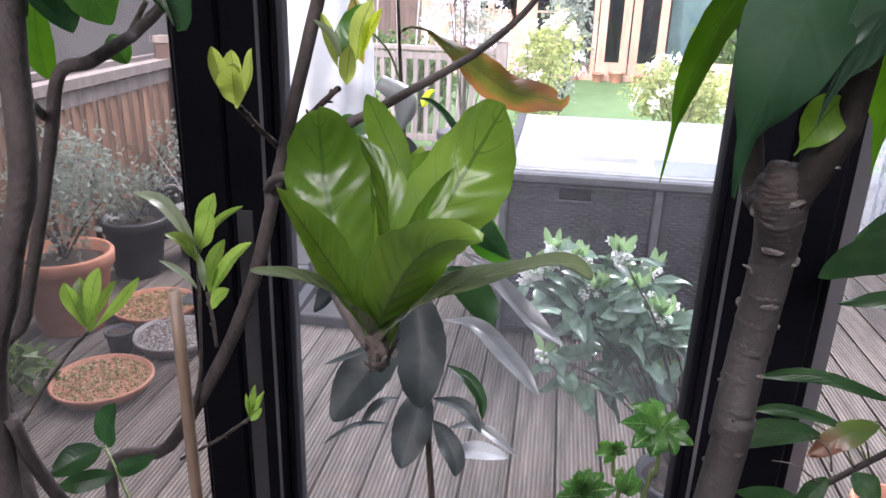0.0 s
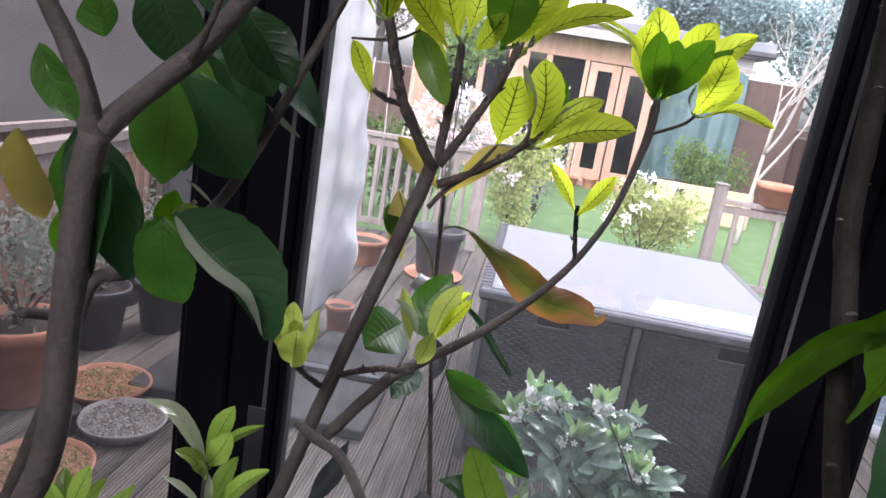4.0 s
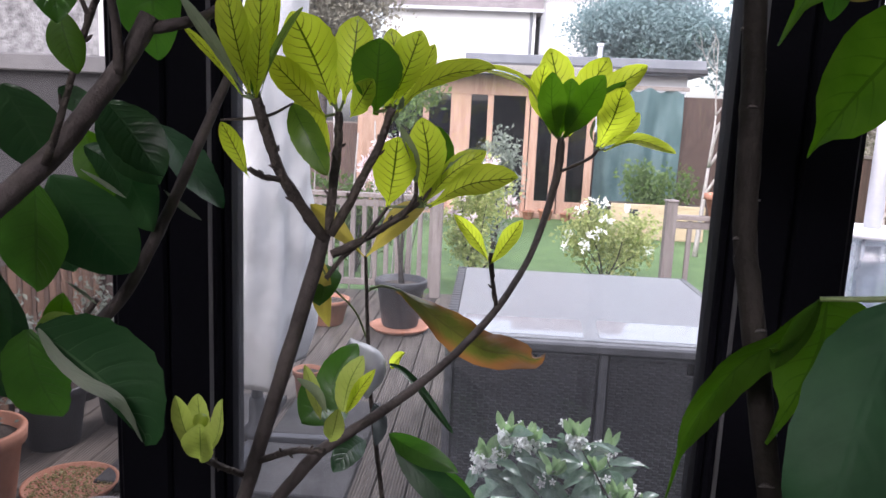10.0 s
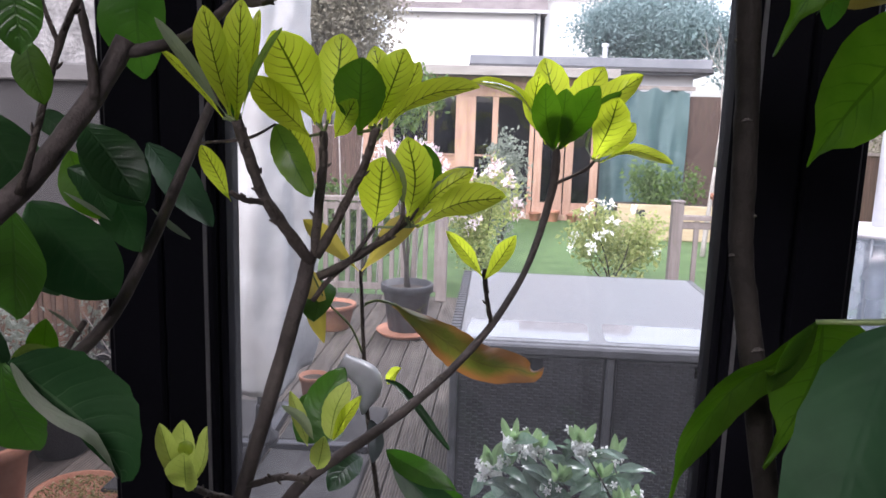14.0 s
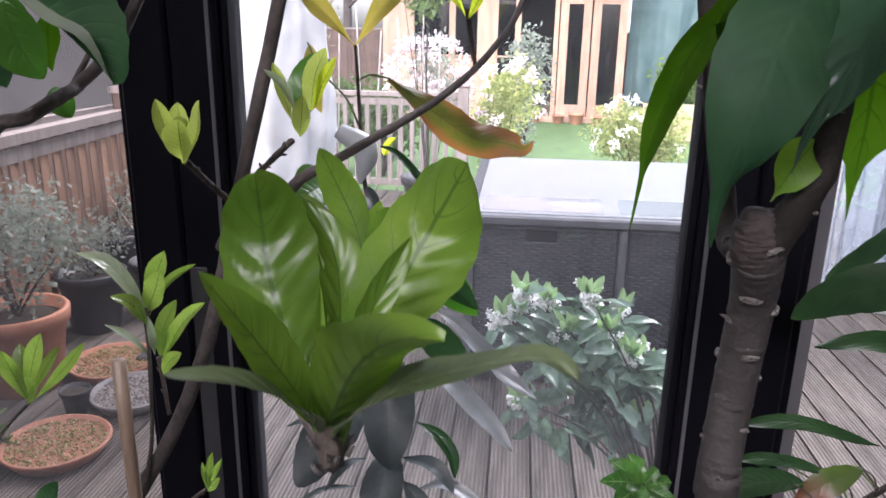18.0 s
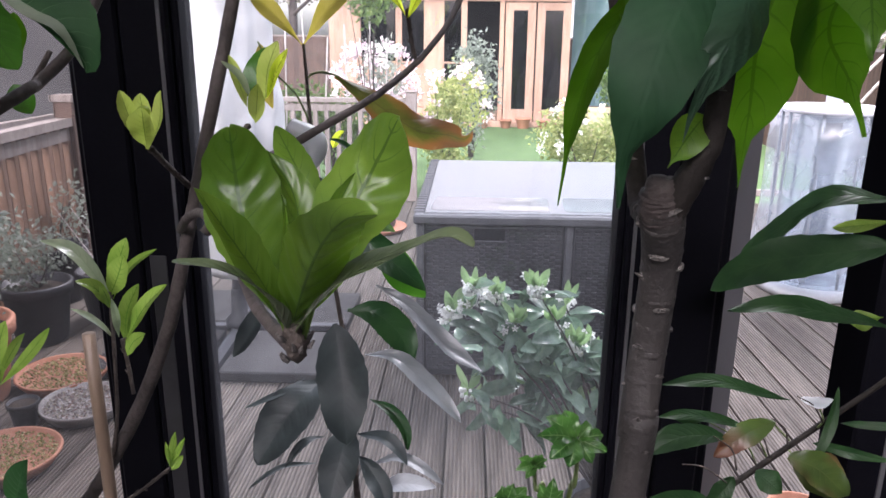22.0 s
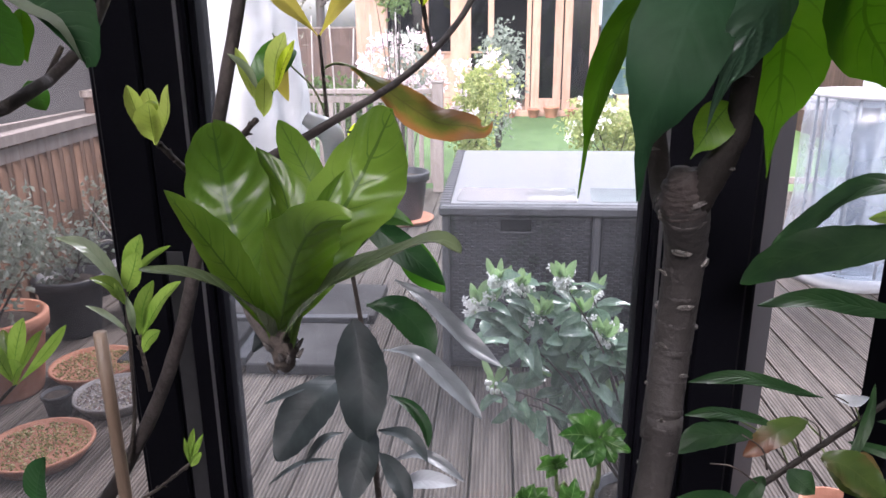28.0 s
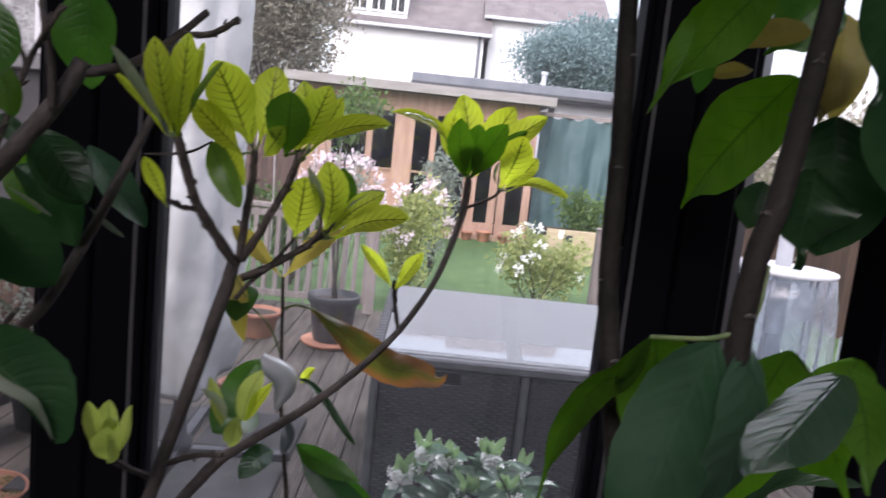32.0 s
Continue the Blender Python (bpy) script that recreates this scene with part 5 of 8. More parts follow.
# the upright bud shoot on the side twig
frond(tree, "pale", [(0.106, 0.794, 1.382), (0.111, 0.788, 1.404), (0.120, 0.784, 1.423)], 0.0159, "wide", face=(-0.1, -1, 0.3), cup=0.14, quilt=0.7)
frond(tree, "young", [(0.109, 0.790, 1.383), (0.118, 0.782, 1.401), (0.129, 0.776, 1.418)], 0.0087, "lance", face=(-0.3, -1, 0.2), cup=0.2, quilt=0.5)
frond(tree, "pale", [(0.100, 0.786, 1.365), (0.105, 0.776, 1.381), (0.108, 0.770, 1.394)], 0.0128, "lance", face=(0.1, -1, 0.3), cup=0.16, quilt=0.4)
frond(tree, "sheen", [(0.097, 0.790, 1.382), (0.091, 0.782, 1.399), (0.081, 0.776, 1.409)], 0.0065, "lance", face=(0.4, -0.7, 0.5), cup=0.25)
frond(tree, "pale", [(0.092, 0.794, 1.376), (0.087, 0.792, 1.396), (0.082, 0.790, 1.413)], 0.0092, "lance", face=(0.5, -0.9, 0.2), cup=0.25)
frond(tree, "mature", [(0.103, 0.800, 1.378), (0.096, 0.810, 1.395), (0.110, 0.818, 1.420)], 0.0224, "wide", face=(0, -1, 0.2), cup=0.1)
ltree = thing("potted_tree", (-0.2, 0.72, 0), "older tree with smooth grey-brown limbs and large dark leaves", "house plant")
stem(ltree, "trunk", "bark", (-0.17, 0.72, 0.3, 0.014), (-0.157, 0.7, 1.051, 0.0097), (-0.122, 0.7, 1.228, 0.009), (-0.096, 0.7, 1.304, 0.009), (-0.086, 0.698, 1.398, 0.0088), (-0.078, 0.695, 1.462, 0.0085), (-0.071, 0.693, 1.493, 0.0081), rough=0.05)
stem(ltree, "limb", "bark", (-0.072, 0.694, 1.488, 0.0072), (-0.076, 0.69, 1.512, 0.0063), (-0.084, 0.69, 1.532, 0.0055), (-0.099, 0.69, 1.556, 0.0046), rough=0.05)
stem(ltree, "limb", "bark", (-0.069, 0.693, 1.493, 0.0069), (-0.062, 0.71, 1.509, 0.0066), (-0.039, 0.735, 1.541, 0.0063), (-0.026, 0.75, 1.566, 0.0059), (-0.011, 0.76, 1.592, 0.0055), (-0, 0.766, 1.616, 0.0057), rough=0.05)
stem(ltree, "limb", "bark", (-0.002, 0.765, 1.609, 0.0039), (0.014, 0.775, 1.614, 0.0033), (0.023, 0.8, 1.624, 0.0031), (0.036, 0.83, 1.646, 0.0029), (0.047, 0.85, 1.665, 0.0028), rough=0.1)
stem(ltree, "twig", "darkbark", (0.038, 0.83, 1.646, 0.0024), (0.054, 0.84, 1.649, 0.0024), (0.071, 0.85, 1.663, 0.0022), rough=0.2)
stem(ltree, "twig", "bark", (-0.013, 0.755, 1.584, 0.0031), (-0.011, 0.75, 1.606, 0.0026), (-0.01, 0.74, 1.63, 0.0022), (-0.013, 0.74, 1.646, 0.0018), rough=0.1)
stem(ltree, "twig", "darkbark", (-0.038, 0.725, 1.535, 0.0024), (-0.025, 0.72, 1.562, 0.0018), (-0.012, 0.715, 1.592, 0.0017), (0.001, 0.71, 1.617, 0.0017), (0.015, 0.71, 1.641, 0.0015), rough=0.12)
stem(ltree, "twig", "darkbark", (-0.006, 0.713, 1.609, 0.0013), (-0.01, 0.712, 1.621, 0.0011), (-0.012, 0.71, 1.632, 0.0009))
stem(ltree, "stem", "bark", (-0.2, 0.86, 0.3, 0.009), (-0.297, 0.865, 0.976, 0.0069), (-0.251, 0.86, 1.115, 0.0064), (-0.211, 0.85, 1.215, 0.0063), (-0.181, 0.845, 1.301, 0.0059), (-0.161, 0.84, 1.355, 0.0057), (-0.138, 0.85, 1.365, 0.0057), (-0.121, 0.875, 1.381, 0.0055), (-0.121, 0.895, 1.387, 0.0053), (-0.099, 0.92, 1.419, 0.0052), (-0.075, 0.94, 1.476, 0.005), (-0.052, 0.95, 1.533, 0.0044), (-0.025, 0.955, 1.595, 0.0037), (-0.024, 0.955, 1.597, 0.0032), rough=0.05)
stem(ltree, "twig", "bark", (-0.16, 0.76, 1.356, 0.0037), (-0.161, 0.79, 1.344, 0.0039), (-0.184, 0.845, 1.317, 0.004))
stem(ltree, "stem", "bark", (-0.141, 0.7, 1.115, 0.0055), (-0.147, 0.72, 1.059, 0.0055), (-0.149, 0.75, 0.99, 0.0057), rough=0.05)
stem(ltree, "twig", "darkbark", (-0.23, 0.8, 1.027, 0.002), (-0.219, 0.86, 1.069, 0.0018), (-0.214, 0.9, 1.084, 0.0017))
leaf(ltree, "sprout", (-0.214, 0.9, 1.082), (-0.192, 0.9, 1.157), 0.0197, "obovate", arch=0.1)
leaf(ltree, "sprout", (-0.214, 0.9, 1.082), (-0.219, 0.88, 1.146), 0.0195, "obovate", arch=0.1)
leaf(ltree, "sprout", (-0.214, 0.9, 1.082), (-0.143, 0.89, 1.155), 0.0115, "obovate", arch=0.1)
leaf(ltree, "sprout", (-0.214, 0.9, 1.082), (-0.181, 0.91, 1.14), 0.0152, "obovate", arch=0.1)
leaf(ltree, "sprout", (-0.214, 0.9, 1.082), (-0.173, 0.86, 1.126), 0.0250, "obovate", arch=0.1)
leaf(ltree, "sprout", (-0.214, 0.9, 1.082), (-0.231, 0.92, 1.135), 0.0177, "obovate", arch=0.1)
stem(ltree, "twig", "darkbark", (-0.143, 0.92, 1.383, 0.0028), (-0.123, 0.92, 1.412, 0.0024))
leaf(ltree, "deep", (-0.07, 0.78, 1.524), (-0.041, 0.82, 1.46), 0.0491, "elliptic", arch=0.1)
leaf(ltree, "deep", (-0.114, 0.85, 1.502), (-0.099, 0.85, 1.45), 0.0371, "elliptic")
leaf(ltree, "lush", (-0.117, 0.9, 1.549), (-0.096, 0.9, 1.498), 0.0334, "elliptic")
leaf(ltree, "deep", (-0.11, 0.93, 1.53), (-0.079, 0.93, 1.468), 0.0374, "elliptic")
leaf(ltree, "deep", (-0.08, 0.86, 1.569), (-0.05, 0.88, 1.512), 0.0411, "elliptic", arch=0.12)
leaf(ltree, "deep", (-0.075, 0.8, 1.576), (-0.049, 0.8, 1.56), 0.0153, "elliptic", arch=0.2)
leaf(ltree, "mature", (0.007, 0.66, 1.634), (0.011, 0.66, 1.598), 0.0211, "elliptic")
leaf(ltree, "lush", (0, 0.68, 1.606), (0.007, 0.68, 1.579), 0.0153, "elliptic", arch=0.1)
leaf(ltree, "deep", (-0.083, 0.76, 1.576), (-0.069, 0.78, 1.528), 0.0396, "elliptic")
leaf(ltree, "mature", (-0.067, 0.76, 1.523), (-0.076, 0.77, 1.455), 0.0437, "elliptic")
leaf(ltree, "mature", (-0.07, 0.92, 1.687), (-0.072, 0.93, 1.604), 0.0566, "elliptic")
leaf(ltree, "yellow", (-0.158, 0.75, 1.477), (-0.145, 0.76, 1.422), 0.0351, "elliptic", arch=0.1)
leaf(ltree, "mature", (-0.05, 0.62, 1.536), (-0.033, 0.62, 1.508), 0.0167, "elliptic")
leaf(ltree, "mature", (-0.136, 0.8, 1.537), (-0.139, 0.8, 1.57), 0.0391, "elliptic")
leaf(ltree, "deep", (-0.119, 0.75, 1.484), (-0.092, 0.76, 1.42), 0.0392, "elliptic", arch=0.1)
leaf(ltree, "mature", (-0.136, 0.78, 1.475), (-0.148, 0.78, 1.419), 0.0307, "elliptic")
leaf(ltree, "deep", (-0.066, 0.7, 1.473), (-0.083, 0.71, 1.407), 0.0251, "elliptic")
leaf(ltree, "deep", (-0.124, 0.78, 1.477), (-0.115, 0.8, 1.391), 0.0478, "elliptic")
leaf(ltree, "lush", (-0.189, 0.86, 1.412), (-0.187, 0.86, 1.347), 0.0376, "elliptic")
leaf(ltree, "lush", (-0.09, 0.82, 1.442), (-0.093, 0.82, 1.402), 0.0240, "elliptic", arch=0.1)
leaf(ltree, "mature", (-0.181, 0.95, 1.38), (-0.167, 0.95, 1.352), 0.0245, "elliptic")
stem(ltree, "twig", "greenstem", (-0.121, 0.8, 0.953, 0.0017), (-0.144, 0.82, 0.968, 0.0015), (-0.171, 0.84, 0.989, 0.0013))
leaf(ltree, "deep", (-0.169, 0.84, 0.991), (-0.146, 0.83, 1.048), 0.0310, "elliptic", arch=0.12)
leaf(ltree, "deep", (-0.175, 0.84, 0.987), (-0.213, 0.81, 0.97), 0.0301, "elliptic", arch=0.12)
leaf(ltree, "deep", (-0.156, 0.83, 0.968), (-0.104, 0.82, 1.003), 0.0173, "elliptic", arch=0.12)
leaf(ltree, "deep", (-0.149, 0.82, 0.973), (-0.199, 0.8, 0.966), 0.0209, "elliptic", arch=0.12)
# large leaves on the older tree
frond(ltree, "foldleaf", [(-0.028, 0.694, 1.457), (-0.008, 0.690, 1.445), (0.013, 0.686, 1.431), (0.030, 0.684, 1.411), (0.031, 0.684, 1.404)], 0.0315, "wide", face=(0.45, -1, 0.08), cup=0.1, quilt=0.5, split=0.86)
frond(ltree, "foldback", [(-0.024, 0.690, 1.458), (-0.010, 0.682, 1.447), (0.006, 0.678, 1.437), (0.020, 0.677, 1.431), (0.027, 0.679, 1.420), (0.031, 0.682, 1.407)], 0.0063, "strap", face=(-0.5, -0.6, 0.8), cup=0.05)
frond(ltree, "sprout", [(-0.031, 0.700, 1.456), (-0.027, 0.710, 1.458), (-0.015, 0.715, 1.454)], 0.0075, "wide", face=(0.2, -0.6, 0.8), cup=0.05)
frond(ltree, "mature", [(-0.036, 0.700, 1.454), (-0.035, 0.700, 1.438), (-0.032, 0.705, 1.420), (-0.026, 0.710, 1.404)], 0.0324, "wide", face=(0.1, -1, 0.2), cup=0.1)
frond(ltree, "deep", [(-0.084, 0.720, 1.477), (-0.078, 0.720, 1.457), (-0.071, 0.720, 1.431), (-0.067, 0.725, 1.406)], 0.0306, "wide", face=(0.1, -1, 0.2), cup=0.1)
frond(ltree, "glossy", [(-0.105, 1.000, 1.553), (-0.080, 0.990, 1.527), (-0.056, 0.980, 1.502), (-0.038, 0.975, 1.484)], 0.0341, "wide", face=(0.5, -0.7, 0.5), cup=0.16, quilt=0.3)
frond(ltree, "deep", [(-0.045, 0.800, 1.569), (-0.026, 0.790, 1.553), (-0.012, 0.785, 1.537), (-0.001, 0.780, 1.526)], 0.0315, "wide", face=(0.4, -0.8, 0.5), cup=0.15)
frond(ltree, "foldback", [(-0.098, 0.860, 1.522), (-0.083, 0.862, 1.513), (-0.068, 0.866, 1.502)], 0.0038, "lance", face=(-0.4, -0.6, 0.8), cup=0.05)
frond(ltree, "deep", [(-0.100, 0.870, 1.538), (-0.084, 0.872, 1.527), (-0.073, 0.876, 1.502)], 0.0224, "wide", face=(0.3, -0.8, 0.5), cup=0.15)
frond(ltree, "foldback", [(-0.086, 0.965, 1.499), (-0.069, 0.962, 1.486), (-0.051, 0.960, 1.475)], 0.0056, "lance", face=(-0.4, -0.6, 0.8), cup=0.05)
frond(ltree, "foldback", [(-0.067, 0.785, 1.459), (-0.056, 0.785, 1.452), (-0.047, 0.785, 1.445)], 0.0022, "lance", face=(-0.4, -0.6, 0.8), cup=0.05)
avo = thing("potted_plant", (0.17, 1.06, 0), "slender sapling with drooping dark leaves and one withered orange-brown leaf", "house plant")
stem(avo, "stem", "darkbark", (0.17, 1.06, 0.3, 0.006), (0.126, 1.06, 0.823, 0.0042), (0.12, 1.07, 0.901, 0.0039), (0.11, 1.09, 1.033, 0.0033), (0.075, 1.11, 1.263, 0.0026), (0.067, 1.125, 1.334, 0.0024), (0.061, 1.133, 1.42, 0.002), rough=0.06)
stem(avo, "twig", "greenstem", (0.067, 1.13, 1.323, 0.0013), (0.053, 1.12, 1.361, 0.0012), (0.029, 1.11, 1.39, 0.0011), (0.016, 1.1, 1.422, 0.0009))
stem(avo, "petiole", "greenstem", (0.065, 1.13, 1.381, 0.0011), (0.075, 1.132, 1.387, 0.001), (0.09, 1.134, 1.385, 0.0009))
leaf(avo, "yellow", (0.06, 1.133, 1.418), (0.007, 1.1, 1.477), 0.0224, "obovate", arch=0.12)
leaf(avo, "yellow", (0.061, 1.133, 1.418), (0.127, 1.12, 1.483), 0.029, "obovate", arch=0.3)
leaf(avo, "mature", (0.02, 1.13, 1.408), (0.021, 1.09, 1.372), 0.0387, "elliptic")
leaf(avo, "yellow", (0.013, 1.12, 1.419), (0.029, 1.1, 1.347), 0.0241, "elliptic", arch=0.1)
leaf(avo, "mature", (0.148, 1.13, 1.182), (0.206, 1.12, 1.111), 0.0419, "elliptic", arch=0.1)
leaf(avo, "mature", (0.097, 1.1, 1.232), (0.175, 1.06, 1.212), 0.0263, "elliptic", arch=0.16)
leaf(avo, "mature", (0.039, 1.12, 1.269), (0.011, 1.06, 1.256), 0.0601, "elliptic")
leaf(avo, "young", (0.094, 1.119, 1.299), (0.11, 1.11, 1.321), 0.0145, "lance", fold=0.26, wave=0.09)
leaf(avo, "deep", (0.103, 1.1, 1.221), (0.209, 1.08, 1.134), 0.0360, "elliptic", arch=0.14)
# the withered leaf and the drooping dull leaves of the sapling
stem(avo, "petiole", "greenstem", (0.067, 1.130, 1.384, 0.0016), (0.082, 1.131, 1.388, 0.0013), (0.101, 1.133, 1.383, 0.0012))
frond(avo, "dead", [(0.098, 1.133, 1.385), (0.123, 1.134, 1.368), (0.158, 1.138, 1.342), (0.196, 1.146, 1.318), (0.232, 1.152, 1.313), (0.251, 1.150, 1.308), (0.262, 1.140, 1.320)], 0.0416, "lance", face=(0.25, -1, 0.35), cup=-0.16, wave=0.16, quilt=1.0, twist=-0.4)
stem(avo, "curled_leaf", "underside", (0.048, 1.100, 1.329, 0.0088), (0.056, 1.100, 1.324, 0.0103), (0.067, 1.100, 1.318, 0.0128), (0.077, 1.100, 1.310, 0.0138), (0.078, 1.100, 1.297, 0.0123), (0.074, 1.100, 1.284, 0.0074), (0.071, 1.100, 1.271, 0.0020), seg=14)
frond(avo, "deep", [(0.096, 1.090, 1.314), (0.112, 1.080, 1.311), (0.134, 1.060, 1.298), (0.152, 1.050, 1.279), (0.168, 1.040, 1.264)], 0.0084, "strap", face=(-0.3, -0.5, 0.8), cup=0.3)
frond(avo, "deep", [(0.074, 1.080, 1.232), (0.063, 1.050, 1.233), (0.053, 1.020, 1.223)], 0.0284, "wide", face=(0, -1, 0.4), cup=0.12)
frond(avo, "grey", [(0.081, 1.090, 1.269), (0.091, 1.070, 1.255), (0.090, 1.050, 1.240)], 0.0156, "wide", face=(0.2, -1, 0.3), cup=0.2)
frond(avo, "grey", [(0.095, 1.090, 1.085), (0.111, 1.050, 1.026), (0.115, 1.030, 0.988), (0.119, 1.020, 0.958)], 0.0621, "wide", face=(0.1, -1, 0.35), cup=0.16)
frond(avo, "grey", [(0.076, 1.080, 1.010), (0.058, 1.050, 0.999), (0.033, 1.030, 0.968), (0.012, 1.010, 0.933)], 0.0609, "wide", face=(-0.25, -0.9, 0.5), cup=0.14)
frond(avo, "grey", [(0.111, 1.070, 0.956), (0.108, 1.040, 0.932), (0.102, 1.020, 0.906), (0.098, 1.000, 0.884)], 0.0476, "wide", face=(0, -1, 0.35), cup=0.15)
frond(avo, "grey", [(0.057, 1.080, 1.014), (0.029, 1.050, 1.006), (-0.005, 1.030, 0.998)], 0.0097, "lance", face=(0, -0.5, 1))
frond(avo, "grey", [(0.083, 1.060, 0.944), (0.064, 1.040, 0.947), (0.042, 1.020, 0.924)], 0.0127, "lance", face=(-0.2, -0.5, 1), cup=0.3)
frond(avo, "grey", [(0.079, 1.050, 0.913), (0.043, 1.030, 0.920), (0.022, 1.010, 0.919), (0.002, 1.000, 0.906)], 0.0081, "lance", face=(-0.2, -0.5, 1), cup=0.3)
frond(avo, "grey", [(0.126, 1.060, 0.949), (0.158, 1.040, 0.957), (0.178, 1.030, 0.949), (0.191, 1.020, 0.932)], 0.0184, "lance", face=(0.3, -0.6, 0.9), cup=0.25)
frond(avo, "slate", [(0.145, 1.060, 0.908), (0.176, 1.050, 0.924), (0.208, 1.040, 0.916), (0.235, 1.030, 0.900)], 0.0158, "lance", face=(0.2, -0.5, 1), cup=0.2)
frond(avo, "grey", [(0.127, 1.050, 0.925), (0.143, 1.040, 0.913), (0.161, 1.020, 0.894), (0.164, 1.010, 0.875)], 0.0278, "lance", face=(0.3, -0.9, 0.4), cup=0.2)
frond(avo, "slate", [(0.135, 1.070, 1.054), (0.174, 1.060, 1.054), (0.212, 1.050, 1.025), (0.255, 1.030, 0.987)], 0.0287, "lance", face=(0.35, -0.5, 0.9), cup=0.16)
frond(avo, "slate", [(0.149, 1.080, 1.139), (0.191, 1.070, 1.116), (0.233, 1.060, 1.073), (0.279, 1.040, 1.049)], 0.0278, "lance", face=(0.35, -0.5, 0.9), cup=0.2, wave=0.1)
frond(avo, "deep", [(0.112, 1.090, 1.104), (0.148, 1.090, 1.099), (0.177, 1.090, 1.072), (0.192, 1.080, 1.038)], 0.0417, "lance", face=(0.3, -0.9, 0.5), cup=0.12)
frond(avo, "deep", [(0.141, 1.070, 0.993), (0.167, 1.060, 0.983), (0.185, 1.050, 0.964), (0.190, 1.040, 0.940)], 0.0165, "lance", face=(0.4, -0.8, 0.5), cup=0.3)
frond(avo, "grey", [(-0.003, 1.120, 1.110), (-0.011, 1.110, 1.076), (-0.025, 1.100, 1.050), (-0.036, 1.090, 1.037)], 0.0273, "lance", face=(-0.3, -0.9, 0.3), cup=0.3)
frond(avo, "underside", [(0.145, 1.060, 0.865), (0.182, 1.050, 0.887), (0.225, 1.040, 0.889)], 0.0254, "lance", face=(0, -0.5, 1), cup=0.15)
rtree = thing("potted_tree", (0.33, 0.78, 0), "thick-stemmed house tree with knobbly leaf-scarred grey trunk and big drooping leaves", "house plant")
stem(rtree, "trunk", "greybark", (0.33, 0.78, 0.3, 0.022), (0.393, 0.775, 1.065, 0.0142), (0.396, 0.778, 1.126, 0.0146), (0.403, 0.79, 1.197, 0.0145), (0.402, 0.775, 1.268, 0.0145), (0.394, 0.752, 1.308, 0.0157), (0.392, 0.750, 1.315, 0.0143), rough=0.015, seg=18, steps=10)
stem(rtree, "stump", "stumpbark", (0.394, 0.752, 1.308, 0.0157), (0.392, 0.750, 1.314, 0.0157), (0.391, 0.748, 1.322, 0.0150), (0.390, 0.746, 1.329, 0.0128), (0.388, 0.746, 1.335, 0.0092), (0.388, 0.746, 1.338, 0.004), rough=0.08, seg=18, steps=8)
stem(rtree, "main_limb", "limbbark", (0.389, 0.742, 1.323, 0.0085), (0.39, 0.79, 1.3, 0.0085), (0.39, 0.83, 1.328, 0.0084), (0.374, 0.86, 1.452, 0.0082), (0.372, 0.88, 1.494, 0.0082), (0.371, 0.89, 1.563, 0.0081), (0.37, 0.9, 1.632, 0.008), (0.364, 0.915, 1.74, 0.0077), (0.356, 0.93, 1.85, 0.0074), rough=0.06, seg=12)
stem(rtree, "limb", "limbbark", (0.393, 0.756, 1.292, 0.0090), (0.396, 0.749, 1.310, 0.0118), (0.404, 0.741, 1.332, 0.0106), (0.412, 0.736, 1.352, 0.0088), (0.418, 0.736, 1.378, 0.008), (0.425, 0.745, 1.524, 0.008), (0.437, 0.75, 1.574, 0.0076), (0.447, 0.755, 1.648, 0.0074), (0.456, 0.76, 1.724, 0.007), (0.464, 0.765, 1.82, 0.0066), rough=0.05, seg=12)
leaf_scars(rtree)
leaf(rtree, "fresh", (0.412, 0.74, 1.379), (0.385, 0.72, 1.347), 0.0250, "drip")
leaf(rtree, "lush", (0.531, 0.95, 1.679), (0.492, 1.08, 1.548), 0.0788, "drip", arch=0.06)
leaf(rtree, "deep", (0.523, 0.86, 1.64), (0.526, 0.86, 1.533), 0.0835, "elliptic")
leaf(rtree, "lush", (0.454, 0.85, 1.729), (0.372, 0.8, 1.641), 0.0415, "drip", arch=0.1)
leaf(rtree, "yellow", (0.502, 0.88, 1.705), (0.416, 0.85, 1.677), 0.0228, "drip", arch=0.08)
leaf(rtree, "deep", (0.531, 0.8, 1.665), (0.545, 0.8, 1.565), 0.0631, "drip")
leaf(rtree, "deep", (0.504, 0.78, 1.734), (0.501, 0.78, 1.641), 0.0720, "drip")
leaf(rtree, "mature", (0.447, 0.9, 1.768), (0.444, 0.9, 1.709), 0.0675, "drip")
leaf(rtree, "mature", (0.523, 0.9, 1.742), (0.477, 0.9, 1.686), 0.0576, "drip")
leaf(rtree, "yellow", (0.536, 0.9, 1.725), (0.542, 0.9, 1.628), 0.0423, "drip")
leaf(rtree, "dead", (0.594, 0.86, 1.608), (0.589, 0.86, 1.557), 0.0305, "drip")
leaf(rtree, "mature", (0.469, 1, 1.708), (0.462, 1, 1.661), 0.0222, "elliptic")
leaf(rtree, "yellow", (0.471, 1, 1.679), (0.511, 1, 1.688), 0.0201, "elliptic")
leaf(rtree, "deep", (0.493, 0.9, 1.586), (0.486, 0.9, 1.546), 0.0327, "elliptic")
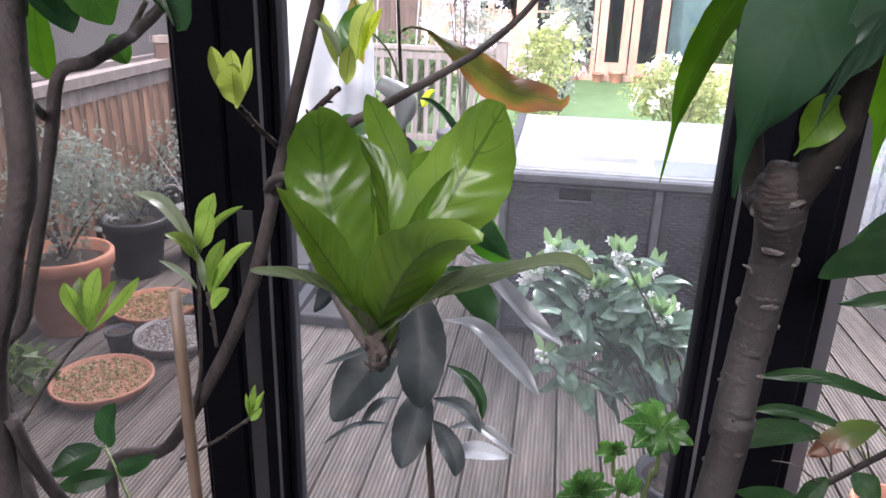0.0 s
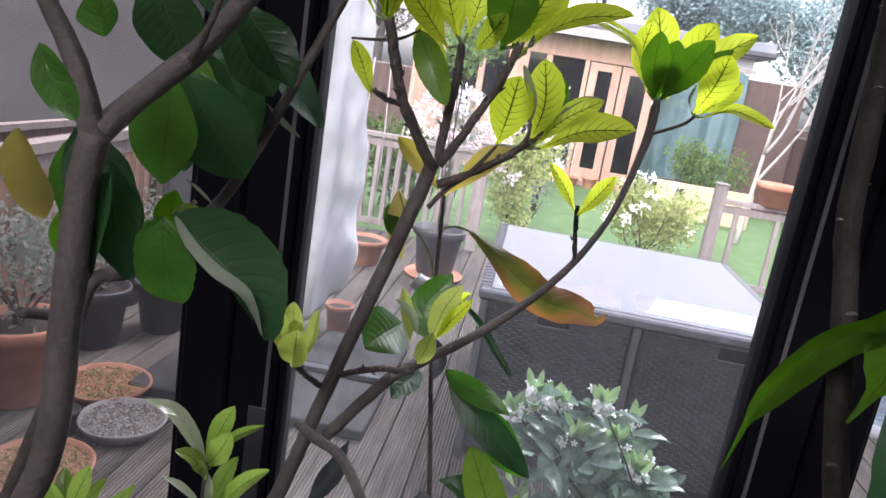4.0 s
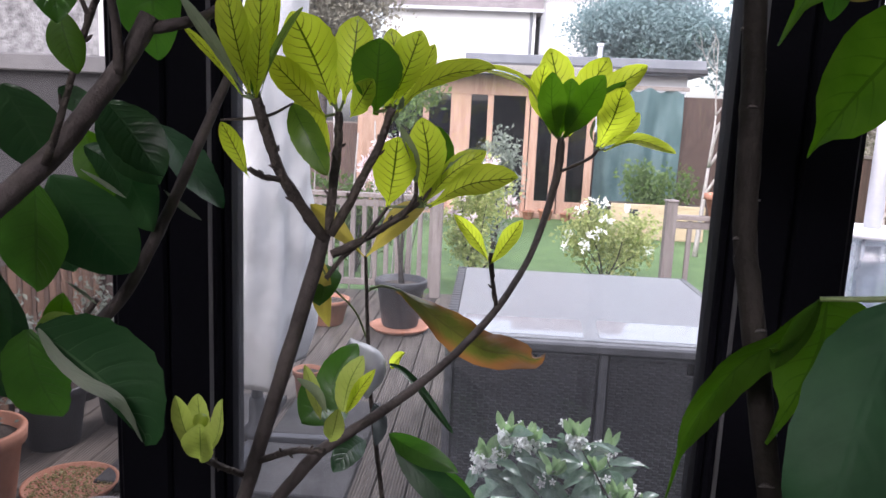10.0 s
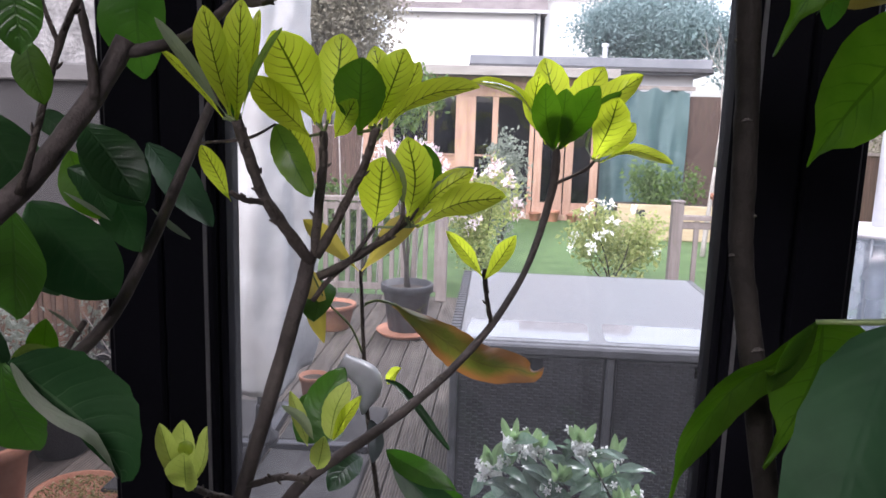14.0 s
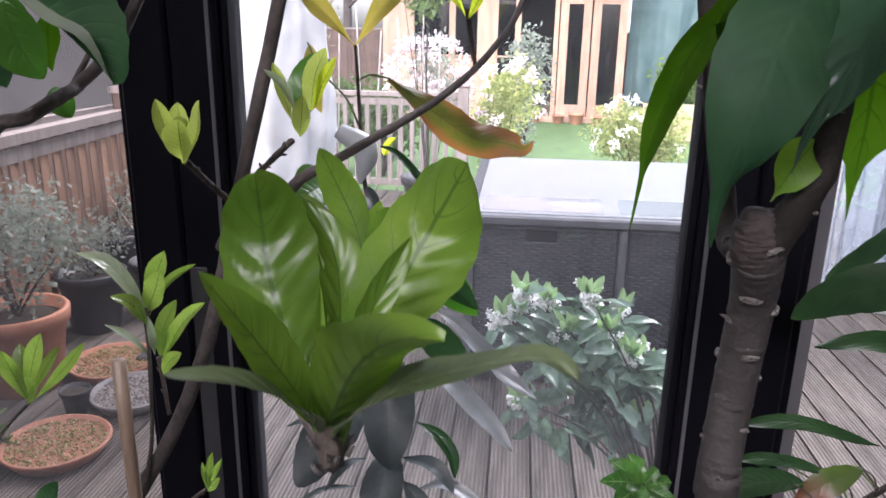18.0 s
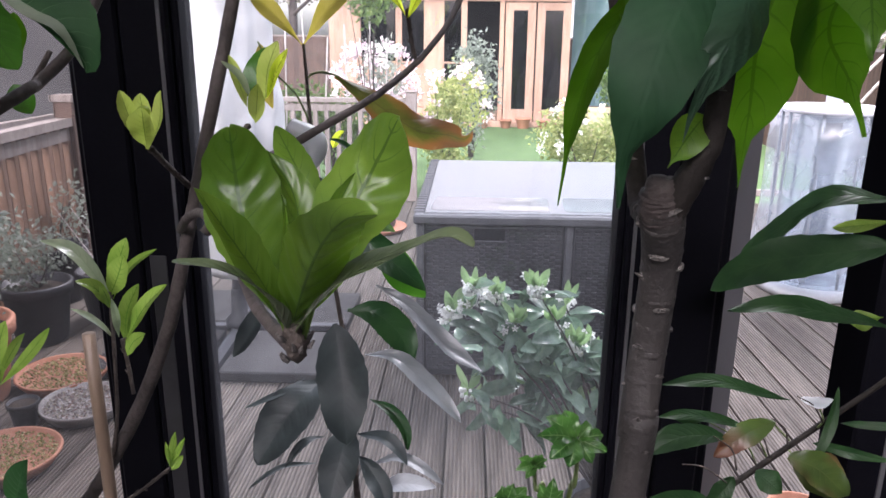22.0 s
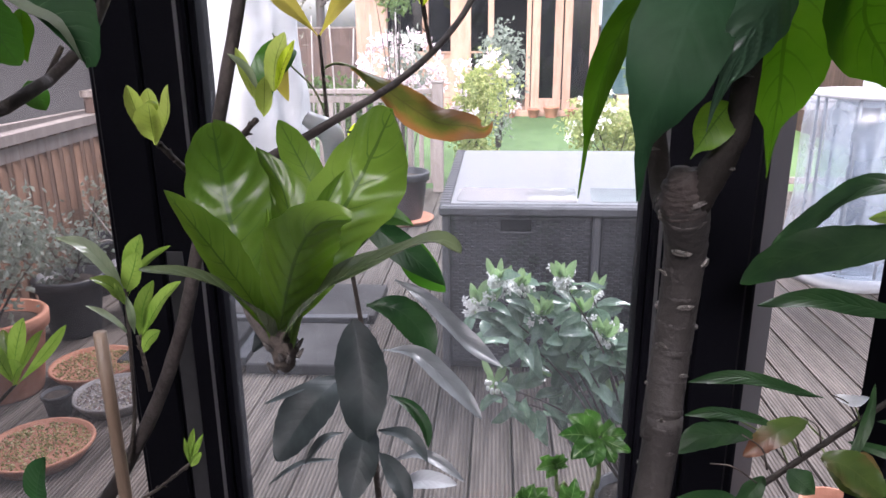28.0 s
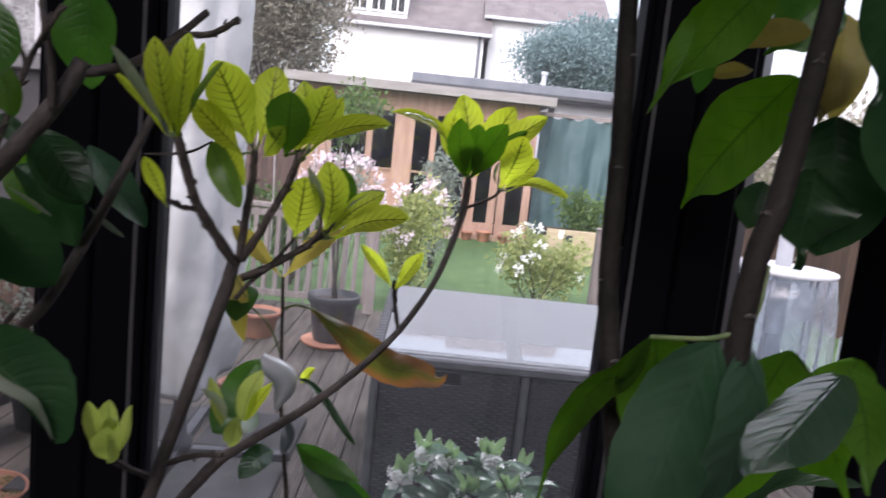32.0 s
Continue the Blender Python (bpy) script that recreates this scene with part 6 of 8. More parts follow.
# drooping leaves of the thick-stemmed tree
stem(rtree, "petiole", "greenstem", (0.436, 0.748, 1.535, 0.002), (0.43, 0.743, 1.502, 0.0019), (0.408, 0.742, 1.487, 0.0018), (0.372, 0.757, 1.48, 0.0014))
frond(rtree, "lush", [(0.372, 0.757, 1.480), (0.367, 0.785, 1.449), (0.356, 0.810, 1.427), (0.347, 0.840, 1.390), (0.342, 0.870, 1.345), (0.340, 0.885, 1.308), (0.339, 0.895, 1.283)], 0.0232, "tail", face=(-0.3, -0.9, -0.2), cup=0.42, wave=0.06, twist=-0.3)
frond(rtree, "glossy", [(0.408, 0.742, 1.485), (0.375, 0.705, 1.434), (0.360, 0.690, 1.394), (0.353, 0.700, 1.358), (0.355, 0.717, 1.321)], 0.0581, "tail", face=(-0.15, -1, 0.3), cup=-0.1, quilt=0.9)
frond(rtree, "gleam", [(0.430, 0.742, 1.483), (0.421, 0.712, 1.443), (0.406, 0.700, 1.418), (0.395, 0.700, 1.392), (0.390, 0.708, 1.365)], 0.0375, "tail", face=(0.3, -0.85, 0.4), cup=-0.1, quilt=1.6)
frond(rtree, "lush", [(0.458, 0.746, 1.483), (0.452, 0.770, 1.428), (0.457, 0.785, 1.379), (0.458, 0.793, 1.322)], 0.0685, "tail", face=(0.1, -1, 0.15), cup=0.08, quilt=0.2)
frond(rtree, "lush", [(0.503, 0.746, 1.481), (0.497, 0.770, 1.436), (0.522, 0.780, 1.399), (0.539, 0.785, 1.361)], 0.0699, "tail", face=(0.2, -1, 0.15), cup=0.08, quilt=0.2)
frond(rtree, "lush", [(0.376, 0.757, 1.480), (0.388, 0.785, 1.445), (0.380, 0.790, 1.412), (0.366, 0.790, 1.382)], 0.0558, "tail", face=(-0.1, -1, 0.15), cup=0.08)
frond(rtree, "gleam", [(0.493, 0.740, 1.475), (0.432, 0.660, 1.479), (0.380, 0.590, 1.483), (0.337, 0.530, 1.490)], 0.0353, "wide", face=(0.1, -0.05, 1), cup=-0.12, quilt=0.6)
frond(rtree, "lush", [(0.486, 0.730, 1.480), (0.490, 0.710, 1.455), (0.488, 0.690, 1.416)], 0.0499, "tail", face=(0.2, -1, 0.3), cup=-0.1, quilt=0.3)
frond(rtree, "lush", [(0.478, 0.950, 1.748), (0.442, 0.940, 1.705), (0.418, 0.940, 1.669), (0.401, 0.940, 1.633)], 0.0461, "tail", face=(-0.2, -1, 0.2), cup=0.1)
frond(rtree, "deep", [(0.504, 0.840, 1.599), (0.497, 0.830, 1.570), (0.495, 0.830, 1.544), (0.496, 0.830, 1.524)], 0.0644, "tail", face=(0.1, -1, 0.2), cup=0.1, wave=0.1)
frond(rtree, "olivebrown", [(0.533, 0.900, 1.691), (0.531, 0.900, 1.664), (0.531, 0.900, 1.634)], 0.0434, "tail", face=(0.1, -1, 0.2), cup=0.1)
rlow = thing("potted_plant", (0.62, 1.05, 0), "trailing plant with long narrow green leaves on a thin arching stem", "house plant")
stem(rlow, "stem", "limbbark", (0.5, 1.02, 0.3, 0.006), (0.49, 1, 0.847, 0.0041), (0.519, 1, 0.886, 0.0039), (0.587, 1.02, 0.926, 0.0037), (0.684, 1.05, 0.983, 0.0035), (0.763, 1.06, 1.044, 0.0033), (0.822, 1.06, 1.106, 0.0028), rough=0.06)
leaf(rlow, "sprout", (0.735, 1.05, 1.239), (0.663, 1.05, 1.229), 0.0150, "obovate")
leaf(rlow, "sprout", (0.767, 1.1, 1.106), (0.729, 1.1, 1.096), 0.0276, "obovate")
leaf(rlow, "dusky", (0.537, 1.02, 1.005), (0.488, 1, 1.021), 0.0146, "elliptic", arch=0.16, wave=0.12)
leaf(rlow, "olivebrown", (0.65, 1.03, 0.952), (0.705, 1, 0.923), 0.0503, "elliptic", arch=0.16, wave=0.12)
leaf(rlow, "dusky", (0.596, 1, 0.952), (0.619, 0.98, 0.935), 0.0281, "elliptic", arch=0.16, wave=0.12)
leaf(rlow, "dusky", (0.527, 1, 0.983), (0.475, 0.98, 1.005), 0.0120, "elliptic", arch=0.16, wave=0.12)
leaf(rlow, "dusky", (0.676, 1.04, 0.966), (0.746, 1, 0.969), 0.0138, "elliptic", arch=0.16, wave=0.12)
leaf(rlow, "dusky", (0.71, 1.05, 0.988), (0.777, 1.03, 0.996), 0.0101, "elliptic", arch=0.16, wave=0.12)
leaf(rlow, "dusky", (0.55, 1, 0.905), (0.465, 0.96, 0.94), 0.0208, "elliptic", arch=0.16, wave=0.12)
leaf(rlow, "dusky", (0.571, 1, 0.943), (0.531, 0.98, 0.903), 0.0247, "elliptic", arch=0.16, wave=0.12)
leaf(rlow, "dusky", (0.701, 1.05, 1.036), (0.655, 1, 0.946), 0.0125, "elliptic", arch=0.16, wave=0.12)
stem(rlow, "petiole", "greenstem", (0.679, 1.04, 0.987, 0.0012), (0.681, 1.035, 1, 0.0011), (0.669, 1.03, 1.023, 0.0009))
stem(rlow, "petiole", "greenstem", (0.625, 1.04, 0.945, 0.0012), (0.609, 1.035, 0.971, 0.0011), (0.589, 1.03, 0.987, 0.0009))
stem(rlow, "petiole", "greenstem", (0.648, 1.04, 0.969, 0.0012), (0.63, 1.035, 0.987, 0.0011), (0.619, 1.03, 1.001, 0.0009))
stem(rlow, "petiole", "greenstem", (0.614, 1.04, 0.933, 0.0012), (0.593, 1.035, 0.967, 0.0011), (0.541, 1.03, 0.999, 0.0009))
stem(rlow, "petiole", "greenstem", (0.643, 1.04, 0.961, 0.0012), (0.648, 1.035, 0.957, 0.0011), (0.65, 1.03, 0.952, 0.0009))
# long leaves of the trailing plant
frond(rlow, "dusky", [(0.723, 1.030, 1.215), (0.681, 1.050, 1.202), (0.628, 1.080, 1.183), (0.586, 1.100, 1.158), (0.559, 1.111, 1.132)], 0.0539, "wide", face=(0, -0.75, 0.65), cup=0.06, quilt=0.4)
frond(rlow, "dusky", [(0.725, 1.020, 1.124), (0.660, 1.000, 1.145), (0.589, 0.985, 1.160), (0.531, 0.974, 1.157)], 0.0249, "lance", face=(0, -0.7, 0.7), cup=0.1, quilt=0.5, wave=0.08)
frond(rlow, "dusky", [(0.750, 1.080, 1.254), (0.690, 1.100, 1.255), (0.650, 1.130, 1.217), (0.606, 1.149, 1.166)], 0.0357, "wide", face=(0, -0.5, 0.85), cup=0.1, quilt=1.2, wave=0.1)
frond(rlow, "dusky", [(0.622, 1.000, 1.043), (0.578, 0.990, 1.057), (0.527, 0.980, 1.074), (0.468, 0.970, 1.071)], 0.0170, "lance", face=(0, -0.6, 0.8), cup=0.1, wave=0.1)
frond(rlow, "dusky", [(0.578, 0.990, 1.012), (0.536, 0.980, 1.027), (0.501, 0.970, 1.037), (0.465, 0.960, 1.038)], 0.0146, "lance", face=(0, -0.6, 0.8), cup=0.1, wave=0.1)
frond(rlow, "dusky", [(0.551, 0.980, 1.005), (0.516, 0.970, 1.013), (0.486, 0.960, 1.013), (0.458, 0.950, 0.999)], 0.0280, "lance", face=(0, -0.6, 0.8), cup=0.1)
frond(rlow, "olivebrown", [(0.605, 0.990, 1.020), (0.569, 0.980, 1.009), (0.534, 0.970, 0.986)], 0.0274, "wide", face=(0, -0.8, 0.5), cup=0.1, wave=0.1)
frond(rlow, "underside", [(0.633, 1.000, 1.045), (0.648, 0.990, 1.043), (0.659, 0.980, 1.054)], 0.0136, "wide", face=(0, -0.6, 0.7), cup=0.3)
stem(rlow, "petiole", "darkbark", (0.624, 0.990, 1.052, 0.0007), (0.643, 0.990, 1.042, 0.0009), (0.662, 1.000, 1.016, 0.0012), seg=6, steps=4)
stem(rlow, "petiole", "darkbark", (0.566, 0.985, 1.019, 0.0007), (0.590, 0.985, 1.005, 0.0009), (0.604, 0.990, 0.976, 0.0012), seg=6, steps=4)
stem(rlow, "petiole", "darkbark", (0.524, 0.980, 1.009, 0.0007), (0.560, 0.980, 1.001, 0.0009), (0.589, 0.985, 0.968, 0.0012), seg=6, steps=4)
stem(rlow, "petiole", "darkbark", (0.531, 0.970, 1.012, 0.0007), (0.553, 0.970, 0.996, 0.0009), (0.563, 0.975, 0.968, 0.0012), seg=6, steps=4)
stem(rlow, "petiole", "darkbark", (0.501, 0.970, 0.976, 0.0007), (0.525, 0.970, 0.973, 0.0009), (0.554, 0.975, 0.951, 0.0012), seg=6, steps=4)
stem(rlow, "petiole", "darkbark", (0.598, 0.985, 1.027, 0.0007), (0.614, 0.985, 1.015, 0.0009), (0.622, 0.990, 0.993, 0.0012), seg=6, steps=4)
frond(rlow, "dusky", [(0.528, 0.980, 1.009), (0.486, 0.970, 1.014), (0.460, 0.960, 0.996)], 0.0185, "wide", face=(0, -0.5, 0.85), cup=0.12, quilt=0.6)
frond(rlow, "olivebrown", [(0.615, 0.970, 0.989), (0.647, 0.965, 0.977), (0.680, 0.960, 0.949)], 0.0382, "wide", face=(0, -0.9, 0.5), cup=0.1, wave=0.1)
lobed = thing("potted_plant", (0.3, 0.9, 0), "small bright green seedling with lobed leaves", "house plant")
stem(lobed, "stem", "greenstem", (0.3, 0.9, 0.4, 0.005), (0.361, 0.9, 0.938, 0.0028), (0.368, 0.88, 1.007, 0.0024), (0.366, 0.87, 1.06, 0.002))
stem(lobed, "stem", "greenstem", (0.28, 0.9, 0.4, 0.004), (0.338, 0.9, 0.938, 0.0024), (0.331, 0.89, 0.992, 0.002), (0.328, 0.88, 1.025, 0.0017))
lobed_leaf(lobed, "bright", (0.364, 0.872, 1.061), (0.318, 0.85, 1.076), 5)
lobed_leaf(lobed, "bright", (0.367, 0.872, 1.061), (0.399, 0.86, 1.052), 5)
lobed_leaf(lobed, "bright", (0.364, 0.872, 1.063), (0.361, 0.88, 1.077), 5)
lobed_leaf(lobed, "bright", (0.328, 0.88, 1.026), (0.34, 0.86, 1.048), 5)
lobed_leaf(lobed, "bright", (0.328, 0.88, 1.026), (0.305, 0.86, 1.032), 3)
lobed_leaf(lobed, "bright", (0.299, 0.86, 0.994), (0.307, 0.85, 1.029), 7)
lobed_leaf(lobed, "bright", (0.302, 0.86, 0.988), (0.272, 0.83, 1.004), 9)
lobed_leaf(lobed, "bright", (0.302, 0.86, 0.991), (0.337, 0.85, 1.009), 7)
lobed_leaf(lobed, "bright", (0.342, 0.88, 0.98), (0.348, 0.88, 1.019), 3)
cane_top = (-0.031, 0.759, 1.206)
label_top = (-0.075, 0.99, 1.199)
cane = thing("garden_cane", (cane_top[0] - 0.005, cane_top[1], 0.3), "pale bamboo cane pushed into the plant pot", "cane")
bm = bmesh.new()
tube(bm, [(cane_top[0] - 0.008, cane_top[1] + 0.02, 0.3, 0.0055), (cane_top[0] - 0.004, cane_top[1] + 0.01, 0.75, 0.0054), (*cane_top, 0.005)], 8, 6, 0.03)
part("shaft", bm, M["bamboo"], cane, "", True)
for z in (0.86, 0.98):
    bm = bmesh.new()
    tube(bm, [(cane_top[0] - 0.003, cane_top[1] + 0.007, z - 0.002, 0.0056), (cane_top[0] - 0.003, cane_top[1] + 0.007, z, 0.0064), (cane_top[0] - 0.003, cane_top[1] + 0.007, z + 0.002, 0.0056)], 8, 2)
    part("cane_node", bm, M["darkbark"], cane, "", True)
tag = thing("plant_label", (label_top[0], label_top[1], 0.3), "grey plastic plant label stuck in the pot", "plant label")
boxed("tag", (label_top[0] - 0.009, label_top[1], 0.3), (label_top[0] + 0.009, label_top[1] + 0.0015, label_top[2]), M["darkpot"], tag, 0.0006)


# ---------- outdoor makers ----------
def leaf_cloud(n, centre, radii, size, seed, hollow=0.35, flat=0.0, lumps=7):
    """Many small folded leaves gathered in uneven lumps inside an ellipsoid: vertices and faces."""
    rng = np.random.default_rng(seed)
    mids = rng.normal(size=(lumps, 3))
    mids = mids / np.linalg.norm(mids, axis=1)[:, None] * rng.uniform(0.25, 0.75, (lumps, 1))
    pick = mids[rng.integers(0, lumps, n)]
    off = rng.normal(size=(n, 3))
    off = off / np.linalg.norm(off, axis=1)[:, None] * rng.uniform(hollow, 1, (n, 1)) ** 0.5 * rng.uniform(0.3, 0.55, (n, 1))
    c = (pick + off) * np.array(radii) + np.array(centre)
    d = rng.normal(size=(n, 3))
    d[:, 2] += 0.25
    d /= np.linalg.norm(d, axis=1)[:, None]
    s = np.cross(d, rng.normal(size=(n, 3)))
    s /= np.linalg.norm(s, axis=1)[:, None] + 1e-9
    up = np.cross(s, d)
    ln = size * rng.uniform(0.6, 1.3, (n, 1))
    w = ln * rng.uniform(0.22, 0.34, (n, 1))
    v = np.stack([c, c + d * ln * 0.5 + s * w + up * w * 0.4, c + d * ln, c + d * ln * 0.5 - s * w + up * w * 0.4], 1).reshape(-1, 3)
    k = np.arange(n)[:, None] * 4
    faces = np.concatenate([k + [0, 1, 2], k + [0, 2, 3]])
    return v, faces


def cloud_part(name, mat, parent, n, centre, radii, size, seed, label="", lumps=7, hollow=0.35):
    v, faces = leaf_cloud(n, centre, radii, size, seed, hollow, 0, lumps)
    me = bpy.data.meshes.new(name)
    me.from_pydata(v.tolist(), [], faces.tolist())
    return tagged(mesh_part(name, me, M[mat], parent, label), "", "", "", "stuff")


def shrub(name, at, centre, radii, mat, n, size, seed, label, category="shrub", flower=None, flowers=0, bark="darkbark", lumps=9):
    """Woody stems from the ground and a loose crown of leaves, with flower heads where it blooms."""
    p = thing(name, at, label, category)
    rng = random.Random(seed)
    for k in range(6):
        bm = bmesh.new()
        to = Vector(centre) + Vector((rng.uniform(-0.6, 0.6) * radii[0], rng.uniform(-0.6, 0.6) * radii[1], rng.uniform(-0.3, 0.7) * radii[2]))
        half = (Vector(at) + to) / 2 + Vector((rng.uniform(-0.1, 0.1) * radii[0], 0, 0))
        r = 0.012 * max(radii)
        tube(bm, [(at[0] + rng.uniform(-0.03, 0.03), at[1], at[2], r * 1.6), (*half, r * 1.1), (*to, r * 0.4)], 5, 4, 0.1, k)
        part("stem", bm, M[bark], p, "", True)
    cloud_part("crown", mat, p, n, centre, radii, size, seed, "", lumps)
    for k in range(flowers):
        a, e = rng.uniform(0, 6.28), rng.uniform(-0.2, 1.2)
        c = (centre[0] + radii[0] * 0.9 * math.cos(a) * math.cos(e), centre[1] - abs(radii[1] * 0.9 * math.sin(a) * math.cos(e)), centre[2] + radii[2] * 0.9 * math.sin(e))
        cloud_part("flower_head", flower, p, 14, c, (size * 1.1,) * 3, size * 0.9, seed + k, "", 3)
    return p


def pot(x, y, r, h, mat, label, group="", z=0.0, fill="soil"):
    p = thing("plant_pot", (x, y, z), label, "plant pot", group)
    bm = bmesh.new()
    lathe(bm, [(r * 0.7, 0), (r * 0.74, h * 0.05), (r * 0.94, h * 0.82), (r * 1.04, h * 0.83), (r * 1.06, h * 0.98), (r * 1.03, h), (r * 0.95, h), (r * 0.9, h * 0.8)], (x, y, z), 32, 0.004)
    part("pot_body", bm, M[mat], p, "", True)
    bm = bmesh.new()
    lathe(bm, [(r * 0.9, h * 0.78), (r * 0.91, h * 0.86), (r * 0.6, h * 0.9), (0.01, h * 0.91)], (x, y, z), 20, 0.02)
    part("soil", bm, M[fill], p, "", True)
    return p


def pebbles(name, x, y, r, z, n, size, mat, parent, seed):
    """Loose stones heaped in a dish, joined."""
    rng = np.random.default_rng(seed)
    a, q = rng.uniform(0, 2 * np.pi, n), r * np.sqrt(rng.uniform(0, 1, n))
    c = np.stack([x + q * np.cos(a), y + q * np.sin(a), z + 0.006 * rng.uniform(0, 1, n) + 0.008 * (1 - (q / r) ** 2)], 1)
    o = np.array([(1, 0, 0), (0, 1, 0), (-1, 0, 0), (0, -1, 0), (0, 0, 0.8), (0, 0, -0.8)])
    v = (c[:, None] + o[None] * (size * rng.uniform(0.5, 1.2, (n, 1, 3)))).reshape(-1, 3)
    k = np.arange(n)[:, None] * 6
    tri = [(0, 1, 4), (1, 2, 4), (2, 3, 4), (3, 0, 4), (1, 0, 5), (2, 1, 5), (3, 2, 5), (0, 3, 5)]
    me = bpy.data.meshes.new(name)
    me.from_pydata(v.tolist(), [], np.concatenate([k + list(q) for q in tri]).tolist())
    return tagged(mesh_part(name, me, mat, parent), "", "", "", "stuff")


def stone_material(name, cols):
    m, n, l, p = material(name)
    g, r = n.new("ShaderNodeNewGeometry"), n.new("ShaderNodeValToRGB")
    r.color_ramp.interpolation = "CONSTANT"
    for k, c in enumerate(cols):
        e = r.color_ramp.elements[k] if k < 2 else r.color_ramp.elements.new(k / len(cols))
        e.position, e.color = k / len(cols), (*c, 1)
    l.new(g.outputs["Random Per Island"], r.inputs[0])
    l.new(r.outputs[0], p.inputs["Base Color"])
    p.inputs["Roughness"].default_value = 0.85
    return m


M["moss_stones"] = stone_material("mossy_stones", ((0.14, 0.12, 0.03), (0.28, 0.24, 0.09), (0.10, 0.11, 0.02), (0.40, 0.35, 0.19), (0.2, 0.175, 0.05), (0.28, 0.21, 0.09)))
M["grey_stones"] = stone_material("mixed_stones", ((0.16, 0.13, 0.11), (0.38, 0.34, 0.30), (0.24, 0.16, 0.13), (0.5, 0.47, 0.44), (0.12, 0.10, 0.09), (0.3, 0.27, 0.2)))


def dish(x, y, r, stones, body, label, seed):
    p = thing("shallow_pan", (x, y, 0), label, "plant saucer", "shallow pans on the deck")
    bm = bmesh.new()
    lathe(bm, [(r * 0.8, 0), (r * 0.93, 0.03), (r, 0.048), (r * 0.99, 0.055), (r * 0.94, 0.054), (r * 0.9, 0.038), (r * 0.5, 0.036), (0.01, 0.036)], (x, y, 0), 40, 0.006)
    part("pan", bm, M[body], p, "", True)
    pebbles("gravel", x, y, r * 0.9, 0.038, 900, 0.0055, M[stones], p, seed)


# ---------- things on the deck ----------
def woven(name, lo, hi, parent, gap=None):
    """A wicker panel in the plane y = lo.y: strands that pass over and under, each a small pillow."""
    (x0, y0, z0), (x1, _, z1) = lo, hi
    v, faces = [], []
    rows, cols = int((z1 - z0) / 0.0125), int((x1 - x0) / 0.024)
    dx, dz = (x1 - x0) / cols, (z1 - z0) / rows
    rng = random.Random(5)
    for i in range(rows):
        for j in range(cols):
            cx, cz = x0 + (j + 0.5) * dx, z0 + (i + 0.5) * dz
            if gap and gap[0] < cx < gap[1] and gap[2] < cz < gap[3]:
                continue
            out = 0.0065 if (i + j) % 2 else 0.0012
            out += rng.uniform(-0.0006, 0.0006)
            k, w, h = len(v), dx * 0.54, dz * 0.40
            v += [(cx - w, y0, cz - h), (cx + w, y0, cz - h), (cx + w, y0, cz + h), (cx - w, y0, cz + h)]
            v += [(cx - w * 0.6, y0 - out, cz - h * 0.5), (cx + w * 0.6, y0 - out, cz - h * 0.5), (cx + w * 0.6, y0 - out, cz + h * 0.5), (cx - w * 0.6, y0 - out, cz + h * 0.5)]
            faces += [(k + 4, k + 5, k + 6, k + 7), (k, k + 1, k + 5, k + 4), (k + 1, k + 2, k + 6, k + 5), (k + 2, k + 3, k + 7, k + 6), (k + 3, k, k + 4, k + 7)]
    me = bpy.data.meshes.new(name)
    me.from_pydata(v, [], faces)
    return tagged(mesh_part(name, me, M["rattan"], parent), "", "", "", "stuff")


